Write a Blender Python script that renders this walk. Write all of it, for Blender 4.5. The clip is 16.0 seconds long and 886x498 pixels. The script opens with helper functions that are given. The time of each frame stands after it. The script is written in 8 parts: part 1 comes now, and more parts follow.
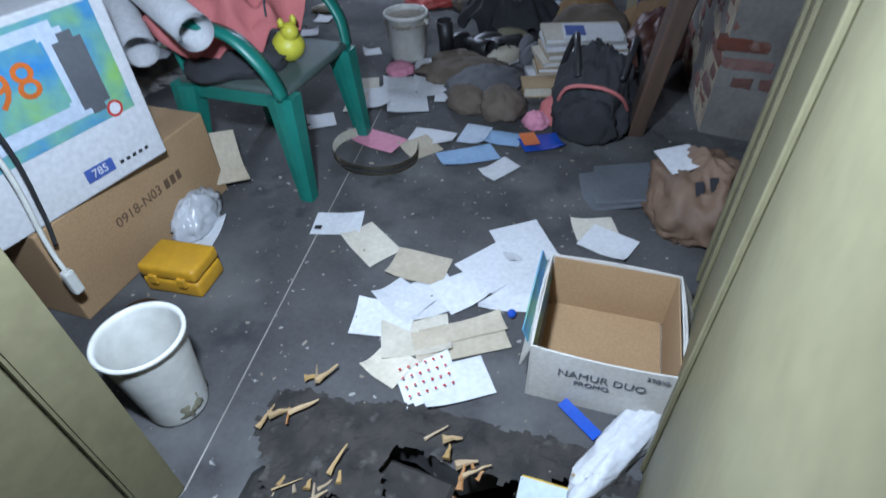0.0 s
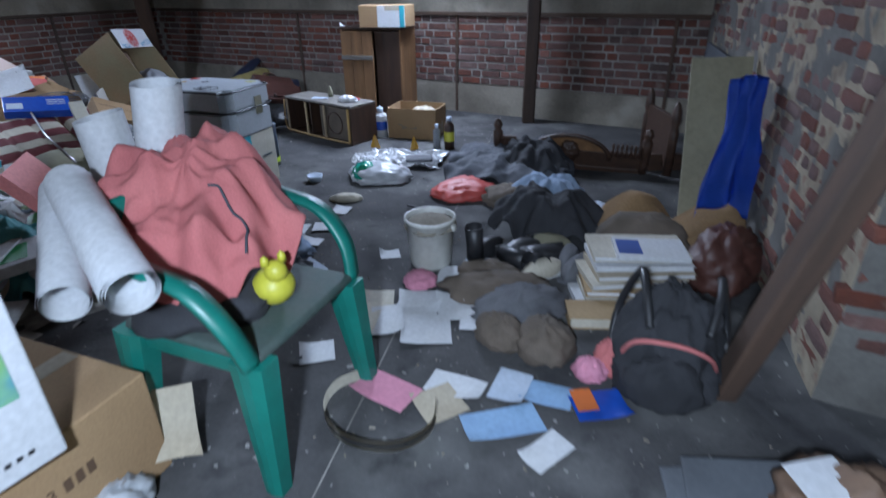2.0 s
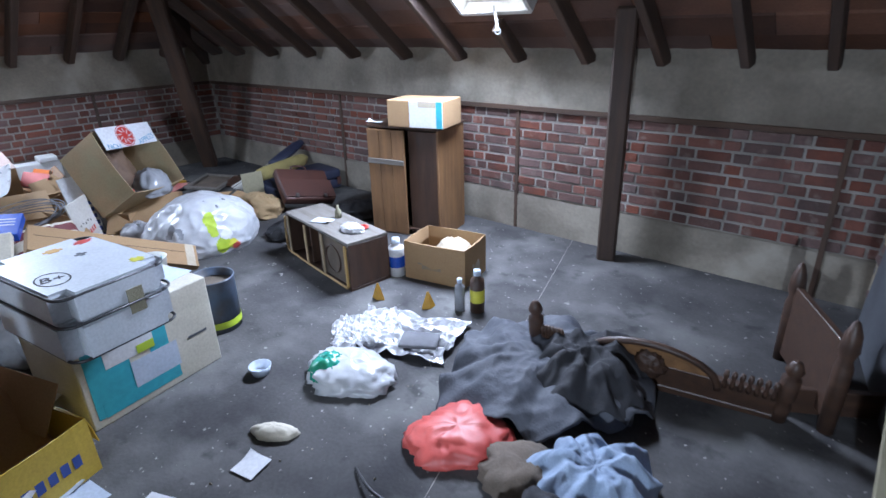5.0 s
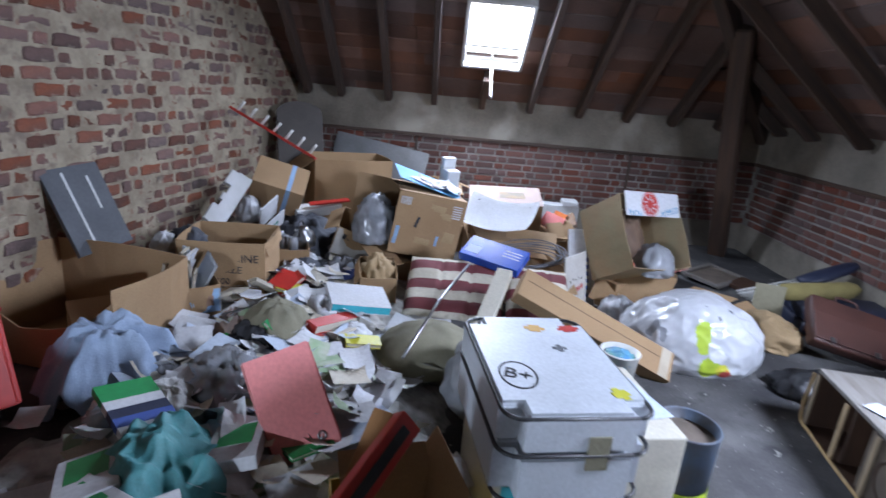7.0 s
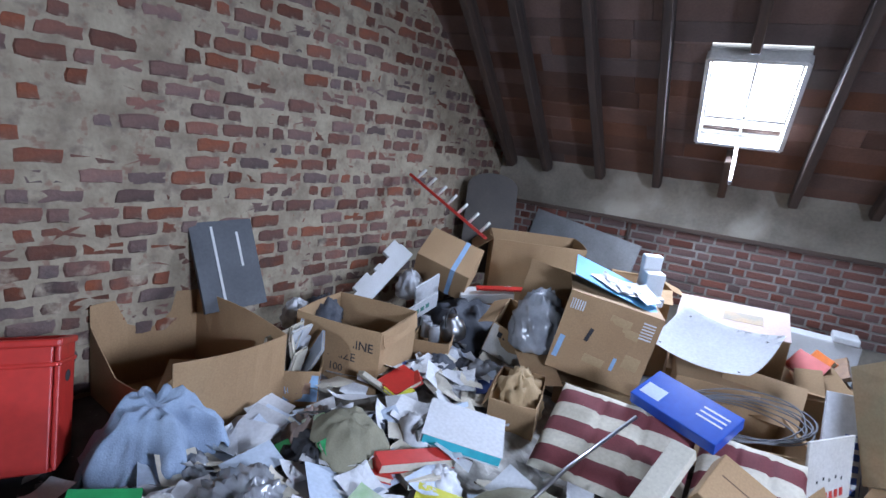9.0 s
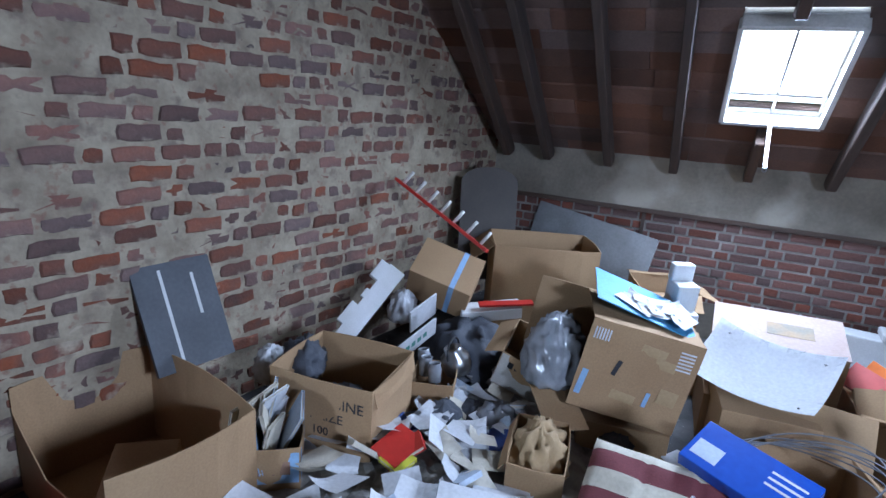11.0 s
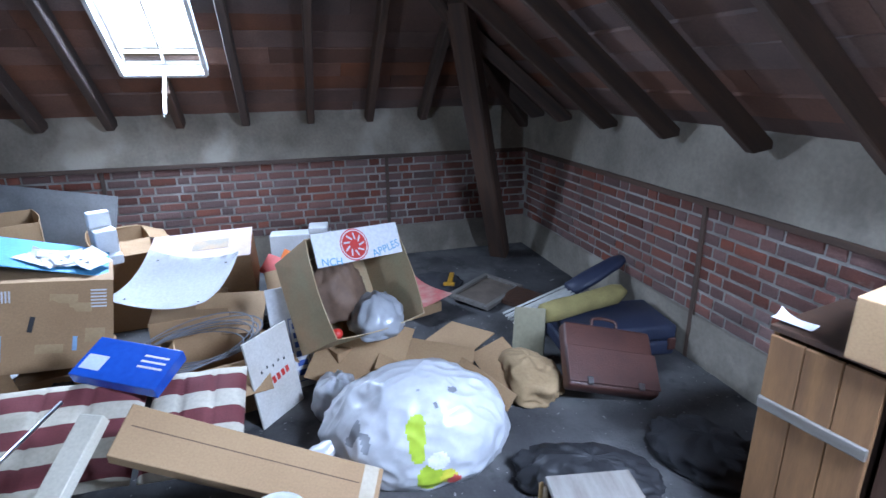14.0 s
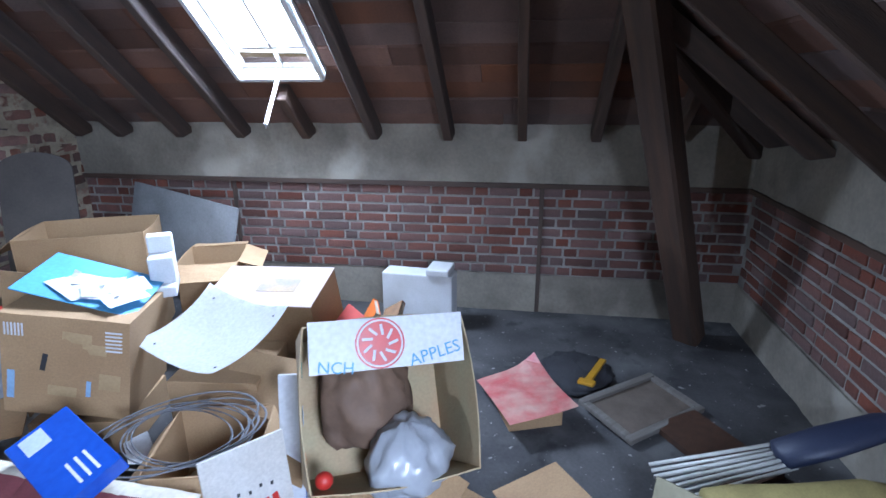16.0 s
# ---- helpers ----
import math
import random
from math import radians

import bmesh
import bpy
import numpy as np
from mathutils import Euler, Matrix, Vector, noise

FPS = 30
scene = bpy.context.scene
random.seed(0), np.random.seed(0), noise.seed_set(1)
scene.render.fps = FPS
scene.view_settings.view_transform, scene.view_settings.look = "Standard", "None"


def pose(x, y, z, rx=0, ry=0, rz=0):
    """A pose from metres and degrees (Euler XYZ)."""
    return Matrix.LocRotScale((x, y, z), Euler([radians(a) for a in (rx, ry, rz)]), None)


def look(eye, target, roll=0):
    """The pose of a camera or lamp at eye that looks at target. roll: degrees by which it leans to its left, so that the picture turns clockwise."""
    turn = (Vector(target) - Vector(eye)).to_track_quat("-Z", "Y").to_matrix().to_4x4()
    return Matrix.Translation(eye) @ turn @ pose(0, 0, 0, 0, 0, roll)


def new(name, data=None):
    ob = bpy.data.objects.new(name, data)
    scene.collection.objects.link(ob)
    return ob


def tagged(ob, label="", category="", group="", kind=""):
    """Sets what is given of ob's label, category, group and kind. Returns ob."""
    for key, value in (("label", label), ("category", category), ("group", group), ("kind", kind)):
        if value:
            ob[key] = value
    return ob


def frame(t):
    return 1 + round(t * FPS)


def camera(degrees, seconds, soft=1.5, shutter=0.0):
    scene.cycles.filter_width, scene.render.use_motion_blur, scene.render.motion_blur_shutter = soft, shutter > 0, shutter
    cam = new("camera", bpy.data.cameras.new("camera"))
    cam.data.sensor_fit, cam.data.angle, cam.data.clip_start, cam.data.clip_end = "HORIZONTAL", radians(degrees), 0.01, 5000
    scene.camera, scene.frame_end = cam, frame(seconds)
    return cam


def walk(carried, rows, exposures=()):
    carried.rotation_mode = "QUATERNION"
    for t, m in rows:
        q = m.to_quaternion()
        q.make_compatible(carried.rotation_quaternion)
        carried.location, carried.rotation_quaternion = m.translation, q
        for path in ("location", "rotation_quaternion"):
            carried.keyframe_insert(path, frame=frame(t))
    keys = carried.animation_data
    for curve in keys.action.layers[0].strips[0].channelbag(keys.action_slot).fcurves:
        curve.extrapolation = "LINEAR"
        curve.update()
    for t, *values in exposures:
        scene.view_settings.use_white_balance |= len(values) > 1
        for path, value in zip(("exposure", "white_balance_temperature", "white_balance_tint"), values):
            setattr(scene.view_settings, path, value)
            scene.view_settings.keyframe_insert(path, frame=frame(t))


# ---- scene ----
cam = camera(78.7, 16.0, shutter=0.3)
PATH = [
    (0, (0.231, -0.04, 1.239), (-0.437, 1.294, -0.094), -2.3),
    (0.5, (0.14, 0.016, 1.162), (-0.448, 1.192, -0.345), -2.7),
    (1, (0.139, 0.072, 1.109), (-0.44, 1.217, -0.426), -4.8),
    (1.5, (0.119, 0.311, 1.179), (-0.63, 1.706, -0.044), -5.1),
    (2, (-0.089, 0.565, 1.255), (-0.942, 2.139, 0.364), -0.9),
    (2.5, (-0.321, 0.951, 1.367), (-1.285, 2.512, 0.57), -0.3),
    (3, (-0.378, 1.156, 1.428), (-1.385, 2.704, 0.659), -1.4),
    (3.2, (-0.393, 1.23, 1.426), (-1.404, 2.78, 0.668), -1.3),
    (5.5, (-0.529, 2.428, 1.574), (-1.892, 3.687, 0.827), -0.8),
    (6, (-1.006, 2.492, 1.533), (-2.638, 3.451, 0.889), 3.5),
    (6.5, (-1.219, 2.492, 1.58), (-3.063, 2.925, 0.939), 4.4),
    (7, (-1.364, 2.407, 1.491), (-3.277, 2.432, 0.909), 5.3),
    (7.5, (-1.717, 2.342, 1.472), (-3.617, 2.106, 0.895), 6.3),
    (8, (-1.944, 2.385, 1.466), (-3.827, 1.968, 0.936), 6.3),
    (8.5, (-2.12, 2.525, 1.479), (-3.96, 1.89, 1.021), 7.0),
    (9, (-2.268, 2.734, 1.499), (-4.026, 1.877, 1.082), 7.4),
    (9.2, (-2.321, 2.755, 1.496), (-4.059, 1.858, 1.079), 6.8),
    (11.3, (-2.8, 2.39, 1.688), (-4.561, 1.633, 1.117), 3.8),
    (11.5, (-2.827, 2.355, 1.691), (-4.617, 1.717, 1.066), 5.6),
    (12, (-2.848, 2.313, 1.671), (-4.735, 2.079, 1.05), 5.3),
    (12.5, (-2.818, 2.712, 1.686), (-4.728, 2.741, 1.092), 1.9),
    (13, (-2.629, 3.123, 1.677), (-4.537, 3.32, 1.108), -0.2),
    (13.5, (-2.373, 3.402, 1.681), (-4.255, 3.747, 1.102), -0.8),
    (14, (-2.361, 3.591, 1.65), (-4.197, 4.096, 1.038), -0.8),
    (14.5, (-2.596, 3.851, 1.655), (-4.471, 4.187, 1.044), -0.8),
    (15, (-2.909, 3.977, 1.677), (-4.813, 4.088, 1.075), -0.9),
    (15.5, (-3.26, 4.143, 1.629), (-5.163, 3.959, 1.043), -0.6),
    (16, (-3.478, 4.328, 1.659), (-5.364, 4.023, 1.066), -0.3),
]

walk(cam, [(t, look(eye, target, roll)) for t, eye, target, roll in PATH],
     exposures=[(0, -0.85, 6300, 10), (1.0, -0.95, 6300, 10), (1.5, -1.05, 6150, 10), (2.0, -0.55, 6150, 10), (2.5, -0.05, 6400, 13), (3.0, 0.08, 6500, 13), (5.5, 0.42, 6350, 12), (6.5, 0.25, 6400, 13), (7.5, 0.45, 6500, 15), (9.0, 0.5, 6200, 13), (11.5, 0.3, 5750, 10), (14.0, 0.55, 5800, 10), (16, 0.72, 5850, 10)])

# ---- world and light ----
world = bpy.data.worlds.new("sky")
scene.world = world
world.use_nodes = True
wn = world.node_tree
sky = wn.nodes.new("ShaderNodeTexSky")
sky.sky_type, sky.sun_disc = "NISHITA", False
sky.sun_elevation, sky.sun_rotation = radians(42), radians(200)
sky.air_density, sky.dust_density = 1.0, 3.0
wn.links.new(sky.outputs[0], wn.nodes["Background"].inputs[0])
wn.nodes["Background"].inputs[1].default_value = 0.15


def area_lamp(name, m, sx, sy, power, colour):
    d = bpy.data.lights.new(name, "AREA")
    d.shape, d.size, d.size_y, d.energy, d.color = "RECTANGLE", sx, sy, power, colour
    o = new(name, d)
    o.matrix_world = m
    return o


# daylight that falls through the two roof windows
area_lamp("west_window_daylight", look((-6.53, 2.79, 1.93), (-5.91, 2.79, 1.155)), 0.56, 0.7, 88, (0.64, 0.77, 1.0))
area_lamp("north_window_daylight", look((-2.65, 5.04, 1.89), (-2.75, 4.34, 1.1)), 0.5, 0.66, 155, (0.64, 0.76, 1.0))
# added still lamp near the doorway, in place of a hand-carried torch
area_lamp("torch_stand_in", look((-0.1, 0.17, 1.42), (-0.52, 1.2, 0.1)), 0.1, 0.1, 98, (0.66, 0.80, 1.0))

# ---- materials ----


def material(name, colour, rough=0.8, second=None, scale=3.0, amount=0.5, grain=60.0, bump=0.25, metal=0.0, stretch=(1, 1, 1), vary=0.0, gloss=0.5):
    """A surface with large stains, fine grain and a little relief, in the thing's own space; vary: a spread of brightness from object to object."""
    m = bpy.data.materials.new(name)
    m.use_nodes = True
    t = m.node_tree
    p = t.nodes["Principled BSDF"]
    p.inputs["Roughness"].default_value, p.inputs["Metallic"].default_value = rough, metal
    p.inputs["Specular IOR Level"].default_value = gloss
    co = t.nodes.new("ShaderNodeTexCoord")
    mp = t.nodes.new("ShaderNodeMapping")
    mp.inputs["Scale"].default_value = stretch
    t.links.new(co.outputs["Object"], mp.inputs[0])
    big, fine = t.nodes.new("ShaderNodeTexNoise"), t.nodes.new("ShaderNodeTexNoise")
    big.inputs["Scale"].default_value, fine.inputs["Scale"].default_value = scale, grain
    big.inputs["Detail"].default_value, fine.inputs["Detail"].default_value = 5, 3
    ramp = t.nodes.new("ShaderNodeValToRGB")
    second = second or tuple(c * 0.6 for c in colour)
    ramp.color_ramp.elements[0].position, ramp.color_ramp.elements[1].position = 0.5 - 0.25 * (1 - amount) - 0.05, 0.72
    ramp.color_ramp.elements[0].color, ramp.color_ramp.elements[1].color = (*colour, 1), (*second, 1)
    mixf = t.nodes.new("ShaderNodeMix")
    mixf.data_type, mixf.blend_type = "RGBA", "MULTIPLY"
    mixf.inputs[0].default_value = 0.35
    for n in (big, fine):
        t.links.new(mp.outputs[0], n.inputs["Vector"])
    t.links.new(big.outputs[0], ramp.inputs[0])
    t.links.new(ramp.outputs[0], mixf.inputs[6])
    t.links.new(fine.outputs[0], mixf.inputs[7])
    out = mixf.outputs[2]
    if vary:
        info, hsv, mul = t.nodes.new("ShaderNodeObjectInfo"), t.nodes.new("ShaderNodeHueSaturation"), t.nodes.new("ShaderNodeMapRange")
        geo = t.nodes.new("ShaderNodeNewGeometry")
        add = t.nodes.new("ShaderNodeMath")
        add.operation = "ADD"
        frac = t.nodes.new("ShaderNodeMath")
        frac.operation = "FRACT"
        t.links.new(info.outputs["Random"], add.inputs[0])
        t.links.new(geo.outputs["Random Per Island"], add.inputs[1])
        t.links.new(add.outputs[0], frac.inputs[0])
        t.links.new(frac.outputs[0], mul.inputs[0])
        mul.inputs[3].default_value, mul.inputs[4].default_value = 1 - vary, 1 + vary
        t.links.new(mul.outputs[0], hsv.inputs["Value"])
        sat, wide = t.nodes.new("ShaderNodeMapRange"), t.nodes.new("ShaderNodeMath")
        wide.operation = "PINGPONG"
        wide.inputs[1].default_value = 0.13
        t.links.new(frac.outputs[0], wide.inputs[0])
        t.links.new(wide.outputs[0], sat.inputs[0])
        sat.inputs[2].default_value, sat.inputs[3].default_value, sat.inputs[4].default_value = 0.13, 1 - 1.2 * vary, 1 + 0.6 * vary
        t.links.new(sat.outputs[0], hsv.inputs["Saturation"])
        t.links.new(out, hsv.inputs["Color"])
        out = hsv.outputs[0]
    t.links.new(out, p.inputs["Base Color"])
    if bump:
        b = t.nodes.new("ShaderNodeBump")
        b.inputs["Strength"].default_value, b.inputs["Distance"].default_value = bump, 0.004
        t.links.new(fine.outputs[0], b.inputs["Height"])
        t.links.new(b.outputs[0], p.inputs["Normal"])
    return m


CONCRETE = material("concrete", (0.098, 0.095, 0.094), 0.9, (0.045, 0.044, 0.046), 2.6, 0.7, 60, 0.5, gloss=0.2)
PLASTER = material("old_plaster", (0.34, 0.30, 0.24), 0.92, (0.19, 0.165, 0.13), 2.2, 0.55, 40, 0.6)


def specked(m, colour, scale, low, high, most, detail=2.0):
    """Lays specks or dust of another colour over a surface."""
    t = m.node_tree
    p = t.nodes["Principled BSDF"]
    src = p.inputs["Base Color"].links[0].from_socket
    co, tex, rng_, mix = t.nodes.new("ShaderNodeTexCoord"), t.nodes.new("ShaderNodeTexNoise"), t.nodes.new("ShaderNodeMapRange"), t.nodes.new("ShaderNodeMix")
    tex.inputs["Scale"].default_value, tex.inputs["Detail"].default_value = scale, detail
    rng_.inputs[1].default_value, rng_.inputs[2].default_value, rng_.inputs[4].default_value = low, high, most
    mix.data_type = "RGBA"
    mix.inputs[7].default_value = (*colour, 1)
    t.links.new(co.outputs["Object"], tex.inputs["Vector"])
    t.links.new(tex.outputs[0], rng_.inputs[0])
    t.links.new(rng_.outputs[0], mix.inputs[0])
    t.links.new(src, mix.inputs[6])
    t.links.new(mix.outputs[2], p.inputs["Base Color"])


specked(PLASTER, (0.13, 0.11, 0.085), 3.5, 0.55, 0.72, 0.6, 7.0)
specked(PLASTER, (0.46, 0.42, 0.35), 1.7, 0.58, 0.70, 0.6, 8.0)
specked(CONCRETE, (0.185, 0.183, 0.175), 2.3, 0.50, 0.72, 0.6, 9.0)
specked(CONCRETE, (0.03, 0.03, 0.032), 5.5, 0.60, 0.70, 0.7, 5.0)
specked(CONCRETE, (0.4, 0.39, 0.365), 34.0, 0.69, 0.73, 0.6)
specked(CONCRETE, (0.4, 0.39, 0.36), 11.0, 0.71, 0.74, 0.5, 4.0)
MORTAR = material("mortar", (0.44, 0.37, 0.265), 0.95, (0.25, 0.20, 0.14), 7, 0.6, 45, 1.0)
specked(MORTAR, (0.16, 0.12, 0.095), 11.0, 0.56, 0.68, 0.75, 6.0)
specked(MORTAR, (0.20, 0.09, 0.065), 17.0, 0.60, 0.68, 0.6, 4.0)
BRICK = material("red_brick", (0.20, 0.078, 0.056), 0.9, (0.115, 0.055, 0.045), 7, 0.5, 70, 0.9, vary=0.32)
specked(BRICK, (0.30, 0.25, 0.21), 9.0, 0.60, 0.74, 0.55, 5.0)
specked(BRICK, (0.03, 0.026, 0.025), 3.2, 0.56, 0.74, 0.65, 5.0)
TIMBER = material("dark_timber", (0.105, 0.062, 0.042), 0.75, (0.05, 0.034, 0.026), 3, 0.5, 60, 0.5, stretch=(6, 6, 0.6), vary=0.2)
BOARD = material("roof_boards", (0.19, 0.088, 0.055), 0.8, (0.08, 0.042, 0.03), 2, 0.5, 70, 0.5, vary=0.35)
CARD = material("cardboard", (0.42, 0.27, 0.14), 0.85, (0.33, 0.20, 0.10), 2.5, 0.4, 120, 0.15)
PICTURE = material("colour_print", (0.05, 0.25, 0.55), 0.45, (0.25, 0.5, 0.15), 6, 0.7, 30, 0.03)
SEATGREEN = material("dusty_green_plastic", (0.05, 0.085, 0.075), 0.7, (0.09, 0.10, 0.09), 7, 0.5, 60, 0.1)
PRINTCARD = material("white_printed_card", (0.62, 0.60, 0.56), 0.7, (0.50, 0.46, 0.40), 5, 0.4, 90, 0.08)
YELLOWCARD = material("yellow_printed_card", (0.66, 0.46, 0.06), 0.6, (0.56, 0.38, 0.06), 5, 0.4, 90, 0.08)
CREAMCARD = material("cream_printed_card", (0.62, 0.58, 0.48), 0.6, (0.52, 0.48, 0.38), 5, 0.4, 90, 0.08)
GREYWOOD = material("dusty_grey_wood", (0.20, 0.185, 0.165), 0.75, (0.13, 0.11, 0.09), 4, 0.5, 60, 0.25, stretch=(1, 8, 8))
GREYCARD = material("grey_faded_ink", (0.22, 0.20, 0.16), 0.85, (0.36, 0.24, 0.13), 9, 0.6, 60, 0.05)
GREENFILM = material("green_film", (0.02, 0.26, 0.12), 0.25, (0.03, 0.36, 0.34), 8, 0.5, 30, 0.1, gloss=0.7)
NAVYCLOTH = material("dark_slate_cloth", (0.045, 0.05, 0.065), 0.75, (0.09, 0.095, 0.11), 7, 0.5, 120, 0.5)
REDBAG = material("red_film", (0.66, 0.11, 0.09), 0.5, (0.5, 0.07, 0.06), 8, 0.5, 30, 0.1)
KHAKIBOARD = material("olive_board", (0.33, 0.30, 0.20), 0.8, (0.25, 0.22, 0.14), 3, 0.5, 40, 0.2)
ORANGEINK = material("faded_orange_ink", (0.40, 0.24, 0.16), 0.8, None, 5, 0.2, 30, 0.0)
GREENINK = material("green_ink", (0.10, 0.30, 0.24), 0.8, None, 5, 0.2, 30, 0.0)
GREYBOARD = material("pale_grey_board", (0.33, 0.34, 0.35), 0.75, (0.24, 0.24, 0.24), 4, 0.4, 60, 0.1)
LIGHTBLUEB = material("light_blue_card", (0.10, 0.36, 0.62), 0.6, (0.08, 0.28, 0.5), 4, 0.4, 60, 0.05)
PINKCARD = material("pale_pink_card", (0.42, 0.32, 0.28), 0.75, (0.36, 0.26, 0.22), 5, 0.4, 60, 0.05)
STRIPE = material("maroon_stripe", (0.20, 0.045, 0.05), 0.85, (0.15, 0.035, 0.04), 6, 0.4, 150, 0.3)
BLUESHEET = material("blue_white_film", (0.03, 0.16, 0.42), 0.35, (0.45, 0.52, 0.62), 4, 0.5, 30, 0.1)
APPLECARD = material("printed_fruit_card", (0.40, 0.33, 0.19), 0.8, (0.44, 0.28, 0.15), 5, 0.5, 90, 0.1)
REDPRINT = material("red_colour_print", (0.50, 0.10, 0.10), 0.5, (0.55, 0.35, 0.28), 9, 0.6, 30, 0.03)
YELLOWROLL = material("olive_yellow_cloth", (0.34, 0.28, 0.10), 0.85, (0.24, 0.19, 0.07), 7, 0.5, 120, 0.4)
GREEN2 = material("bright_green_print", (0.02, 0.32, 0.09), 0.55, (0.02, 0.25, 0.08), 5, 0.4, 30, 0.03)
TEALCLOTH = material("teal_nylon", (0.08, 0.30, 0.31), 0.6, (0.05, 0.20, 0.21), 6, 0.5, 120, 0.3)
PALEWOOD2 = material("orange_wood", (0.42, 0.20, 0.07), 0.6, (0.33, 0.15, 0.05), 4, 0.5, 60, 0.2, stretch=(8, 8, 1))
LITTER = material("paper_litter", (0.50, 0.48, 0.44), 0.9, (0.12, 0.11, 0.10), 9, 0.7, 40, 0.8)
LIMECARD = material("pale_green_print", (0.30, 0.45, 0.25), 0.7, (0.55, 0.55, 0.45), 9, 0.6, 30, 0.03)
MORTAR2 = material("grey_pointing", (0.40, 0.375, 0.34), 0.95, (0.18, 0.165, 0.145), 4, 0.5, 60, 0.5)
BRICK2 = material("weathered_brick", (0.23, 0.092, 0.06), 0.95, (0.125, 0.075, 0.06), 9, 0.5, 70, 1.0, vary=0.38)
specked(BRICK2, (0.44, 0.37, 0.27), 6.0, 0.58, 0.68, 0.85, 6.0)
specked(BRICK2, (0.035, 0.03, 0.028), 4.0, 0.60, 0.74, 0.7, 5.0)
WHITEWASH = material("whitewashed_mortar", (0.21, 0.20, 0.18), 0.95, (0.11, 0.10, 0.09), 5, 0.5, 60, 0.8)
SOOT = material("soot_and_rubble", (0.018, 0.016, 0.015), 0.85, (0.05, 0.042, 0.035), 14, 0.6, 60, 0.9)
specked(SOOT, (0.08, 0.072, 0.065), 19.0, 0.60, 0.70, 0.7, 5.0)
PAPER = material("white_paper", (0.66, 0.67, 0.70), 0.85, (0.62, 0.62, 0.62), 5, 0.25, 60, 0.08, vary=0.08)
CREAM = material("cream_paper", (0.66, 0.61, 0.50), 0.85, (0.52, 0.46, 0.36), 5, 0.4, 60, 0.08, vary=0.08)
TAN = material("tan_envelope", (0.54, 0.47, 0.36), 0.85, (0.43, 0.36, 0.26), 5, 0.4, 60, 0.08)
SALMON = material("salmon_binder_cover", (0.78, 0.27, 0.25), 0.6, (0.70, 0.22, 0.21), 5, 0.3, 60, 0.08)
SACKPAPER = material("waxed_brown_sack", (0.20, 0.12, 0.075), 0.7, (0.12, 0.075, 0.05), 6, 0.4, 40, 0.25)
PINK = material("pink_paper", (0.72, 0.30, 0.40), 0.85, (0.62, 0.24, 0.33), 5, 0.3, 60, 0.08)
BLUEP = material("blue_paper", (0.30, 0.47, 0.68), 0.8, (0.24, 0.38, 0.58), 5, 0.3, 60, 0.08)
PALE = material("pale_blue_paper", (0.55, 0.62, 0.72), 0.8, (0.45, 0.52, 0.62), 5, 0.3, 60, 0.08)
WHITEPL = material("white_plastic", (0.72, 0.72, 0.68), 0.42, (0.55, 0.54, 0.48), 5, 0.35, 30, 0.05)
STYRO = material("white_polystyrene", (0.78, 0.79, 0.80), 0.7, (0.62, 0.62, 0.60), 6, 0.3, 160, 0.3)
BLACK = material("black_plastic", (0.018, 0.018, 0.02), 0.45, (0.03, 0.03, 0.032), 6, 0.4, 50, 0.15)
BLACKCLOTH = material("black_cloth", (0.022, 0.022, 0.025), 0.9, (0.04, 0.04, 0.045), 8, 0.4, 150, 0.5)
GREYCLOTH = material("grey_cloth", (0.16, 0.16, 0.17), 0.9, (0.10, 0.10, 0.11), 8, 0.4, 150, 0.5)
BROWNCLOTH = material("brown_cloth", (0.17, 0.13, 0.10), 0.9, (0.10, 0.08, 0.06), 8, 0.4, 150, 0.5)
KHAKI = material("khaki_canvas", (0.27, 0.25, 0.17), 0.9, (0.18, 0.165, 0.11), 7, 0.4, 150, 0.5)
REDCLOTH = material("faded_red_cloth", (0.60, 0.19, 0.18), 0.9, (0.48, 0.13, 0.13), 5, 0.4, 180, 0.4)
BLUECLOTH = material("blue_cloth", (0.03, 0.11, 0.55), 0.7, (0.02, 0.07, 0.40), 5, 0.4, 120, 0.4)
DENIM = material("pale_blue_denim", (0.33, 0.42, 0.55), 0.9, (0.24, 0.31, 0.42), 8, 0.4, 150, 0.5)
RED = material("red_plastic", (0.58, 0.035, 0.025), 0.4, (0.45, 0.03, 0.022), 5, 0.4, 30, 0.05)
GREEN = material("green_plastic", (0.012, 0.20, 0.155), 0.4, (0.01, 0.15, 0.115), 5, 0.3, 30, 0.08)
YELLOW = material("yellow_plastic", (0.62, 0.33, 0.02), 0.45, (0.5, 0.25, 0.02), 5, 0.4, 30, 0.08)
LEMON = material("lemon_plastic", (0.65, 0.62, 0.06), 0.45, (0.55, 0.50, 0.05), 5, 0.4, 30, 0.05)
BLUE = material("glossy_blue_card", (0.02, 0.09, 0.48), 0.25, (0.015, 0.07, 0.38), 5, 0.4, 30, 0.03)
TEAL = material("teal_print", (0.04, 0.42, 0.50), 0.6, (0.035, 0.35, 0.42), 5, 0.3, 30, 0.03)
LIME = material("lime_label", (0.55, 0.72, 0.05), 0.6, None, 5, 0.2, 30, 0.03)
NAVY = material("navy_leather", (0.02, 0.028, 0.06), 0.5, (0.035, 0.042, 0.075), 6, 0.4, 120, 0.3)
MAROON = material("brown_leather", (0.11, 0.042, 0.03), 0.5, (0.07, 0.028, 0.022), 6, 0.4, 120, 0.3)
SLATE = material("grey_slate", (0.12, 0.13, 0.145), 0.75, (0.085, 0.09, 0.10), 4, 0.4, 60, 0.25)
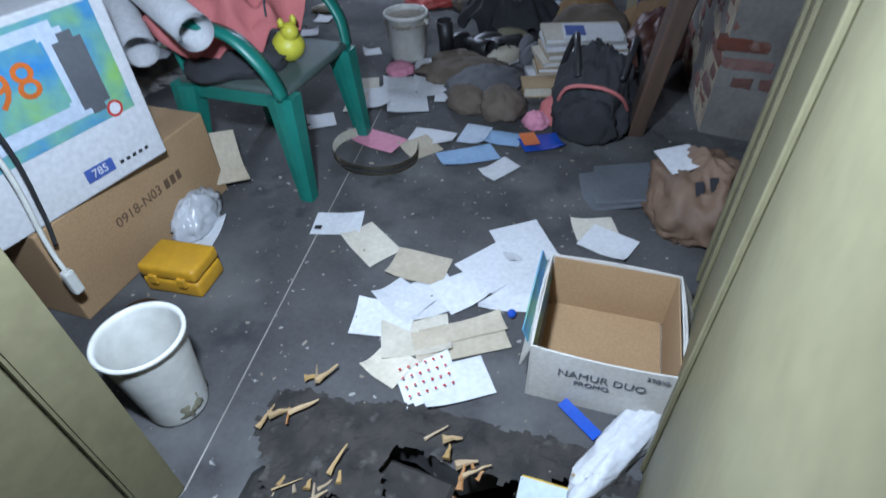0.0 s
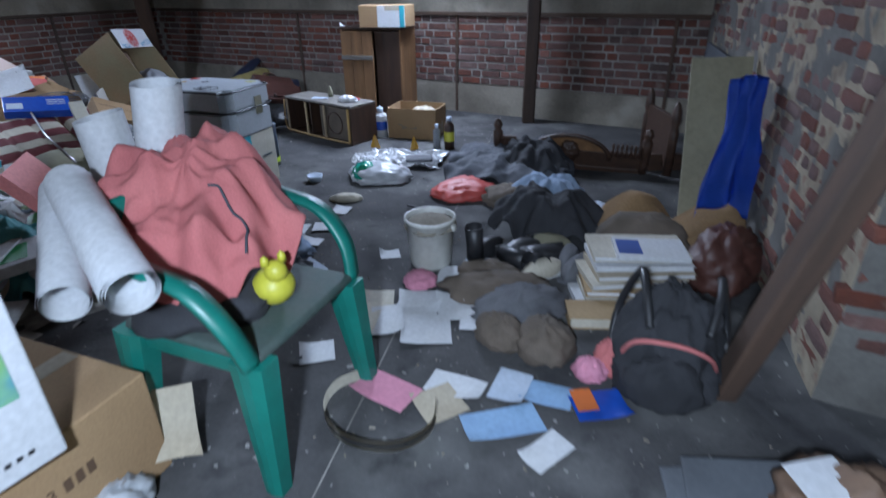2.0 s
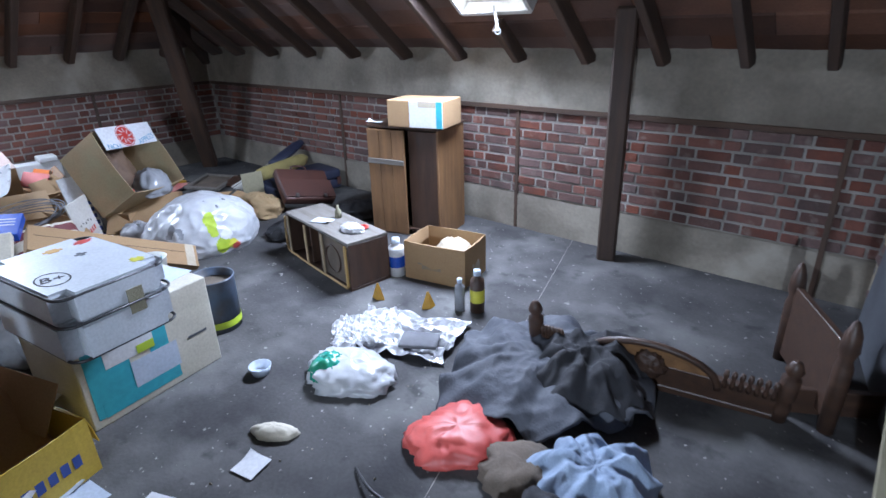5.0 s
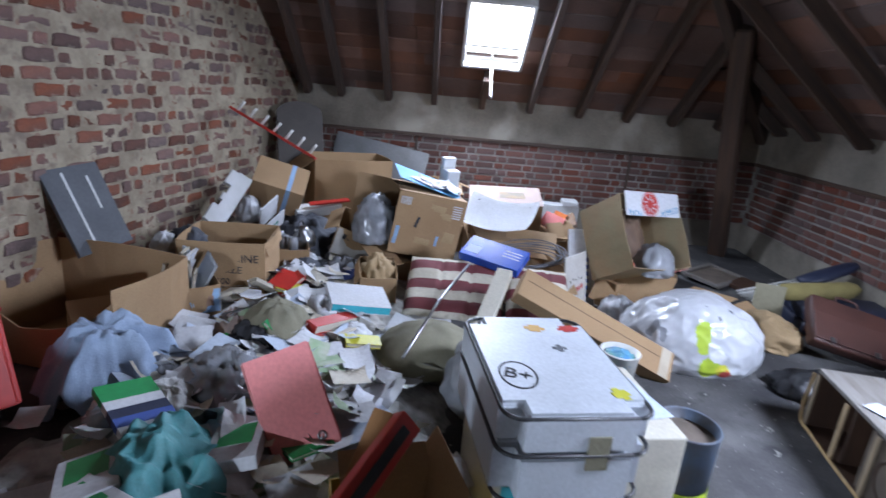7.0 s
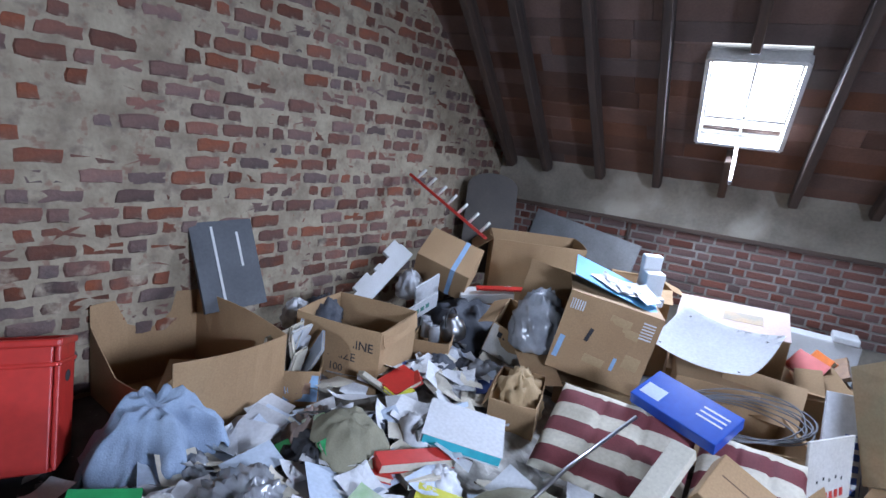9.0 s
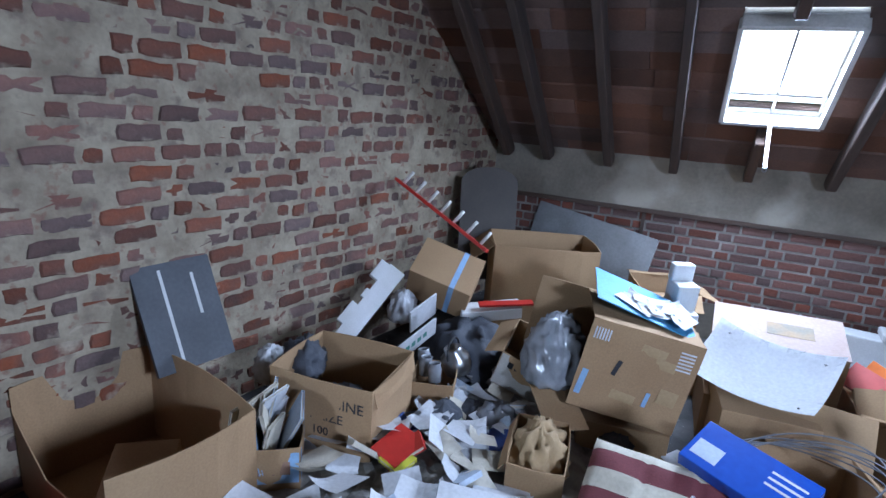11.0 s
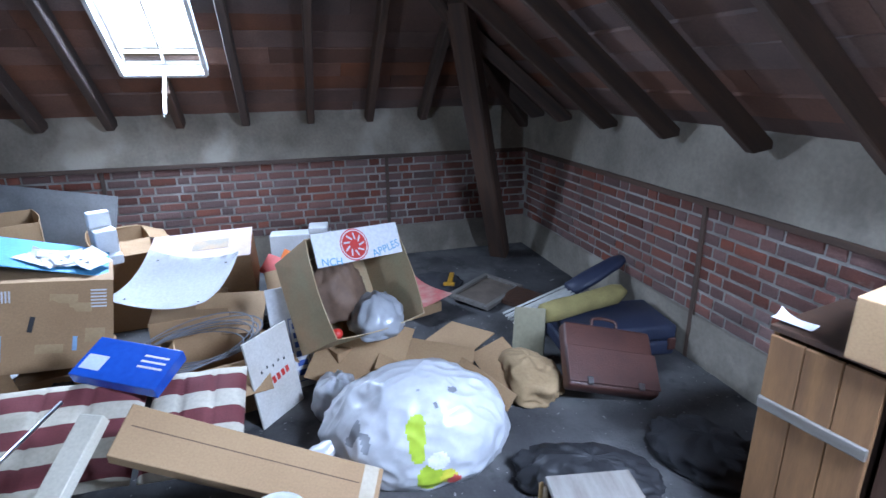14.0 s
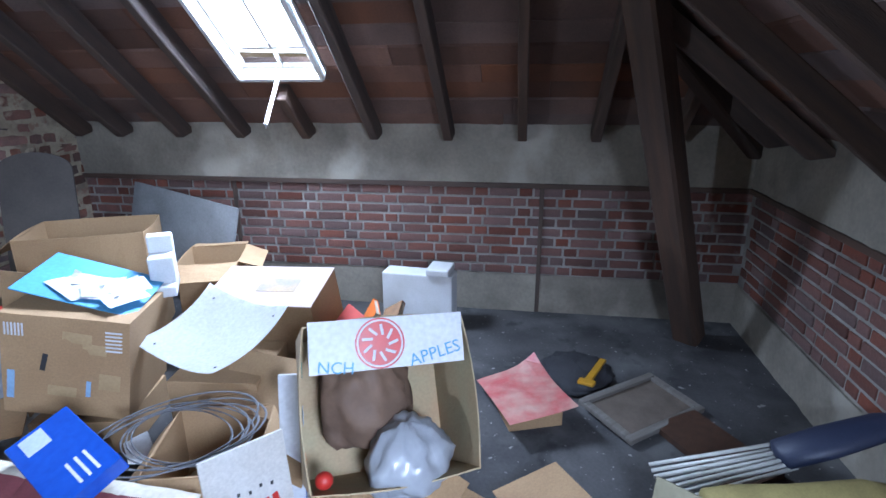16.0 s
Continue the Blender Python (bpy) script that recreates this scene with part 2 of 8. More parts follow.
CHROME = material("dull_metal", (0.55, 0.55, 0.56), 0.3, (0.4, 0.4, 0.4), 8, 0.4, 60, 0.1, metal=1.0)
FOIL = material("silver_foil", (0.72, 0.73, 0.76), 0.38, (0.6, 0.6, 0.62), 8, 0.4, 60, 0.2, metal=0.45)
WOOD = material("worn_brown_wood", (0.29, 0.15, 0.062), 0.6, (0.17, 0.085, 0.038), 2.5, 0.5, 30, 0.25, stretch=(8, 8, 0.8))
DARKWOOD = material("dark_varnished_wood", (0.085, 0.045, 0.028), 0.45, (0.05, 0.028, 0.02), 3, 0.5, 30, 0.25, stretch=(8, 8, 1))
PALEWOOD = material("pale_split_wood", (0.50, 0.34, 0.16), 0.8, (0.36, 0.23, 0.10), 4, 0.5, 60, 0.4, stretch=(8, 8, 1), vary=0.25)
WICKER = material("tan_wicker", (0.34, 0.21, 0.10), 0.75, (0.22, 0.13, 0.06), 6, 0.5, 60, 0.3)
ORANGE = material("orange_print", (0.75, 0.17, 0.02), 0.6, None, 5, 0.2, 30, 0.03)
INK = material("black_ink", (0.03, 0.03, 0.035), 0.7, None, 5, 0.2, 30, 0.0)
INKBLUE = material("blue_ink", (0.06, 0.12, 0.42), 0.7, None, 5, 0.2, 30, 0.0)
INKBROWN = material("brown_ink", (0.16, 0.09, 0.05), 0.8, None, 5, 0.2, 30, 0.0)
LIGHTBLUE = material("light_blue_ink", (0.14, 0.42, 0.66), 0.7, None, 5, 0.2, 30, 0.0)
SUITCASE = material("pale_grey_vinyl", (0.60, 0.64, 0.69), 0.45, (0.47, 0.50, 0.53), 4, 0.4, 90, 0.2)
SMOKEFILM = material("smoky_plastic_film", (0.30, 0.31, 0.33), 0.28, (0.42, 0.43, 0.45), 6, 0.5, 16, 0.3)
TINBLUE = material("dirty_blue_tin", (0.09, 0.15, 0.24), 0.5, (0.10, 0.08, 0.06), 7, 0.6, 40, 0.1)
PAPERBAG = material("brown_paper_bag", (0.46, 0.32, 0.17), 0.8, (0.36, 0.24, 0.12), 6, 0.4, 60, 0.25)
CLEARBAG = material("milky_plastic_film", (0.60, 0.61, 0.63), 0.3, (0.42, 0.43, 0.45), 5, 0.5, 16, 0.35)
BEDBOARD = material("brown_grey_board", (0.075, 0.062, 0.052), 0.7, (0.05, 0.042, 0.036), 5, 0.5, 60, 0.2)
GREYFILM = material("grey_plastic_film", (0.22, 0.23, 0.25), 0.2, (0.35, 0.36, 0.38), 9, 0.5, 30, 0.1, gloss=0.7)
DOORPAINT = material("olive_door_paint", (0.20, 0.18, 0.10), 0.55, (0.125, 0.11, 0.06), 1.5, 0.4, 30, 0.15)

# ---- mesh helpers ----


def box_into(bm, m, sx, sy, sz):
    """A box of that size, centred on m's origin, added to bm."""
    return bmesh.ops.create_cube(bm, size=1, matrix=m @ Matrix.Diagonal((sx, sy, sz, 1)))["verts"]


def mesh_of(name, bm, mats, smooth=False):
    me = bpy.data.meshes.new(name)
    bmesh.ops.recalc_face_normals(bm, faces=bm.faces)
    bm.to_mesh(me)
    bm.free()
    for m in (mats if isinstance(mats, (list, tuple)) else [mats]):
        me.materials.append(m)
    if smooth:
        for f in me.polygons:
            f.use_smooth = True
    return me


def part(name, bm, mats, parent=None, label="", smooth=False, m=None):
    """bm as one mesh object under parent."""
    o = new(name, mesh_of(name, bm, mats, smooth))
    if parent:
        o.parent = parent
    if m is not None:
        o.matrix_basis = m
    if label:
        tagged(o, label)
    return o


def empty(name, m, label, category, group="", kind=""):
    o = new(name)
    o.empty_display_size = 0.05
    o.matrix_basis = m
    return tagged(o, label, category, group, kind)


def prism(bm, pts, z0, z1):
    """An upright prism over a plan outline."""
    lo, hi = [bm.verts.new((x, y, z0)) for x, y in pts], [bm.verts.new((x, y, z1)) for x, y in pts]
    bm.faces.new(lo[::-1]), bm.faces.new(hi)
    n = len(pts)
    for i in range(n):
        bm.faces.new((lo[i], lo[(i + 1) % n], hi[(i + 1) % n], hi[i]))


# ---- structure ----
WX, NY, LEDGE, BRICK0 = -7.3, 5.8, 0.94, 0.29     # west and north knee walls, top and foot of their brickwork
SLOPE, EAVE = 0.8, 1.35                           # roof boards: their height at the knee walls and their rise
TOPZ = 4.2

# the floor, with its long joint and a broken hole at the threshold
bm = bmesh.new()
JX = -0.585
prism(bm, [(-7.6, -2.5), (JX - 0.005, -2.5), (JX - 0.005, 0.2), (-1.029, 1.75), (-2.297, 6.1), (-7.6, 6.1)], -0.12, 0.0)
prism(bm, [(JX, -2.5), (-0.42, -2.5), (-0.44, 0.12), (-0.47, 0.3), (-0.4, 0.44), (-0.3, 0.5), (-0.16, 0.53), (-0.02, 0.5), (0.06, 0.56), (0.1, 0.6), (0.2, 0.61), (0.28, 0.62),
           (0.3, 0.56), (2.5, 0.56), (2.5, 6.1), (-2.294, 6.1), (-1.024, 1.752), (JX, 0.202)], -0.12, 0.0)
prism(bm, [(-0.42, -2.5), (2.5, -2.5), (2.5, 0.1), (-0.44, 0.1)], -0.12, 0.0)
concrete_floor = tagged(part("floor", bm, CONCRETE), "grey dusty concrete attic floor with a joint and chips", "floor", kind="structure")
bm = bmesh.new()
prism(bm, [(JX - 0.006, -2.5), (JX + 0.001, -2.5), (JX + 0.001, 0.2), (JX - 0.006, 0.2)], -0.1, -0.0015)
prism(bm, [(JX - 0.006, 0.2), (JX + 0.001, 0.2), (-1.023, 1.75), (-1.03, 1.75)], -0.1, -0.0015)
prism(bm, [(-1.03, 1.75), (-1.023, 1.75), (-2.293, 6.1), (-2.3, 6.1)], -0.1, -0.0015)
part("joint_filler", bm, MORTAR2, concrete_floor, "pale sand in the floor joint")
# charred, sooty crust round the hole: a rough sheet with a ragged outline
bm = bmesh.new()
grid = {}
for i in range(92):
    for j in range(52):
        x, y = -0.62 + 0.011 * i, 0.18 + 0.011 * j
        p = Vector((x, y, 0))
        field = max(1 - ((x + 0.36) / 0.2) ** 2 - ((y - 0.42) / 0.15) ** 2, 1 - ((x + 0.08) / 0.3) ** 2 - ((y - 0.57) / 0.075) ** 2, 1 - ((x - 0.2) / 0.2) ** 2 - ((y - 0.63) / 0.05) ** 2)
        field += 0.55 * noise.noise(p * 9) + 0.35 * noise.noise(p * 24)
        if field > 0.1:
            lift = 0.022 * max(0, noise.noise(p * Vector((13, 13, 1)).x + Vector((3, 0, 0)))) + 0.012 * abs(noise.noise(p * 37))
            grid[i, j] = bm.verts.new((x + 0.009 * noise.noise(p * 60), y + 0.009 * noise.noise(p * 60 + Vector((5, 5, 0))), 0.003 + lift * min(1, field)))
for i, j in list(grid):
    q = [grid.get(k) for k in ((i, j), (i + 1, j), (i + 1, j + 1), (i, j + 1))]
    if all(q):
        bm.faces.new(q)
bmesh.ops.delete(bm, geom=[v for v in bm.verts if not v.link_faces], context="VERTS")
part("soot_crust", bm, SOOT, concrete_floor, "charred black crust round the hole")
bm = bmesh.new()
prism(bm, [(-7.6, -2.5), (2.5, -2.5), (2.5, 6.1), (-7.6, 6.1)], -0.45, -0.3)
tagged(part("ground", bm, SOOT), "dark rubble layer below the broken attic floor", "ground", kind="structure")

bm = bmesh.new()
prism(bm, [(WX - 0.3, -2), (WX, -2), (WX, NY), (WX - 0.3, NY)], 0.0, EAVE + 0.1)
tagged(part("wall_west", bm, PLASTER), "knee wall of brick between bands of old plaster", "wall", kind="structure")
bm = bmesh.new()
prism(bm, [(WX - 0.3, NY), (2.3, NY), (2.3, NY + 0.3), (WX - 0.3, NY + 0.3)], 0.0, EAVE + 0.1)
tagged(part("wall_north", bm, PLASTER), "knee wall of brick between bands of old plaster", "wall", kind="structure")
# gable wall, slightly out of square
G0, G1 = Vector((-7.6, 0.86, 0)), Vector((-1.5, -0.23, 0))
bm = bmesh.new()
prism(bm, [(G0.x, G0.y), (G1.x, G1.y), (G1.x, G1.y - 0.3), (G0.x, G0.y - 0.3)], 0.0, TOPZ)
tagged(part("wall_gable", bm, MORTAR), "rough red brick gable wall with smeared pale mortar", "wall", kind="structure")
E0, E1 = Vector((0.32, 2.35, 0)), Vector((-0.42, 5.85, 0))
bm = bmesh.new()
prism(bm, [(E0.x, E0.y), (E1.x, E1.y), (E1.x + 0.5, E1.y), (E0.x + 0.5, E0.y)], 0.0, TOPZ)
tagged(part("wall_east", bm, MORTAR), "dark red brick wall with whitewash patches", "wall", kind="structure")

# roof boards, with the two window openings left out
HX, HY = WX + (TOPZ - EAVE) / SLOPE, NY - (TOPZ - EAVE) / SLOPE
SKY_W = (-6.83, -6.22, 2.5, 3.05)      # x0, x1, y0, y1
SKY_N = (-2.92, -2.38, 4.72, 5.41)


def slope_west(x, y, up=0.0):
    return Vector((x, y, EAVE + SLOPE * (x - WX) + up))


def slope_north(x, y, up=0.0):
    return Vector((x, y, EAVE + SLOPE * (NY - y) + up))


def slab(bm, a, b, c, d, thick):
    """A plate over four corners, thickened straight up."""
    lo = [bm.verts.new(p) for p in (a, b, c, d)]
    hi = [bm.verts.new(Vector(p) + Vector((0, 0, thick))) for p in (a, b, c, d)]
    bm.faces.new(lo[::-1]), bm.faces.new(hi)
    for i in range(4):
        bm.faces.new((lo[i], lo[(i + 1) % 4], hi[(i + 1) % 4], hi[i]))


def quad(bm, *ps):
    return bm.faces.new([bm.verts.new(p) for p in ps])


rng = random.Random(3)
bm = bmesh.new()
STEP = 0.125
d = -0.25
while d < (TOPZ - EAVE) / SLOPE:
    e = d + STEP - rng.uniform(0.004, 0.012)
    lift = rng.uniform(0, 0.012)
    x0, x1 = WX + d, WX + e
    spans = [(-2.5, NY - d)] if x1 < SKY_W[0] or x0 > SKY_W[1] else [(-2.5, SKY_W[2]), (SKY_W[3], NY - d)]
    for y0, y1 in spans:
        cuts = [y0] + [y for y in (rng.uniform(0.9, 1.9), rng.uniform(2.0, 2.45), rng.uniform(3.2, 4.6)) if y0 + 0.3 < y < y1 - 0.3] + [y1]
        for p, q in zip(cuts, cuts[1:]):
            slab(bm, slope_west(x0, p, lift), slope_west(x1, p, lift), slope_west(x1, q - 0.004, lift), slope_west(x0, q - 0.004, lift), 0.022)
    y0, y1 = NY - d, NY - e
    spans = [(WX + d, 2.5)] if y0 < SKY_N[2] or y1 > SKY_N[3] else [(WX + d, SKY_N[0]), (SKY_N[1], 2.5)]
    for x0, x1 in spans:
        cuts = [x0] + [x for x in (rng.uniform(-6, -5), rng.uniform(-4.5, -3), rng.uniform(-2, -1)) if x0 + 0.3 < x < x1 - 0.3] + [x1]
        for p, q in zip(cuts, cuts[1:]):
            slab(bm, slope_north(p, y0, lift), slope_north(q - 0.004, y0, lift), slope_north(q - 0.004, y1, lift), slope_north(p, y1, lift), 0.022)
    d += STEP
# tile underlay above the boards, and the flat top that closes the attic
for (x0, x1, y0, y1) in ((WX - 0.4, SKY_W[0], -2.5, NY + 0.4), (SKY_W[1], HX + 0.1, -2.5, NY + 0.4), (SKY_W[0], SKY_W[1], -2.5, SKY_W[2]), (SKY_W[0], SKY_W[1], SKY_W[3], NY + 0.4)):
    slab(bm, slope_west(x0, y0, 0.06), slope_west(x1, y0, 0.06), slope_west(x1, y1, 0.06), slope_west(x0, y1, 0.06), 0.02)
for (x0, x1, y0, y1) in ((WX - 0.4, 2.6, SKY_N[3], NY + 0.4), (WX - 0.4, 2.6, HY - 0.1, SKY_N[2]), (WX - 0.4, SKY_N[0], SKY_N[2], SKY_N[3]), (SKY_N[1], 2.6, SKY_N[2], SKY_N[3])):
    slab(bm, slope_north(x0, y0, 0.062), slope_north(x1, y0, 0.062), slope_north(x1, y1, 0.062), slope_north(x0, y1, 0.062), 0.02)
slab(bm, (HX - 0.1, -2.6, TOPZ), (2.6, -2.6, TOPZ), (2.6, HY + 0.1, TOPZ), (HX - 0.1, HY + 0.1, TOPZ), 0.03)
tagged(part("ceiling", bm, BOARD), "dark brown boarded roof slopes with gaps between boards", "ceiling", kind="structure")


def axes(o, along, toward):
    """A pose at o whose x axis runs along a direction and whose y axis leans toward another."""
    x = Vector(along).normalized()
    z = x.cross(Vector(toward)).normalized()
    m = Matrix((x, z.cross(x), z)).transposed().to_4x4()
    m.translation = o
    return m


def beam(name, a, b, w, h, mat, label, up=(0, 0, 1), category="beam", kind="structure", parent=None, taper=0.0):
    """A squared timber from a to b; w across, h deep; taper: a slanting cut at its lower end."""
    a, b = Vector(a), Vector(b)
    d = (b - a).normalized()
    side = d.cross(Vector(up)).normalized()
    top = side.cross(d)
    m = Matrix((side, top, d)).transposed().to_4x4()
    m.translation = (a + b) / 2
    n = (b - a).length
    bm = bmesh.new()
    vs = box_into(bm, Matrix(), w, h, n)
    for v in vs:
        if taper and v.co.z < 0 and v.co.y > 0:
            v.co.z -= taper
    bmesh.ops.bevel(bm, geom=bm.edges[:], offset=min(w, h) * 0.1, segments=1, affect="EDGES")
    o = part(name, bm, mat, parent, m=m)
    return tagged(o, label, category, kind=kind) if label else o


for y in (0.93, 1.28, 1.77, 2.25, 2.75, 3.25, 3.77, 4.27, 4.75, 5.25):
    a, b = slope_west(WX + 0.09, y, -0.1), slope_west(min(HX, WX + NY - y), y, -0.1)
    if SKY_W[2] < y < SKY_W[3]:
        beam("rafter", a, slope_west(SKY_W[0] - 0.03, y, -0.1), 0.06, 0.13, TIMBER, "short dark timber rafter below the roof window", taper=0.1)
        a = slope_west(SKY_W[1] + 0.14, y, -0.1)
    beam("rafter", a, b, 0.06, 0.13, TIMBER, "dark brown squared timber rafter", taper=0.1)
for x in (-6.9, -6.4, -5.75, -5.1, -4.45, -3.8, -3.22, -2.68, -2.15, -1.66, -1.2, -0.8):
    a, b = slope_north(x, NY - 0.09, -0.1), slope_north(x, max(HY, NY - (x - WX)), -0.1)
    if SKY_N[0] < x < SKY_N[1]:
        beam("rafter", a, slope_north(x, SKY_N[3] + 0.03, -0.1), 0.05, 0.11, TIMBER, "short dark timber rafter below the roof window", taper=0.1)
        a = slope_north(x, SKY_N[2] - 0.14, -0.1)
    beam("rafter", a, b, 0.05, 0.11, TIMBER, "dark brown squared timber rafter", taper=0.1)
beam("hip_rafter", slope_west(WX, NY, -0.1), slope_west(HX, HY, -0.1), 0.1, 0.2, TIMBER, "heavy dark timber hip rafter in the corner")
beam("strut", (-6.98, 5.43, 0), (-6.12, 4.75, 2.15), 0.16, 0.16, TIMBER, "leaning squared timber strut under the hip")
beam("post", (-1.86, 5.62, 0), (-1.82, 5.5, 1.62), 0.12, 0.12, TIMBER, "dark brown squared timber post")
beam("purlin_strut", (0.06, 2.25, 0), (0.22, 1.75, 1.3), 0.07, 0.09, TIMBER, "slanting dark timber strut beside the brick pier")


def roof_window(name, slope, x0, x1, y0, y1, low, m_handle, hook):
    """A cast roof window: lining boards, frame, glazing bars, pane and stay."""
    w = empty(name, Matrix(), "small bright roof window with a frame and glazing bars", "window", kind="structure")
    c = [slope(x0, y0, 0), slope(x1, y0, 0), slope(x1, y1, 0), slope(x0, y1, 0)]
    n = (c[1] - c[0]).cross(c[3] - c[0]).normalized()
    for p, q in zip(c, c[1:] + c[:1]):
        beam("lining", p + n * -0.03, q + n * -0.03, 0.03, 0.09, LINING, "", up=n, parent=w)
        beam("window_frame", p + n * 0.035, q + n * 0.035, 0.05, 0.04, LINING, "", up=n, parent=w)
    mid = sum(c, Vector()) / 4
    lo, hi = (c[0] + c[3]) / 2, (c[1] + c[2]) / 2
    if low == "y":
        lo, hi = (c[2] + c[3]) / 2, (c[0] + c[1]) / 2
    beam("glazing_bar", lo + n * 0.03, hi + n * 0.03, 0.014, 0.03, CHROME, "", up=n, parent=w)
    across = (c[3] - c[0]) if low == "x" else (c[1] - c[0])
    k = lo + (hi - lo) * 0.24
    beam("glazing_bar", k - across / 2 + n * 0.025, k + across / 2 + n * 0.025, 0.02, 0.03, CHROME, "", up=n, parent=w)
    bm = bmesh.new()
    quad(bm, *(p + n * 0.05 for p in c))
    pane = part("pane", bm, GLASS, w)
    pane.visible_shadow = False
    beam("stay", lo + n * -0.04 + (hi - lo) * 0.04, hook, 0.022, 0.008, WHITEPL, "", up=n, parent=w)
    bm = bmesh.new()
    ring_into(bm, Matrix.Translation(hook) @ pose(0, 0, 0, 90, 0, 30), 0.018, 0.005, 12, 6)
    part("stay_eye", bm, CHROME, w)
    return w


def ring_into(bm, m, r, s, n=24, k=8):
    """A torus round m's z axis."""
    rows = []
    for i in range(n):
        a = 2 * math.pi * i / n
        rows.append([bm.verts.new(m @ Vector(((r + s * math.cos(b)) * math.cos(a), (r + s * math.cos(b)) * math.sin(a), s * math.sin(b))))
                     for b in (2 * math.pi * j / k for j in range(k))])
    for i in range(n):
        for j in range(k):
            bm.faces.new((rows[i][j], rows[(i + 1) % n][j], rows[(i + 1) % n][(j + 1) % k], rows[i][(j + 1) % k]))


GLASS = bpy.data.materials.new("window_glass")
GLASS.use_nodes = True
gp = GLASS.node_tree.nodes["Principled BSDF"]
gp.inputs["Transmission Weight"].default_value, gp.inputs["Roughness"].default_value, gp.inputs["IOR"].default_value = 1.0, 0.05, 1.1
# lining and frame: sky glare is put into the whitened base colour
LINING = material("sky_whitened_lining", (0.74, 0.73, 0.70), 0.7, (0.5, 0.47, 0.42), 6, 0.5, 60, 0.3)
roof_window("window_1", slope_west, *SKY_W, "x", None, Vector((-6.53, 2.78, 1.42)))
roof_window("window_2", slope_north, *SKY_N, "y", None, Vector((-2.6, 5.33, 1.5)))

# bright overcast sky outside the roof windows
GLOW = bpy.data.materials.new("overcast_sky")
GLOW.use_nodes = True
gp = GLOW.node_tree.nodes["Principled BSDF"]
gp.inputs["Base Color"].default_value, gp.inputs["Emission Color"].default_value, gp.inputs["Emission Strength"].default_value = (0, 0, 0, 1), (0.86, 0.93, 1.0, 1), 6.0
for slope, x0, x1, y0, y1 in ((slope_west, *SKY_W), (slope_north, *SKY_N)):
    bm = bmesh.new()
    quad(bm, slope(x0 - 0.5, y0 - 0.5, 0.45), slope(x1 + 0.5, y0 - 0.5, 0.45), slope(x1 + 0.5, y1 + 0.5, 0.45), slope(x0 - 0.5, y1 + 0.5, 0.45))
    tagged(part("backdrop", bm, GLOW), "bright overcast sky outside the roof window", "sky", kind="structure")

# iron straps on the knee walls and the cable under the ledge
for y in (2.09, 4.42):
    beam("wall_strap", (WX + 0.012, y, 0), (WX + 0.012, y, 0.96), 0.03, 0.02, TIMBER, "rusty iron strap on the brick wall", up=(1, 0, 0), category="strap")
for x in (-4.8, -2.72, -0.66):
    beam("wall_strap", (x, NY - 0.012, 0), (x, NY - 0.012, 0.96), 0.03, 0.02, TIMBER, "rusty iron strap on the brick wall", up=(0, 1, 0), category="strap")
beam("ledge", (WX + 0.01, -0.5, 0.955), (WX + 0.01, NY, 0.955), 0.05, 0.035, TIMBER, "dark strip along the top of the brickwork", category="trim")
beam("ledge", (WX, NY - 0.01, 0.955), (-0.3, NY - 0.01, 0.955), 0.05, 0.035, TIMBER, "dark strip along the top of the brickwork", category="trim")

# walls that close the landing, and the doorway
bm = bmesh.new()
prism(bm, [(-1.5, -0.23), (-0.62, -0.02), (-0.62, -0.3), (-1.5, -0.5)], 0, TOPZ)
tagged(part("wall_landing_west", bm, PLASTER), "plain plaster wall beside the attic door", "wall", kind="structure")
bm = bmesh.new()
prism(bm, [(0.5, 0.1), (1.4, 0.1), (1.4, 2.35), (1.1, 2.35), (1.1, 0.3), (0.5, 0.3)], 0, TOPZ)
tagged(part("wall_landing_east", bm, PLASTER), "plain plaster wall beside the attic door", "wall", kind="structure")
bm = bmesh.new()
prism(bm, [(-1.6, -2.5), (1.4, -2.5), (1.4, 0.1), (1.3, 0.1), (1.3, -2.4), (-1.5, -2.4), (-1.5, -0.3), (-1.6, -0.3)], 0, TOPZ)
tagged(part("wall_landing_south", bm, PLASTER), "plain plaster walls of the landing", "wall", kind="structure")
jamb = empty("door_frame", pose(-0.6, 0.02, 0), "olive painted door frame with a rebated edge", "door frame", kind="structure")
for name, x, y, w, dd in (("jamb", -0.05, 0.04, 0.07, 0.3), ("stop", 0.0, 0.14, 0.03, 0.09), ("architrave", -0.12, 0.2, 0.1, 0.022)):
    bm = bmesh.new()
    box_into(bm, Matrix.Translation((x, y, 1.02)), w, dd, 2.04)
    bmesh.ops.bevel(bm, geom=bm.edges[:], offset=0.006, segments=2, affect="EDGES")
    part(name, bm, DOORPAINT, jamb)
leaf = empty("door_1", axes(Vector((0.335, -0.35, 0.01)), (0.125, 1.77, 0), (0, 0, 1)), "open olive painted door leaf with scuffed streaks", "door", kind="structure")
bm = bmesh.new()
box_into(bm, Matrix.Translation((0.885, 1.0, -0.02)), 1.77, 2.0, 0.035)
bmesh.ops.bevel(bm, geom=bm.edges[:], offset=0.004, segments=1, affect="EDGES")
part("door_panel", bm, DOORPAINT, leaf)
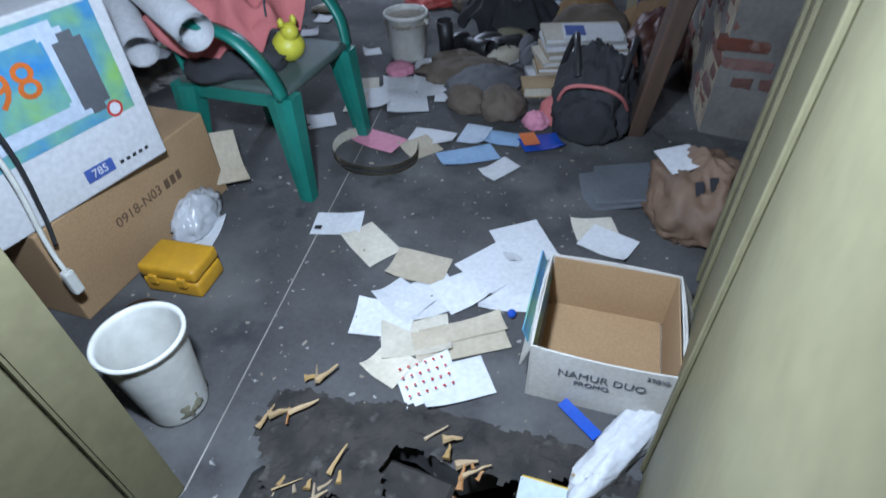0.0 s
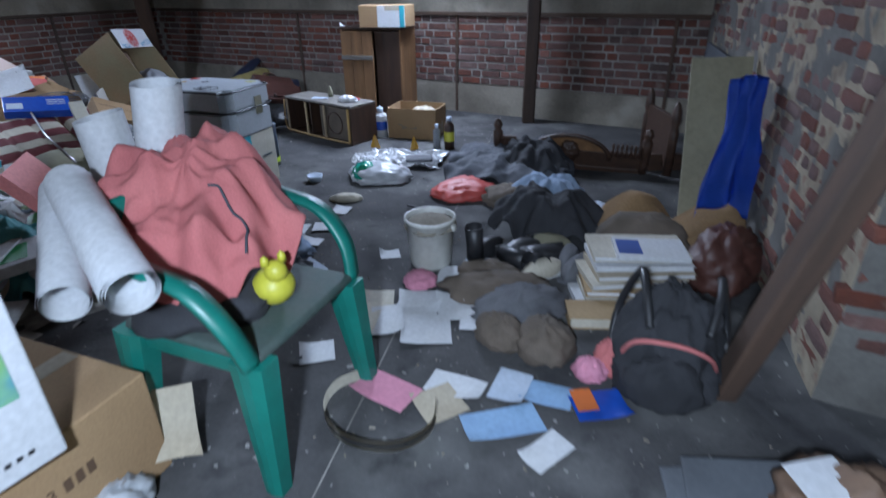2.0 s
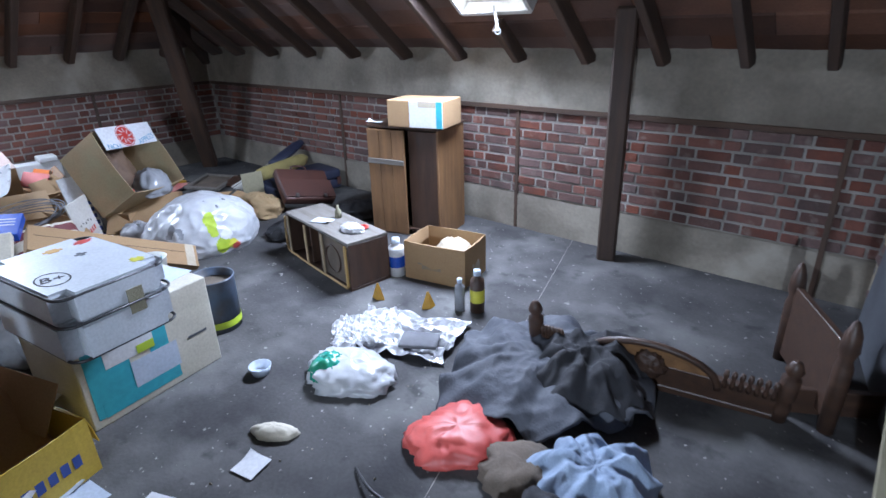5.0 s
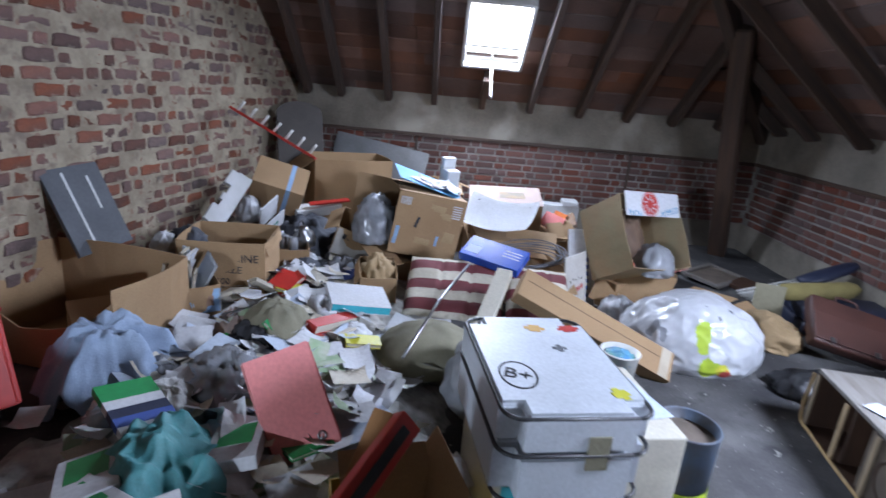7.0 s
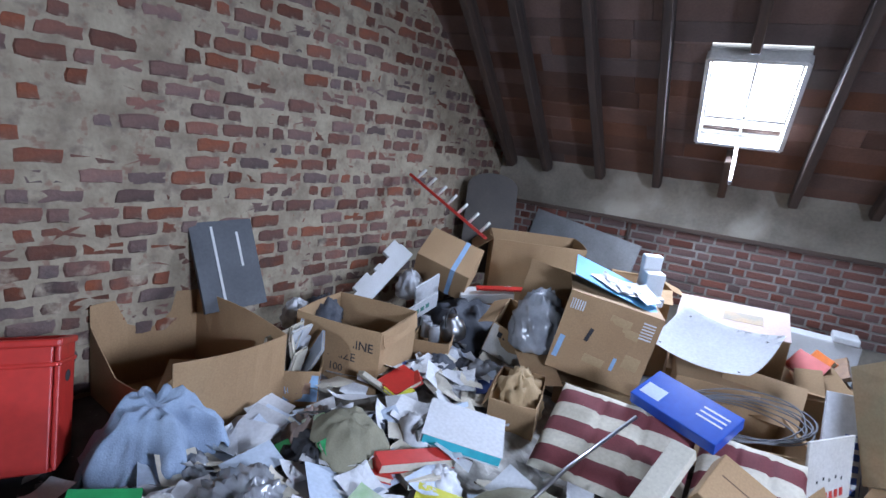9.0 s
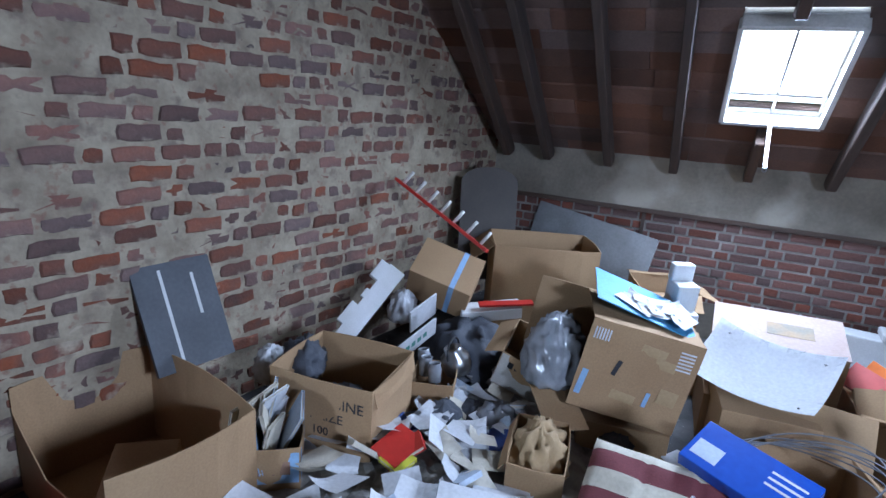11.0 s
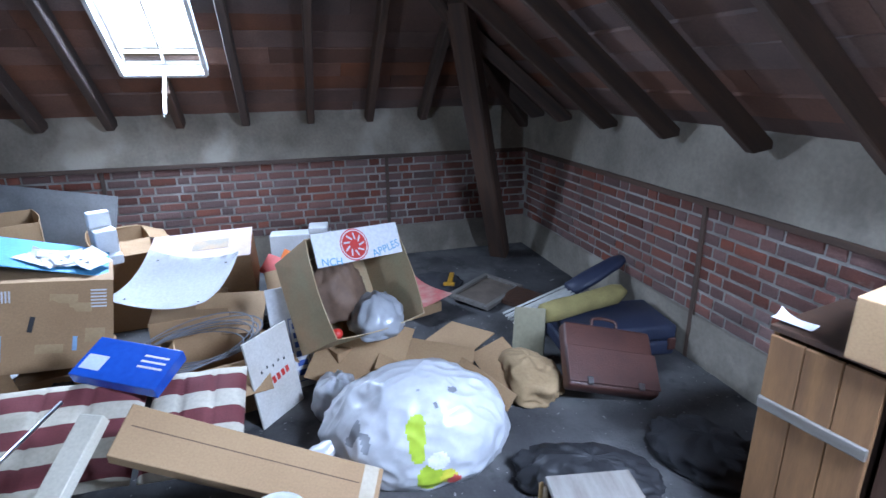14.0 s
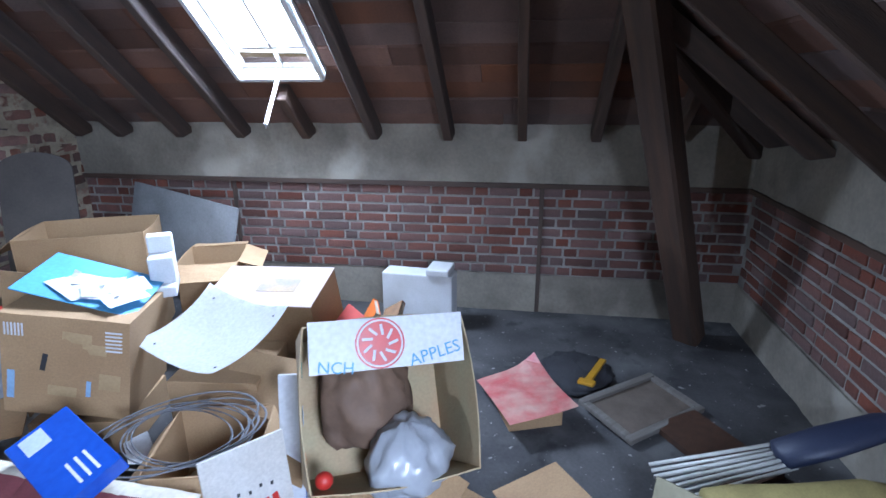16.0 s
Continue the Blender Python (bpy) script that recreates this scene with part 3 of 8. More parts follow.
for x, w in ((1.735, 0.06), (0.06, 0.07), (1.45, 0.012), (1.02, 0.012)):
    bm = bmesh.new()
    box_into(bm, Matrix.Translation((x, 1.0, -0.043)), w, 1.98, 0.012)
    bmesh.ops.bevel(bm, geom=bm.edges[:], offset=0.003, segments=1, affect="EDGES")
    part("batten", bm, DOORPAINT, leaf)

# ---- builders for the things ----


def lathe(bm, outline, n=32, m=Matrix()):
    """A turned body from (radius, height) pairs."""
    rows = [[bm.verts.new(m @ Vector((r * math.cos(2 * math.pi * i / n), r * math.sin(2 * math.pi * i / n), z))) for i in range(n)] for r, z in outline]
    for a, b in zip(rows, rows[1:]):
        for i in range(n):
            bm.faces.new((a[i], a[(i + 1) % n], b[(i + 1) % n], b[i]))
    return rows


def rounded_box(sx, sy, sz, r=0.01, seg=2, m=Matrix()):
    bm = bmesh.new()
    box_into(bm, m, sx, sy, sz)
    bmesh.ops.bevel(bm, geom=bm.edges[:], offset=r, segments=seg, affect="EDGES", profile=0.5)
    return bm


def tube(bm, pts, r, n=8):
    """A round rod along points."""
    rows = []
    pts = [Vector(p) for p in pts]
    for i, p in enumerate(pts):
        d = (pts[min(i + 1, len(pts) - 1)] - pts[max(i - 1, 0)]).normalized()
        s = d.cross(Vector((0.31, 0.17, 0.93))).normalized()
        u = s.cross(d)
        rows.append([bm.verts.new(p + (s * math.cos(a) + u * math.sin(a)) * r) for a in (2 * math.pi * j / n for j in range(n))])
    for a, b in zip(rows, rows[1:]):
        for j in range(n):
            bm.faces.new((a[j], a[(j + 1) % n], b[(j + 1) % n], b[j]))
    bm.faces.new(rows[0][::-1]), bm.faces.new(rows[-1])


def curve_pts(pts, n=8):
    """A smooth run of points through the given ones."""
    pts = [Vector(p) for p in pts]
    out = []
    for i in range(len(pts) - 1):
        p0, p1, p2, p3 = pts[max(i - 1, 0)], pts[i], pts[i + 1], pts[min(i + 2, len(pts) - 1)]
        for k in range(n):
            t = k / n
            out.append(0.5 * (2 * p1 + (p2 - p0) * t + (2 * p0 - 5 * p1 + 4 * p2 - p3) * t * t + (3 * p1 - p0 - 3 * p2 + p3) * t ** 3))
    return out + [pts[-1]]


def sheet_mesh(sx, sy, seed, curl=0.012, n=6):
    """A thin sheet, a little bent, with one lifted corner."""
    r = random.Random(seed)
    bm = bmesh.new()
    g = [[None] * (n + 1) for _ in range(n + 1)]
    a, ph, corner = r.uniform(0.3, 1), r.uniform(0, 6), r.choice(((0, 0), (1, 0), (0, 1), (1, 1)))
    for i in range(n + 1):
        for j in range(n + 1):
            u, v = i / n, j / n
            lift = max(0, 1 - 1.8 * math.hypot(u - corner[0], v - corner[1])) ** 2
            z = curl * (0.25 + 0.25 * math.sin(3 * u * a + 2 * v + ph) + 1.4 * lift)
            g[i][j] = bm.verts.new(((u - 0.5) * sx, (v - 0.5) * sy, z))
    for i in range(n):
        for j in range(n):
            bm.faces.new((g[i][j], g[i + 1][j], g[i + 1][j + 1], g[i][j + 1]))
    return bm


def fold(p, f, seed):
    """Ridged noise, for folds."""
    q = Vector(p) * f + Vector((seed * 3.7, seed * 1.3, seed * 2.1))
    return 1 - abs(noise.noise(q)) * 2.2


def heap(name, m, sx, sy, sz, seed, mat, label, category, folds=0.25, freq=5.0, flat=0.6, kind="", smooth=True, n=44, parent=None):
    """A slumped soft thing (cloth, sack or bag): a squashed dome with folds and an uneven outline, standing on z = 0."""
    bm = bmesh.new()
    folds *= 0.62
    bmesh.ops.create_uvsphere(bm, u_segments=n, v_segments=n // 2, radius=1)
    for v in bm.verts:
        p = v.co.copy()
        k = 1 + folds * (0.5 * fold(p, freq * 0.35, seed) + 0.35 * fold(p, freq * 0.8, seed + 5) + 0.18 * fold(p, freq * 2.0, seed + 9) - 0.55)
        z = p.z * k
        z = z * flat if z < 0 else z
        out = 1 + 0.18 * noise.noise(Vector((p.x * 1.3, p.y * 1.3, seed)))
        q = Vector((p.x * k * out * sx / 2, p.y * k * out * sy / 2, 0))
        q.z = max(0.0, (z + 0.28) / 1.28) * sz if z > -0.28 else 0.0
        v.co = q
    bmesh.ops.remove_doubles(bm, verts=bm.verts, dist=0.0004)
    o = part(name, bm, mat, parent, smooth=smooth, m=m)
    return tagged(o, label, category, kind=kind) if not parent else o


def words(text, m, size, mat, parent, name="lettering", depth=0.0006):
    """Raised letters of the built-in font as a mesh part."""
    c = bpy.data.curves.new(name, "FONT")
    c.body, c.size, c.extrude, c.align_x, c.align_y, c.resolution_u = text, size, depth, "CENTER", "CENTER", 3
    o = bpy.data.objects.new(name, c)
    me = bpy.data.meshes.new_from_object(o)
    bpy.data.objects.remove(o)
    bpy.data.curves.remove(c)
    me.materials.append(mat)
    q = new(name, me)
    q.parent, q.matrix_basis = parent, m
    return q


def plate(name, m, sx, sy, t, mat, parent=None, label="", r=0.0):
    bm = bmesh.new()
    box_into(bm, Matrix(), sx, sy, t)
    if r:
        bmesh.ops.bevel(bm, geom=[e for e in bm.edges if abs((e.verts[0].co - e.verts[1].co).z) > t * 0.9], offset=r, segments=4, affect="EDGES")
    return part(name, bm, mat, parent, label, m=m)


def carton(name, m, sx, sy, sz, label, flaps=(70, 110, 100, 120), mat=None, flap=0.4, bow=0.004, category="box", skip=()):
    """An open cardboard box standing on z = 0 of m: floor, four walls and their flaps. flaps: how far each opens (0 upright, 180 folded
    down outside, below 0 inward, None: torn off) in the order +x, -x, +y, -y."""
    mat = mat or CARD
    t = 0.005
    b = empty(name, m, label, category)
    plate("base", Matrix.Translation((0, 0, t / 2)), sx - 2 * t, sy - 2 * t, t, mat, b)
    sides = ((sx / 2 - t / 2, 0, 0, sy), (-sx / 2 + t / 2, 0, 180, sy), (0, sy / 2 - t / 2, 90, sx - 2 * t - 0.001), (0, -sy / 2 + t / 2, 270, sx - 2 * t - 0.001))
    for i, ((x, y, a, w), f) in enumerate(zip(sides, flaps)):
        if i in skip:
            continue
        f_m = pose(x, y, 0, 0, 0, a)
        bm = bmesh.new()
        k = 6
        g = [[[None] * 2 for _ in range(3)] for _ in range(k + 1)]
        for u in range(k + 1):
            for v in range(3):
                for s in range(2):
                    yy = (u / k - 0.5) * w
                    puff = bow * math.sin(math.pi * u / k) * (v / 2) * 2
                    g[u][v][s] = bm.verts.new(((s - 0.5) * t + puff, yy, sz * v / 2))
        for u in range(k):
            for v in range(2):
                bm.faces.new((g[u][v][1], g[u + 1][v][1], g[u + 1][v + 1][1], g[u][v + 1][1]))
                bm.faces.new((g[u][v][0], g[u][v + 1][0], g[u + 1][v + 1][0], g[u + 1][v][0]))
            bm.faces.new((g[u][2][0], g[u][2][1], g[u + 1][2][1], g[u + 1][2][0]))
            bm.faces.new((g[u][0][0], g[u + 1][0][0], g[u + 1][0][1], g[u][0][1]))
        for v in range(2):
            bm.faces.new((g[0][v][0], g[0][v][1], g[0][v + 1][1], g[0][v + 1][0]))
            bm.faces.new((g[k][v][0], g[k][v + 1][0], g[k][v + 1][1], g[k][v][1]))
        part("wall", bm, mat, b, m=f_m)
        if f is not None:
            fl = flap * min(sx, sy)
            bm = bmesh.new()
            vs = box_into(bm, Matrix.Translation((0, 0, fl / 2 + 0.002)), t * 0.8, w * 0.98, fl)
            for q in vs:
                if q.co.z > fl * 0.6:
                    q.co.y *= 0.93
            bmesh.ops.subdivide_edges(bm, edges=bm.edges[:], cuts=3, use_grid_fill=True)
            for q in bm.verts:
                q.co.x += 0.10 * fl * noise.noise(Vector((q.co.y * 7, q.co.z * 7, f + sz * 9 + i)))* min(1, q.co.z / fl * 2)
            part("flap", bm, mat, b, m=f_m @ pose(0, 0, sz, 0, f, 0))
    return b


def closed_box(name, m, sx, sy, sz, mat, label, category="box", r=0.004):
    b = empty(name, m, label, category)
    part("body", rounded_box(sx, sy, sz, r, 2, Matrix.Translation((0, 0, sz / 2))), mat, b)
    return b


def book(m, sx, sy, sz, mat, label="", name="book", leaves=None):
    """A closed book or folder lying flat: two covers, a spine and the leaves."""
    b = empty(name, m, label or "worn closed book lying flat", "book")
    for z in (0.0015, sz - 0.0015):
        plate("cover", Matrix.Translation((0, 0, z)), sx, sy, 0.003, mat, b)
    plate("spine", Matrix.Translation((-sx / 2 + 0.0015, 0, sz / 2)), 0.003, sy, sz - 0.006, mat, b)
    plate("leaves", Matrix.Translation((0.002, 0, sz / 2)), sx - 0.012, sy - 0.01, sz - 0.0065, leaves or CREAM, b)
    return b
# ---- the entrance ----
SHEETS = {"white": PAPER, "cream": CREAM, "tan": TAN, "pink": PINK, "blue": BLUEP, "pale": PALE, "hearts": PAPER, "mag": BLUE}
NAMES = {"white": "white paper sheet lying on the concrete floor", "cream": "yellowed paper sheet lying on the concrete floor",
         "tan": "beige envelope lying on the concrete floor", "pink": "pink paper sheet lying on the concrete floor",
         "blue": "blue paper folder lying on the concrete floor", "pale": "pale blue paper sheet lying on the floor",
         "hearts": "white card printed with small red hearts", "mag": "blue magazine with an orange cover picture"}
for i, (kind, x, y, sx, sy, a) in enumerate((
    ("white", -0.80, 1.17, 0.18, 0.12, 20),
    ("cream", -0.63, 1.12, 0.20, 0.13, -28),
    ("tan", -0.42, 1.08, 0.19, 0.14, 7),
    ("white", -0.42, 0.84, 0.18, 0.14, 17),
    ("tan", -0.18, 0.89, 0.25, 0.07, 40),
    ("cream", -0.32, 0.70, 0.12, 0.11, -12),
    ("hearts", -0.20, 0.70, 0.16, 0.13, 45),
    ("white", -0.13, 0.72, 0.19, 0.13, 41),
    ("white", -0.25, 1.03, 0.14, 0.14, 53),
    ("white", -0.17, 1.22, 0.29, 0.18, 61),
    ("white", -0.15, 1.34, 0.18, 0.19, 41),
    ("white", -1.22, 0.93, 0.12, 0.17, 19),
    ("white", -1.30, 1.79, 0.13, 0.12, 41),
    ("cream", -1.26, 2.05, 0.10, 0.27, 22),
    ("white", -1.18, 2.09, 0.13, 0.20, 35),
    ("white", -1.01, 2.11, 0.20, 0.21, 30),
    ("white", -1.12, 2.22, 0.19, 0.13, 12),
    ("white", -0.97, 2.31, 0.17, 0.20, 32),
    ("white", -0.91, 2.35, 0.10, 0.36, 22),
    ("pink", -0.95, 1.73, 0.22, 0.13, -5),
    ("white", -0.75, 1.86, 0.20, 0.11, 4),
    ("tan", -0.76, 1.76, 0.15, 0.15, 57),
    ("blue", -0.54, 1.77, 0.25, 0.13, 42),
    ("white", -0.38, 1.72, 0.09, 0.16, -22),
    ("pale", -0.58, 1.94, 0.12, 0.16, 4),
    ("blue", -0.46, 1.96, 0.17, 0.11, 9),
    ("mag", -0.29, 1.99, 0.18, 0.14, 34),
    ("cream", 0.06, 1.50, 0.15, 0.11, 29),
    ("pale", -2.54, 2.45, 0.13, 0.12, 98),
    ("pale", -2.42, 2.48, 0.14, 0.14, 100),
    ("white", -2.16, 2.61, 0.16, 0.18, 23),
    ("white", -2.03, 2.72, 0.11, 0.12, 31),
    ("white", -1.96, 2.53, 0.12, 0.10, 21),
    ("white", -2.09, 2.96, 0.11, 0.11, 12),
    ("white", -1.11, 2.54, 0.14, 0.17, 15),
    ("cream", -1.32, 2.20, 0.17, 0.14, 30),
    ("white", -1.15, 2.29, 0.17, 0.13, 31),
    ("white", -0.94, 2.42, 0.11, 0.13, 29),
    ("pale", -1.79, 2.31, 0.11, 0.19, 72),
    ("white", -0.06, 1.2, 0.2, 0.17, 30),
    ("white", -0.1, 1.08, 0.2, 0.13, 20),
    ("cream", -0.3, 0.82, 0.2, 0.15, 30),
    ("tan", -0.17, 0.85, 0.27, 0.11, 38),
    ("white", 0.12, 1.44, 0.17, 0.13, -14),
    ("white", -0.4, 0.93, 0.16, 0.12, -20),
    ("white", -0.33, 0.98, 0.18, 0.16, 50),
)):
    o = part("paper_sheet", sheet_mesh(sx, sy, i, 0.011 + 0.003 * (i % 3)), SHEETS[kind], m=pose(x, y, 0.002 + 0.0016 * (i % 5), 0, 0, a))
    tagged(o, NAMES[kind], "paper", "loose papers on the floor")
    if kind == "hearts":
        for k in range(24):
            bm = bmesh.new()
            bmesh.ops.create_circle(bm, cap_ends=True, segments=6, radius=0.004, matrix=Matrix.Translation((-0.065 + 0.024 * (k % 6), -0.045 + 0.03 * (k // 6), 0.022)))
            part("printed_heart", bm, RED, o)
    if kind == "mag":
        plate("cover_picture", Matrix.Translation((-0.05, 0.01, 0.022)), 0.07, 0.1, 0.001, ORANGE, o)
    if kind == "white" and i in (0, 12):
        plate("stamp", Matrix.Translation((-0.065, -0.03, 0.009)), 0.025, 0.02, 0.001, INK, o)

# white waste bin with a ball of string in it
bin_ = empty("waste_bin", pose(-0.77, 0.37, 0, 0, 0, 0), "white plastic waste bin standing on the floor", "bin")
bm = bmesh.new()
lathe(bm, [(0.0, 0.006), (0.06, 0.006), (0.073, 0.006), (0.0745, 0.01), (0.0755, 0.02), (0.085, 0.13), (0.0955, 0.255), (0.097, 0.27), (0.1, 0.272), (0.106, 0.274), (0.106, 0.284), (0.1, 0.286), (0.094, 0.28), (0.093, 0.27), (0.072, 0.03), (0.07, 0.013), (0.06, 0.012), (0.0, 0.012)], 40)
part("body", bm, WHITEPL, bin_, smooth=True)
heap("crumpled_rag", pose(-0.76, 0.37, 0.0125), 0.13, 0.13, 0.15, 4, KHAKI, "crumpled grey-green rag in the bin", "rag", 0.5, 9)
# amber lidded pot beside the bin
pot = empty("glass_pot", pose(-1.0, 0.5, 0), "dark amber glass pot behind the bin", "pot")
bm = bmesh.new()
lathe(bm, [(0.0, 0.0), (0.055, 0.0), (0.06, 0.02), (0.06, 0.09), (0.056, 0.1), (0.062, 0.104), (0.062, 0.115), (0.0, 0.118)], 28)
part("body", bm, DARKWOOD, pot, smooth=True)
case = empty("tool_case", pose(-1.1, 0.73, 0, 0, 0, 12), "yellow plastic case with rounded edges on the floor", "case")
part("body", rounded_box(0.2, 0.135, 0.062, 0.012, 3, Matrix.Translation((0, 0, 0.031))), YELLOW, case, smooth=True)
part("lid", rounded_box(0.202, 0.137, 0.05, 0.014, 3, Matrix.Translation((0, 0, 0.089))), YELLOW, case, smooth=True)
for x in (-0.05, 0.05):
    part("catch", rounded_box(0.03, 0.012, 0.035, 0.003, 1, Matrix.Translation((x, -0.072, 0.066))), YELLOW, case)

# brown carton with a printed monitor box on it
low = closed_box("carton", pose(-1.55, 0.8, 0, 0, 0, 7), 0.52, 0.72, 0.335, CARD, "brown cardboard carton under the monitor box", r=0.006)
words("0918-N03", pose(0.2615, -0.03, 0.2, 90, 0, 90), 0.05, INKBROWN, low)
for k in range(3):
    plate("text_bar", pose(0.2615, 0.1 + 0.03 * k, 0.2, 90, 0, 90), 0.02, 0.034, 0.001, INKBROWN, low)
plate("tape", Matrix.Translation((0, 0, 0.3355)), 0.06, 0.7, 0.001, TAN, low)
mon = closed_box("monitor_box", pose(-1.52, 0.66, 0.338, 0, 0, -2), 0.54, 0.58, 0.5, PAPER, "white monitor box printed with a colourful picture", r=0.006)
FX = 0.2715
plate("picture", pose(FX, 0.0, 0.33, 90, 0, 90), 0.5, 0.3, 0.001, PICTURE, mon)
plate("printed_monitor", pose(FX + 0.001, -0.0, 0.34, 90, 0, 90), 0.3, 0.25, 0.001, PALE, mon, r=0.02)
plate("printed_screen", pose(FX + 0.002, -0.02, 0.345, 90, 0, 90), 0.22, 0.18, 0.001, PICTURE, mon, r=0.01)
plate("printed_shade", pose(FX + 0.0015, 0.15, 0.32, 90, 0, 90), 0.08, 0.22, 0.001, SLATE, mon, r=0.02)
words("98", pose(FX + 0.003, -0.02, 0.35, 90, 0, 90), 0.13, ORANGE, mon)
plate("number_badge", pose(FX + 0.001, 0.07, 0.06, 90, 0, 90), 0.09, 0.04, 0.001, INKBLUE, mon)
words("785", pose(FX + 0.002, 0.07, 0.06, 90, 0, 90), 0.034, PAPER, mon)
bm = bmesh.new()
bmesh.ops.create_circle(bm, cap_ends=True, segments=24, radius=0.024, matrix=pose(FX + 0.002, 0.19, 0.2, 90, 0, 90))
part("round_label", bm, RED, mon)
bm = bmesh.new()
bmesh.ops.create_circle(bm, cap_ends=True, segments=24, radius=0.017, matrix=pose(FX + 0.0026, 0.19, 0.2, 90, 0, 90))
part("round_label_centre", bm, PAPER, mon)
for k in range(5):
    plate("small_print", pose(FX + 0.001, 0.14 + 0.022 * k, 0.05, 90, 0, 90), 0.012, 0.01, 0.001, INK, mon)
# cables that hang over the box
for k, (mat, pts, r) in enumerate(((WHITEPL, [(-1.2, 0.36, 1.05), (-1.2, 0.47, 0.8), (-1.21, 0.5, 0.55), (-1.205, 0.48, 0.33), (-1.18, 0.47, 0.24)], 0.007),
                                   (BLACK, [(-1.21, 0.42, 1.05), (-1.22, 0.5, 0.85), (-1.21, 0.53, 0.6), (-1.22, 0.52, 0.4), (-1.215, 0.5, 0.3)], 0.006),
                                   (BLACK, [(-1.2, 0.3, 0.6), (-1.21, 0.4, 0.64), (-1.21, 0.5, 0.7), (-1.22, 0.55, 0.95), (-1.25, 0.5, 1.05)], 0.006))):
    bm = bmesh.new()
    tube(bm, curve_pts(pts), r)
    cable = tagged(part("cable", bm, mat, smooth=True), ("white" if mat is WHITEPL else "black") + " cable hanging over the monitor box", "cable")
    if k == 0:
        part("plug", rounded_box(0.03, 0.03, 0.08, 0.008, 2, Matrix.Translation((-1.175, 0.468, 0.205))), WHITEPL, cable)
tagged(part("paper_sheet", sheet_mesh(0.15, 0.2, 91, 0.04), TAN, m=pose(-1.36, 1.22, 0.12, 60, 10, 60)), "torn brown card leaning by the carton", "card")
heap("crumpled_bag", pose(-1.28, 0.98, 0, 0, 0, 20), 0.14, 0.26, 0.12, 6, CLEARBAG, "crumpled clear plastic bag beside the carton", "bag", 0.5, 9)

# green garden chair, seat towards +x
chair = empty("garden_chair", pose(-1.255, 1.49, 0, 0, 0, 6), "green plastic garden chair with arms and a dusty seat", "chair")
part("seat", rounded_box(0.46, 0.46, 0.035, 0.016, 3, Matrix.Translation((0, 0, 0.415))), SEATGREEN, chair, "dusty dark green seat", smooth=True)
for s in (-1, 1):
    part("apron", rounded_box(0.4, 0.02, 0.05, 0.006, 2, Matrix.Translation((0, s * 0.222, 0.385))), GREEN, chair)
    for fx in (-1, 1):
        bm = bmesh.new()
        top, foot = Vector((fx * 0.2, s * 0.215, 0.41)), Vector((fx * 0.235, s * 0.25, 0.0))
        n = 6
        rows = []
        for k in range(n + 1):
            u = k / n
            c = top.lerp(foot, u)
            w, t = 0.105 - 0.05 * u, 0.065 - 0.022 * u
            rows.append([bm.verts.new(c + Vector((i * w / 2, j * t / 2, 0))) for i, j in ((-1, -1), (-0.3, -1.25), (0.3, -1.25), (1, -1), (1, 1), (-1, 1))])
        for a, b in zip(rows, rows[1:]):
            for j in range(6):
                bm.faces.new((a[j], a[(j + 1) % 6], b[(j + 1) % 6], b[j]))
        bm.faces.new(rows[0][::-1]), bm.faces.new(rows[-1])
        part("leg", bm, GREEN, chair)
    bm = bmesh.new()
    arm = curve_pts([(0.22, s * 0.24, 0.41), (0.19, s * 0.262, 0.52), (0.1, s * 0.272, 0.62), (-0.05, s * 0.272, 0.655), (-0.22, s * 0.25, 0.7)], 6)
    rows = []
    for i, p in enumerate(arm):
        d = (arm[min(i + 1, len(arm) - 1)] - arm[max(i - 1, 0)]).normalized()
        y = Vector((0, 1, 0))
        u = y.cross(d).normalized()
        rows.append([bm.verts.new(p + y * a * 0.029 + u * b * 0.013) for a, b in ((-1, -0.6), (0, -1), (1, -0.6), (1, 0.6), (0, 1), (-1, 0.6))])
    for a, b in zip(rows, rows[1:]):
        for j in range(6):
            bm.faces.new((a[j], a[(j + 1) % 6], b[(j + 1) % 6], b[j]))
    bm.faces.new(rows[0][::-1]), bm.faces.new(rows[-1])
    part("armrest", bm, GREEN, chair, smooth=True)
for k in range(-2, 3):
    part("back_slat", rounded_box(0.018, 0.055, 0.28, 0.006, 2, pose(-0.24, k * 0.085, 0.55, 0, -10, 0)), GREEN, chair)
part("top_rail", rounded_box(0.026, 0.48, 0.07, 0.012, 3, pose(-0.268, 0, 0.71, 0, -10, 0)), GREEN, chair, smooth=True)
# what lies on the chair
heap("folded_black_cloth", pose(-1.32, 1.43, 0.431, 0, 0, 20), 0.4, 0.42, 0.1, 8, BLACKCLOTH, "folded black cloth on the chair seat", "cloth", 0.3, 6)


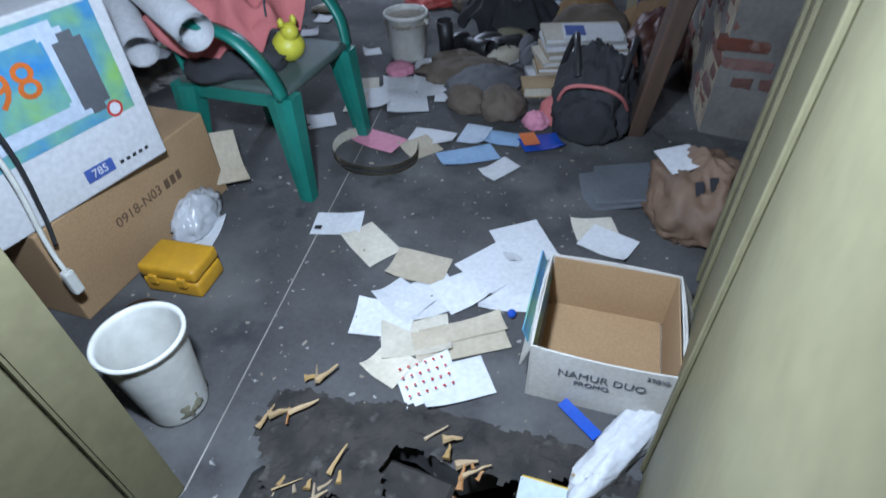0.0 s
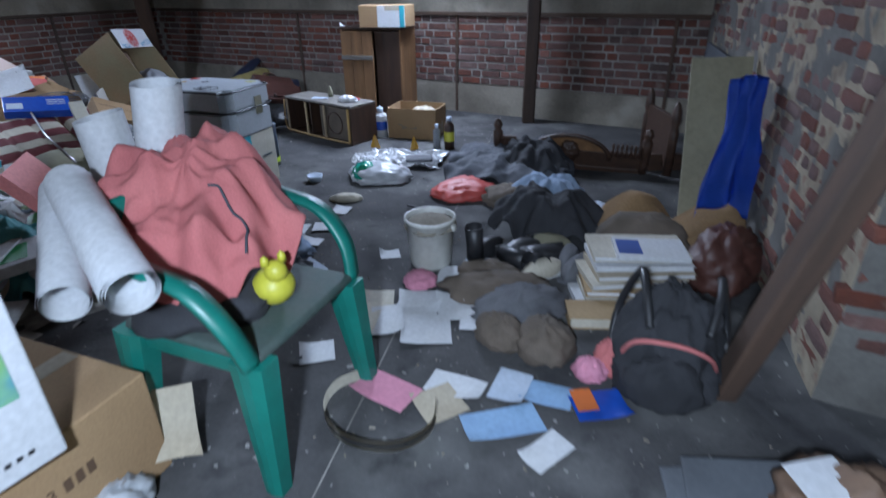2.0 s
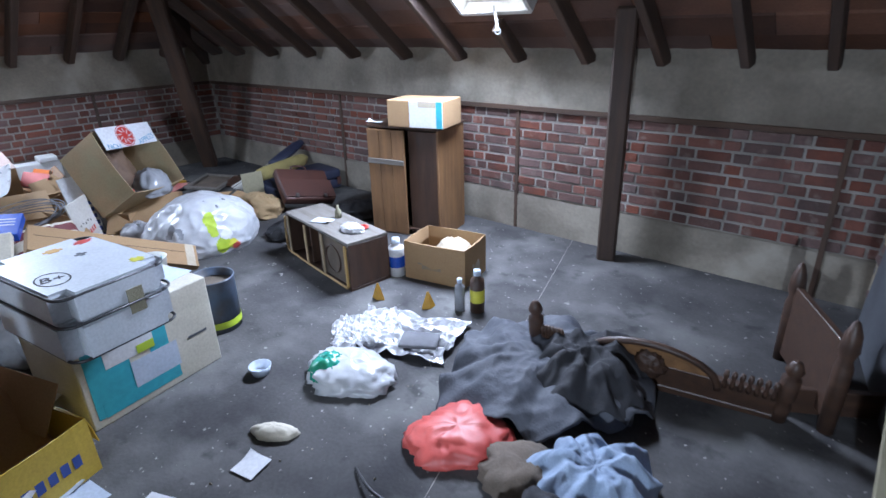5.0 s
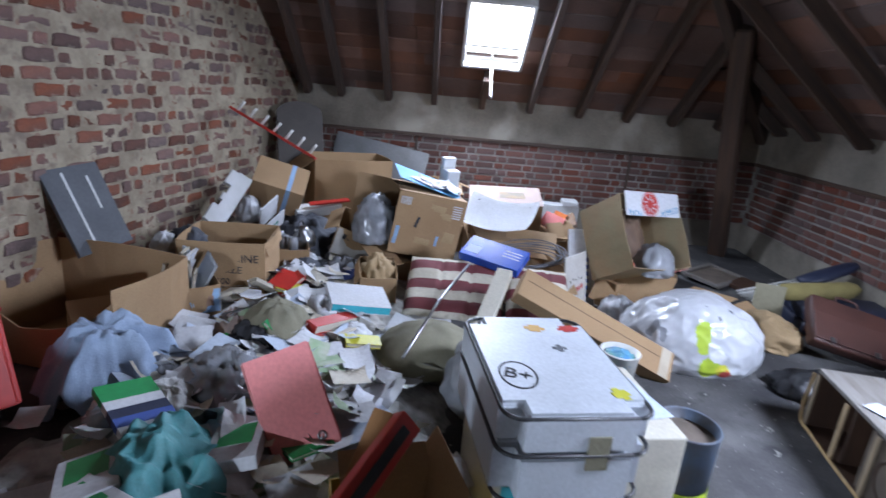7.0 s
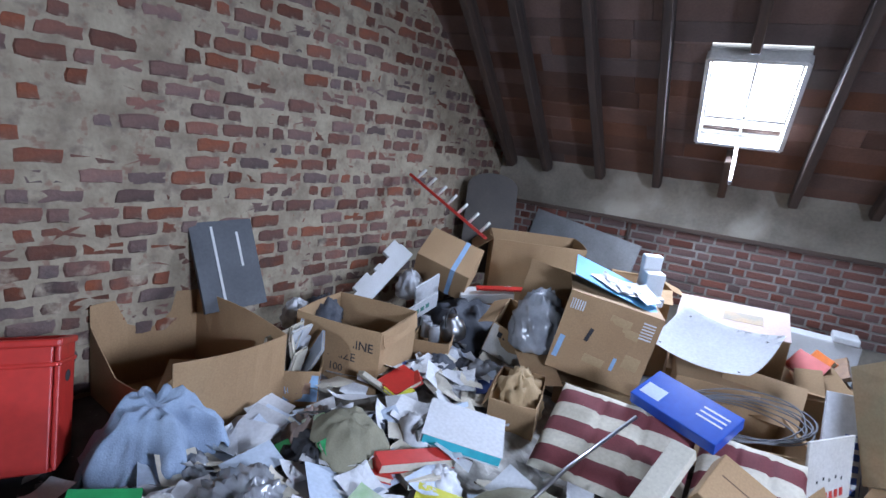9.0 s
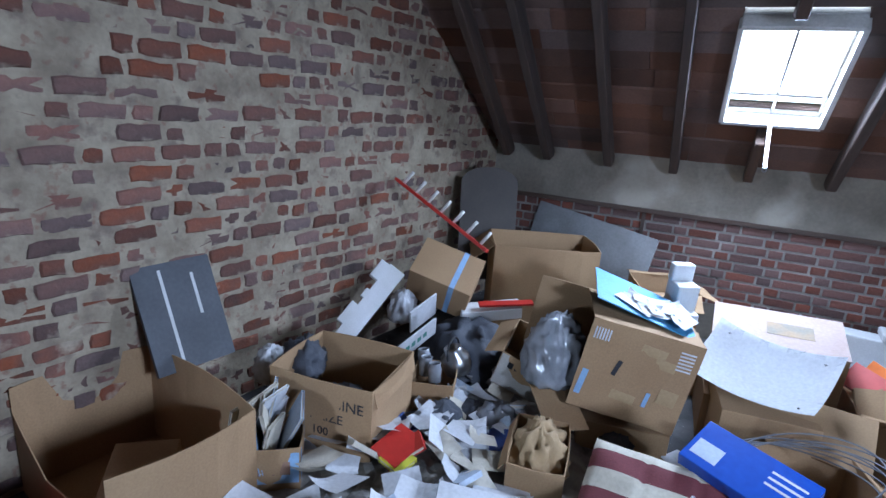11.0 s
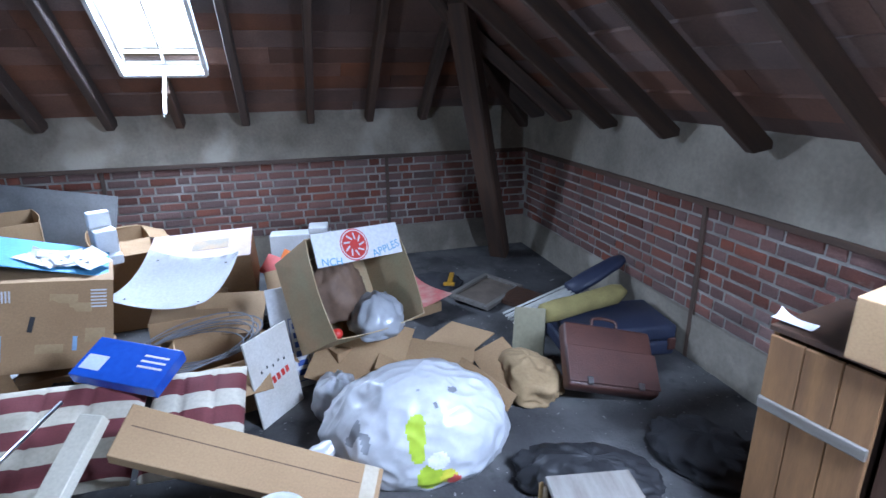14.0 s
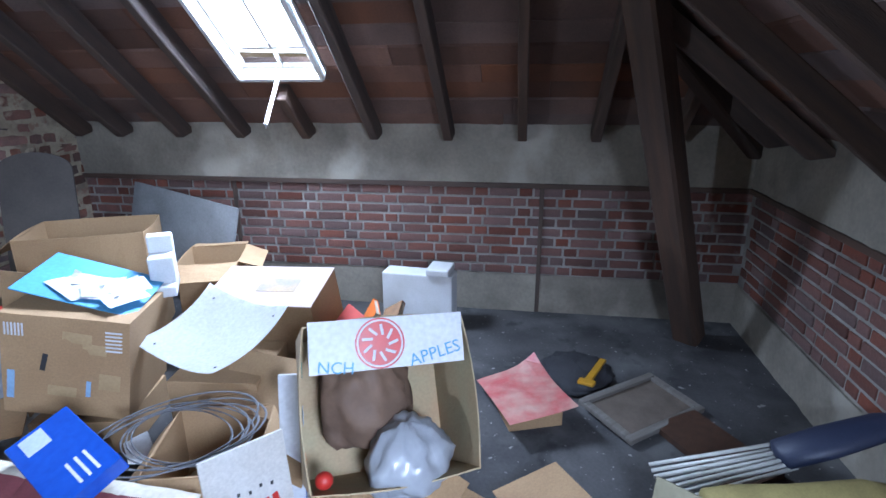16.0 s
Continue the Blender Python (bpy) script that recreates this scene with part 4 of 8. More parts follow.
def draped(name, c, r0, z0, lean, drop, seed, mat, label):
    """A garment thrown down: a sheet with radial folds whose rim falls lower than its middle; lean: rise to -x and +y."""
    bm = bmesh.new()
    na, nr = 150, 34
    rows = []
    for i in range(nr + 1):
        u = i / nr
        row = []
        for k in range(na):
            a = 2 * math.pi * k / na
            rim = r0 * (1 + 0.3 * noise.noise(Vector((math.cos(a) * 1.4, math.sin(a) * 1.4, seed))) + 0.1 * noise.noise(Vector((math.cos(a) * 5, math.sin(a) * 5, seed + 3))))
            x, y = rim * u * math.cos(a), rim * u * math.sin(a)
            wave = math.sin(9 * a + 4 * noise.noise(Vector((x * 4, y * 4, seed))) + 3 * u)
            crease = min(1, (drop / 0.17) ** 2) * (fold((x, y, 0.2), 5.0, seed) * 0.06 + fold((x, y, 0.5), 12, seed + 2) * 0.03) + fold((x, y, 0.9), 26, seed + 4) * 0.006
            z = z0 + lean * (y - x) - drop * max(0.0, u - 0.35) ** 1.5 / 0.52 + (0.012 + 0.028 * u) * wave * u + crease
            row.append(bm.verts.new((x, y, max(z, -0.02 + 0.012 * wave))))
        rows.append(row)
    for ra, rb in zip(rows, rows[1:]):
        for k in range(na):
            bm.faces.new((ra[k], rb[k], rb[(k + 1) % na], ra[(k + 1) % na]))
    bmesh.ops.remove_doubles(bm, verts=bm.verts, dist=0.0005)
    bmesh.ops.solidify(bm, geom=bm.faces[:], thickness=0.006)
    bmesh.ops.recalc_face_normals(bm, faces=bm.faces)
    return tagged(part(name, bm, mat, m=Matrix.Translation(c), smooth=True), label, "garment")


pullover = draped("red_garment", (-1.43, 1.52, 0.47), 0.28, 0.29, 0.3, 0.17, 12, REDCLOTH, "faded red pullover thrown over the chair seat and back")
cord = sorted((v.co for v in pullover.data.vertices if 0.1 < v.co.to_2d().length < 0.27 and abs(math.atan2(v.co.y, v.co.x) + 0.55 - 0.5 * math.sin(9 * v.co.to_2d().length)) < 0.04), key=lambda c: c.to_2d().length)
bm = bmesh.new()
tube(bm, curve_pts([c + Vector((0, 0, 0.012)) for c in cord[::max(1, len(cord) // 7)]], 5), 0.004, 6)
part("cord", bm, NAVYCLOTH, pullover, "dark blue draw cord", smooth=True)
ball = empty("toy_ball", pose(-1.14, 1.5, 0.434, 0, 0, -20), "lemon yellow plastic toy animal with ridges on the chair", "toy")
bm = bmesh.new()
bmesh.ops.create_uvsphere(bm, u_segments=36, v_segments=20, radius=0.058)
for v in bm.verts:
    v.co *= 1 + 0.03 * math.cos(70 * v.co.z)
    v.co.z += 0.058
part("body", bm, LEMON, ball, smooth=True)
bm = bmesh.new()
bmesh.ops.create_uvsphere(bm, u_segments=20, v_segments=12, radius=0.032, matrix=Matrix.Translation((0.03, 0, 0.115)))
part("head", bm, LEMON, ball, smooth=True)
for y in (-0.025, 0.025):
    bm = bmesh.new()
    lathe(bm, [(0.0, 0.0), (0.013, 0.0), (0.011, 0.02), (0.0, 0.03)], 12, pose(0.025, y, 0.138))
    part("ear", bm, LEMON, ball, smooth=True)


def paper_roll(m, r, n, turns, label):
    """A rolled sheet: a spiral wall."""
    bm = bmesh.new()
    k = 26 * turns
    lo, hi = [], []
    for i in range(k + 1):
        a = 2 * math.pi * i / 26
        q = r * (1 - 0.09 * i / 26)
        lo.append(bm.verts.new((q * math.cos(a), q * math.sin(a), 0))), hi.append(bm.verts.new((q * math.cos(a), q * math.sin(a), n + 0.01 * math.sin(a))))
    for i in range(k):
        bm.faces.new((lo[i], lo[i + 1], hi[i + 1], hi[i]))
    return tagged(part("paper_roll", bm, PAPER, m=m, smooth=True), label, "paper roll", "rolled papers on the chair")


def along(a, b):
    return Matrix.Translation(a) @ (Vector(b) - Vector(a)).to_track_quat("Z", "Y").to_matrix().to_4x4()


paper_roll(pose(-1.63, 1.58, 0.74, -6, 6, 0), 0.072, 0.26, 3, "white paper roll standing behind the red garment")
paper_roll(pose(-1.78, 1.53, 0.70, 0, -8, 0), 0.075, 0.2, 3, "short white paper roll standing behind the garment")
paper_roll(along((-1.16, 1.13, 0.66), (-1.68, 1.33, 0.76)), 0.062, 0.56, 3, "long white paper roll lying across the chair arm")
paper_roll(along((-1.4, 1.1, 0.58), (-1.84, 1.38, 0.7)), 0.058, 0.52, 2, "thin white paper roll lying across the chair arm")

# band of webbing on the floor
bm = bmesh.new()
loop = curve_pts([(-1.03, 1.78, 0.03), (-1.1, 1.66, 0.03), (-1.06, 1.54, 0.028), (-0.93, 1.48, 0.026), (-0.78, 1.52, 0.028), (-0.72, 1.63, 0.032), (-0.76, 1.74, 0.04)], 6)
rows = [(bm.verts.new(p + Vector((0, 0, -0.026))), bm.verts.new(p + Vector((0, 0, 0.02)))) for p in loop]
for a, b in zip(rows, rows[1:]):
    bm.faces.new((a[0], b[0], b[1], a[1]))
bmesh.ops.solidify(bm, geom=bm.faces[:], thickness=0.004)
belt = tagged(part("webbing_belt", bm, CREAM, smooth=True), "cream webbing belt with a dark stripe on the floor", "belt")
bm = bmesh.new()
rows = [(bm.verts.new(p + Vector((0, 0, -0.006)) + (p - Vector((-0.91, 1.63, p.z))).normalized() * 0.004), bm.verts.new(p + Vector((0, 0, 0.003)) + (p - Vector((-0.91, 1.63, p.z))).normalized() * 0.004)) for p in loop]
for a, b in zip(rows, rows[1:]):
    bm.faces.new((a[0], b[0], b[1], a[1]))
part("stripe", bm, INK, belt)

# carton at the door leaf
nam = carton("open_carton", pose(0.2, 0.96, 0, 0, 0, 8), 0.35, 0.34, 0.2, "open white and brown carton with printed lettering", (150, 165, None, None), PRINTCARD, 0.3)
plate("inner_floor", Matrix.Translation((0, 0.02, 0.012)), 0.32, 0.3, 0.004, CARD, nam)
plate("inner_wall", pose(0, 0.163, 0.1, 90, 0, 0), 0.33, 0.195, 0.003, CARD, nam)
plate("inner_wall", pose(0.166, 0, 0.1, 90, 0, 90), 0.32, 0.195, 0.003, CARD, nam)
words("NAMUR DUO", pose(0.0, -0.1775, 0.135, 90, 0, 0), 0.034, SLATE, nam)
words("PROMO", pose(-0.02, -0.1775, 0.105, 90, 0, 0), 0.024, SLATE, nam)
words("29818", pose(0.12, -0.1775, 0.18, 90, 0, 0), 0.02, SLATE, nam)
for k in range(9):
    plate("printed_bar", pose(0.1 + 0.005 * k, -0.1775, 0.03, 90, 0, 0), 0.002 + 0.001 * (k % 2), 0.03, 0.0006, INK, nam)
plate("printed_flap", pose(-0.185, 0.02, 0.16, 0, 70, 0), 0.1, 0.3, 0.004, PICTURE, nam)
heap("white_cloth", pose(0.31, 0.72, 0, 0, 0, 66), 0.42, 0.1, 0.055, 31, PAPER, "torn white cloth strip beside the carton", "cloth", 0.5, 7)
plate_o = plate("blue_card", pose(0.2, 0.74, 0.02, 10, 0, -30), 0.12, 0.03, 0.004, BLUE)
tagged(plate_o, "small blue card under the open carton", "card")
bm = bmesh.new()
bmesh.ops.create_icosphere(bm, subdivisions=2, radius=0.014, matrix=Matrix.Translation((0, 0, 0.014)))
tagged(part("blue_button", bm, BLUE, m=pose(-0.07, 1.0, 0.006)), "small blue plastic cap on the papers", "cap")

# hole in the floor with splintered wood, and the box in it
rng = random.Random(11)
SPOTS = ((-0.33, 0.32, 0.05, 0.035, 14), (-0.46, 0.58, 0.015, 0.015, 4), (-0.12, 0.55, 0.05, 0.015, 3), (0.02, 0.5, 0.025, 0.02, 6), (0.26, 0.62, 0.02, 0.02, 3), (-0.45, 0.43, 0.03, 0.02, 4))
for cx, cy, dx, dy, count in SPOTS:
    for k in range(count):
        x, y = rng.gauss(cx, dx), rng.gauss(cy, dy)
        n, w = rng.uniform(0.025, 0.085), rng.uniform(0.006, 0.02)
        bm = bmesh.new()
        rows = []
        for q in range(5):
            u = q / 4
            half = w * (1 - 0.75 * u) * (0.5 + rng.uniform(-0.12, 0.12))
            drift = w * 0.12 * rng.uniform(-1, 1)
            rows.append([bm.verts.new((n * (u - 0.5), drift + a * half, b * half * 0.6)) for a, b in ((-1, -0.5), (1, -0.8), (0.8, 0.9), (-0.7, 1))])
        for a, b in zip(rows, rows[1:]):
            for q in range(4):
                bm.faces.new((a[q], a[(q + 1) % 4], b[(q + 1) % 4], b[q]))
        bm.faces.new(rows[0][::-1]), bm.faces.new(rows[-1])
        low = 0.012 if y > 0.4 else -0.004
        tagged(part("wood_splinter", bm, PALEWOOD if rng.random() < 0.85 else PALEWOOD2, m=pose(x, y, low + rng.uniform(0.004, 0.022), rng.uniform(-20, 20), rng.uniform(-18, 18), rng.uniform(30, 130))),
               "pale split piece of rotten wood", "wood splinter", "splinters round the floor hole")
beam("floor_joist", (-0.62, 0.28, -0.07), (0.5, 0.34, -0.07), 0.12, 0.1, SOOT, "charred floor joist in the broken hole")
beam("floor_joist", (-0.62, 0.42, -0.1), (-0.02, 0.44, -0.08), 0.1, 0.09, SOOT, "charred floor joist in the broken hole")
beam("broken_plank", (-0.05, 0.42, -0.06), (0.36, 0.4, -0.06), 0.09, 0.03, WOOD, "broken brown floor plank at the hole", category="plank", kind="")
heap("rubble", pose(-0.1, 0.3, -0.3), 0.9, 0.5, 0.2, 23, SOOT, "sooty rubble below the broken floor", "rubble", 0.6, 8, kind="stuff")
hol = closed_box("holiday_box", axes(Vector((0.19, 0.5, -0.06)), (1, 0.12, 0), (0, 0.93, 0.3)), 0.14, 0.16, 0.05, YELLOWCARD, "blue and yellow printed box lying in the floor hole")
plate("blue_print", Matrix.Translation((0, 0.025, 0.0505)), 0.138, 0.1, 0.001, PALE, hol)
words("HOLIDAY", Matrix.Translation((0, -0.052, 0.051)), 0.035, INK, hol)

# sack, sleeves and rucksack by the pier
sack = heap("sack", pose(0.36, 1.72, 0, 0, 0, 30), 0.36, 0.42, 0.24, 14, SACKPAPER, "brown printed paper sack slumped on the floor", "sack", 0.5, 4, n=72)
for k in range(4):
    plate("text_bar", pose(-0.07 + 0.045 * k, -0.1, 0.205 - 0.012 * abs(k - 1), 50, 0, 0), 0.03, 0.045, 0.001, INK, sack)
for k, (x, y, z, a) in enumerate(((0.1, 1.76, 0.002, 20), (0.14, 1.79, 0.02, 14))):
    tagged(part("laptop_sleeve", rounded_box(0.3, 0.23, 0.014, 0.006, 2), SLATE, m=pose(x, y, z + 0.02, 4, -10, a)), "dark grey padded sleeve on the floor", "sleeve", "grey sleeves")
tagged(part("paper_sheet", sheet_mesh(0.13, 0.14, 55, 0.02), PAPER, m=pose(0.27, 1.74, 0.2, 0, -6, 35)), "white card with an orange spot on the sack", "paper")
ruck = heap("rucksack", pose(-0.13, 2.22, 0, 0, 0, 10), 0.36, 0.34, 0.36, 21, BLACKCLOTH, "black rucksack slumped against the timber strut", "rucksack", 0.55, 3.6, n=80)
heap("front_pocket", pose(-0.02, -0.13, 0.02, 14, 0, 0), 0.24, 0.12, 0.2, 25, BLACKCLOTH, "", "", 0.4, 5, parent=ruck)
for x in (-0.08, 0.09):
    bm = bmesh.new()
    tube(bm, curve_pts([(x, -0.12, 0.28), (x * 1.3, -0.02, 0.37), (x * 1.5, 0.1, 0.36), (x * 2.1, 0.16, 0.18), (x * 2.3, 0.08, 0.03)]), 0.014)
    part("strap", bm, BLACK, ruck, smooth=True)
bm = bmesh.new()
tube(bm, curve_pts([(-0.16, -0.06, 0.1), (-0.12, -0.15, 0.24), (0.0, -0.18, 0.27), (0.1, -0.15, 0.22), (0.15, -0.05, 0.1)]), 0.008)
part("red_trim", bm, REDCLOTH, ruck, "faded red trim", smooth=True)
heap("red_rag", pose(-0.3, 2.2, 0, 0, 0, 10), 0.14, 0.12, 0.12, 22, REDCLOTH, "small red rag beside the rucksack", "rag", 0.5, 8)
heap("pink_rag", pose(-0.36, 2.13, 0, 0, 0, 10), 0.12, 0.1, 0.07, 24, PINK, "small pink rag beside the rucksack", "rag", 0.5, 8)
# ---- north side ----
# bucket
bk = empty("bucket", pose(-1.27, 2.62, 0), "white plastic bucket full of dried plaster", "bucket")
bm = bmesh.new()
lathe(bm, [(0.0, 0.0), (0.092, 0.0), (0.1, 0.02), (0.118, 0.235), (0.124, 0.236), (0.124, 0.25), (0.118, 0.255), (0.113, 0.25), (0.11, 0.2)], 44)
part("body", bm, WHITEPL, bk, smooth=True)
heap("grey_fill", Matrix.Translation((0, 0, 0.19)), 0.24, 0.24, 0.06, 33, PLASTER, "", "", 0.3, 8, parent=bk)
for s in (-1, 1):
    part("handle_lug", rounded_box(0.02, 0.03, 0.03, 0.004, 1, Matrix.Translation((s * 0.126, 0, 0.215))), WHITEPL, bk)
heap("pink_toy", pose(-1.22, 2.43, 0, 0, 0, 20), 0.16, 0.17, 0.05, 35, PINK, "flat pink cloth toy lying before the bucket", "toy", 0.35, 7)
tagged(part("paper_scrap", sheet_mesh(0.1, 0.08, 60, 0.02), PAPER, m=pose(-1.5, 2.6, 0.002, 0, 0, 40)), "crumpled white paper scrap beside the bucket", "paper")
bm = bmesh.new()
tube(bm, curve_pts([(-1.76, 3.2, 0.01), (-1.62, 3.15, 0.03), (-1.5, 3.16, 0.012), (-1.4, 3.1, 0.02), (-1.52, 3.08, 0.01), (-1.45, 3.14, 0.012)]), 0.006)
tagged(part("wire", bm, BLACK, smooth=True), "short piece of black wire on the floor", "wire")

# printer box with two suitcases on it
pcb = closed_box("printer_box", pose(-3.06, 2.93, 0, 0, 0, 9), 0.46, 0.64, 0.46, CREAMCARD, "cream and teal printed cardboard box under the suitcases", r=0.006)
FX = 0.2305
plate("teal_print", pose(FX, -0.2, 0.22, 90, 0, 90), 0.18, 0.36, 0.001, TEAL, pcb)
plate("teal_stripe", pose(FX, 0.03, 0.3, 90, 0, 90), 0.09, 0.28, 0.001, TEAL, pcb)
plate("white_label", pose(FX + 0.001, -0.1, 0.33, 90, 0, 90), 0.22, 0.16, 0.001, PAPER, pcb)
plate("lime_label", pose(FX + 0.002, -0.03, 0.27, 90, 0, 90), 0.08, 0.04, 0.001, LIME, pcb)
plate("print_label", pose(FX + 0.001, 0.0, 0.16, 90, 0, 90), 0.22, 0.13, 0.001, PALE, pcb)
plate("teal_base", pose(FX + 0.0005, -0.08, 0.07, 90, 0, 90), 0.36, 0.07, 0.001, TEAL, pcb)
plate("label_bar", pose(FX + 0.001, 0.22, 0.2, 90, 0, 90), 0.1, 0.012, 0.001, SLATE, pcb)
plate("blue_sheet", pose(-0.02, 0.24, 0.463, 0, 0, 10), 0.3, 0.14, 0.002, PALE, pcb)


def suitcase(m, sx, sy, sz, label):
    """A soft zipped suitcase lying flat."""
    s = empty("suitcase", m, label, "suitcase", "stacked suitcases")
    for z, h in ((0, sz * 0.56), (sz * 0.57, sz * 0.43)):
        bm = bmesh.new()
        box_into(bm, Matrix.Translation((0, 0, z + h / 2)), sx, sy, h)
        bmesh.ops.bevel(bm, geom=[e for e in bm.edges if abs((e.verts[0].co - e.verts[1].co).z) > h * 0.9], offset=0.06, segments=6, affect="EDGES")
        bmesh.ops.bevel(bm, geom=[e for e in bm.edges if abs((e.verts[0].co - e.verts[1].co).z) < 0.001], offset=0.014, segments=3, affect="EDGES")
        part("shell", bm, SUITCASE, s)
    for z in (sz * 0.565, sz * 0.955, sz * 0.04):
        bm = bmesh.new()
        c, r = 0.06, 0.006
        pts = []
        for cx, cy, a0 in ((sx / 2 - c, sy / 2 - c, 0), (-sx / 2 + c, sy / 2 - c, 90), (-sx / 2 + c, -sy / 2 + c, 180), (sx / 2 - c, -sy / 2 + c, 270)):
            for q in range(5):
                a = radians(a0 + 90 * q / 4)
                pts.append((cx + (c - 0.006 if z != sz * 0.565 else c) * math.cos(a), cy + (c - 0.006 if z != sz * 0.565 else c) * math.sin(a), z))
        tube(bm, pts + [pts[0]], r, 6)
        part("piping", bm, BLACK, s, "black piping", smooth=True)
    return s


sz_top = 0.2708
top = suitcase(pose(-2.83, 2.77, 0.464, 0, 0, 9), 0.6, 0.42, 0.27, "pale grey vinyl suitcase with travel stickers on the box")
for k, (x, y, sx, sy, mat, a) in enumerate(((-0.2, 0.02, 0.07, 0.05, YELLOW, 80), (-0.2, 0.14, 0.08, 0.045, RED, 100), (0.2, 0.14, 0.06, 0.05, LEMON, 20), (-0.06, 0.06, 0.045, 0.045, SLATE, 0))):
    plate("sticker", pose(x, y, sz_top, 0, 0, a), sx, sy, 0.001, mat, top, r=0.015)
bm = bmesh.new()
ring_into(bm, Matrix.Translation((0.1, -0.12, sz_top)) @ Matrix.Diagonal((1.3, 0.95, 0.3, 1)), 0.055, 0.003, 28, 6)
part("oval_sticker", bm, INK, top)
words("B+", pose(0.1, -0.12, sz_top + 0.0005, 0, 0, 70), 0.075, INK, top)
plate("clasp", pose(0.301, 0.05, 0.16, 90, 0, 90), 0.06, 0.1, 0.006, KHAKI, top)
# yellow carton before the suitcases
pin = carton("yellow_carton", pose(-2.68, 2.36, 0, 0, 0, 18), 0.4, 0.36, 0.24, "open yellow printed carton beside the suitcases", (None, None, 165, None), YELLOWCARD, 0.4)
for k in range(6):
    plate("text_bar", pose(0.2035, -0.12 + 0.045 * k, 0.1, 90, 0, 90), 0.03, 0.05, 0.001, INKBLUE, pin)
plate("inner_card", pose(-0.1, 0.0, 0.2, 0, 38, 0), 0.36, 0.3, 0.004, CARD, pin)
plate("inner_card", pose(-0.1, 0.15, 0.26, 60, 0, 0), 0.34, 0.2, 0.004, CARD, pin)
bowl = empty("paper_cup", pose(-2.6, 3.33, 0.0), "small pale blue cup on the floor", "cup")
bm = bmesh.new()
lathe(bm, [(0.0, 0.0), (0.04, 0.0), (0.055, 0.045), (0.051, 0.045), (0.038, 0.006), (0.0, 0.006)], 24)
part("body", bm, PALE, bowl, smooth=True)
tin = empty("paint_tin", pose(-3.2, 3.45, 0), "blue paint tin with a dirty open top", "tin")
bm = bmesh.new()
lathe(bm, [(0.0, 0.0), (0.12, 0.0), (0.122, 0.3), (0.126, 0.305), (0.122, 0.312), (0.116, 0.305), (0.114, 0.26), (0.0, 0.255)], 36)
part("body", bm, TINBLUE, tin, smooth=True)
bm = bmesh.new()
lathe(bm, [(0.1235, 0.03), (0.1235, 0.07)], 36)
part("lime_band", bm, LIME, tin, smooth=True)
bm = bmesh.new()
lathe(bm, [(0.0, 0.258), (0.113, 0.262)], 36)
part("paint_crust", bm, BROWNCLOTH, tin, smooth=True)

# radio cabinet lying on the floor
cab = empty("radio_cabinet", axes(Vector((-3.3, 4.4, 0)), (0.98, -0.17, 0), (0.17, 0.98, 0)), "old wooden radio cabinet with a broken front", "cabinet")
W, D, H = 0.86, 0.3, 0.33
for name, x, y, z, sx, sy, sz in (("top", 0, 0, H - 0.01, W, D, 0.02), ("bottom", 0, 0, 0.01, W, D, 0.02), ("side", -W / 2 + 0.01, 0, H / 2, 0.02, D, H - 0.042),
                                  ("side", W / 2 - 0.01, 0, H / 2, 0.02, D, H - 0.042), ("back", 0, D / 2 - 0.006, H / 2, W - 0.042, 0.01, H - 0.042),
                                  ("divider", -0.12, 0, H / 2, 0.014, D - 0.05, H - 0.042), ("divider", 0.02, 0, H / 2, 0.014, D - 0.05, H - 0.042)):
    bm = rounded_box(sx, sy, sz, 0.003, 1, Matrix.Translation((x, y, z)))
    part(name, bm, DARKWOOD if name != "top" else GREYWOOD, cab)
for x in (-0.4, -0.14, 0.1, 0.4):
    part("front_trim", rounded_box(0.025, 0.012, H - 0.05, 0.003, 1, Matrix.Translation((x, -D / 2 - 0.004, H / 2))), PALEWOOD, cab)
bm = bmesh.new()
tube(bm, curve_pts([(-W / 2, -D / 2 - 0.01, 0.3), (-W / 2 - 0.005, -D / 2 - 0.012, 0.06), (-0.3, -D / 2 - 0.01, 0.03), (0.0, -D / 2 - 0.01, 0.02), (0.4, -D / 2 - 0.01, 0.02)]), 0.008)
part("edge_strip", bm, PALEWOOD, cab, smooth=True)
part("speaker_panel", rounded_box(0.36, 0.008, H - 0.06, 0.002, 1, Matrix.Translation((0.22, -D / 2 + 0.012, H / 2))), BROWNCLOTH, cab)
bm = bmesh.new()
ring_into(bm, pose(0.22, -D / 2 + 0.006, H / 2, 90), 0.09, 0.006, 32, 6)
part("speaker_ring", bm, DARKWOOD, cab, smooth=True)
heap("metal_oddments", pose(-3.05, 4.35, 0.331, 0, 0, 0), 0.18, 0.12, 0.05, 41, FOIL, "small metal oddments on the radio cabinet", "oddments", 0.7, 9)
tagged(part("paper_sheet", sheet_mesh(0.14, 0.1, 62, 0.01), PALE, m=pose(-3.36, 4.36, 0.333, 0, 0, 20)), "pale blue paper on the radio cabinet", "paper")
bm = bmesh.new()
lathe(bm, [(0.0, 0.0), (0.022, 0.0), (0.022, 0.05), (0.009, 0.07), (0.009, 0.09), (0.0, 0.09)], 16)
tagged(part("small_bottle", bm, KHAKI, m=pose(-3.33, 4.47, 0.331), smooth=True), "small brown bottle on the radio cabinet", "bottle")
bm = bmesh.new()
ring_into(bm, Matrix.Translation((0, 0, 0.012)), 0.03, 0.008, 20, 6)
tagged(part("red_ring", bm, RED, m=pose(-3.02, 4.42, 0.331)), "red plastic ring on the radio cabinet", "ring")

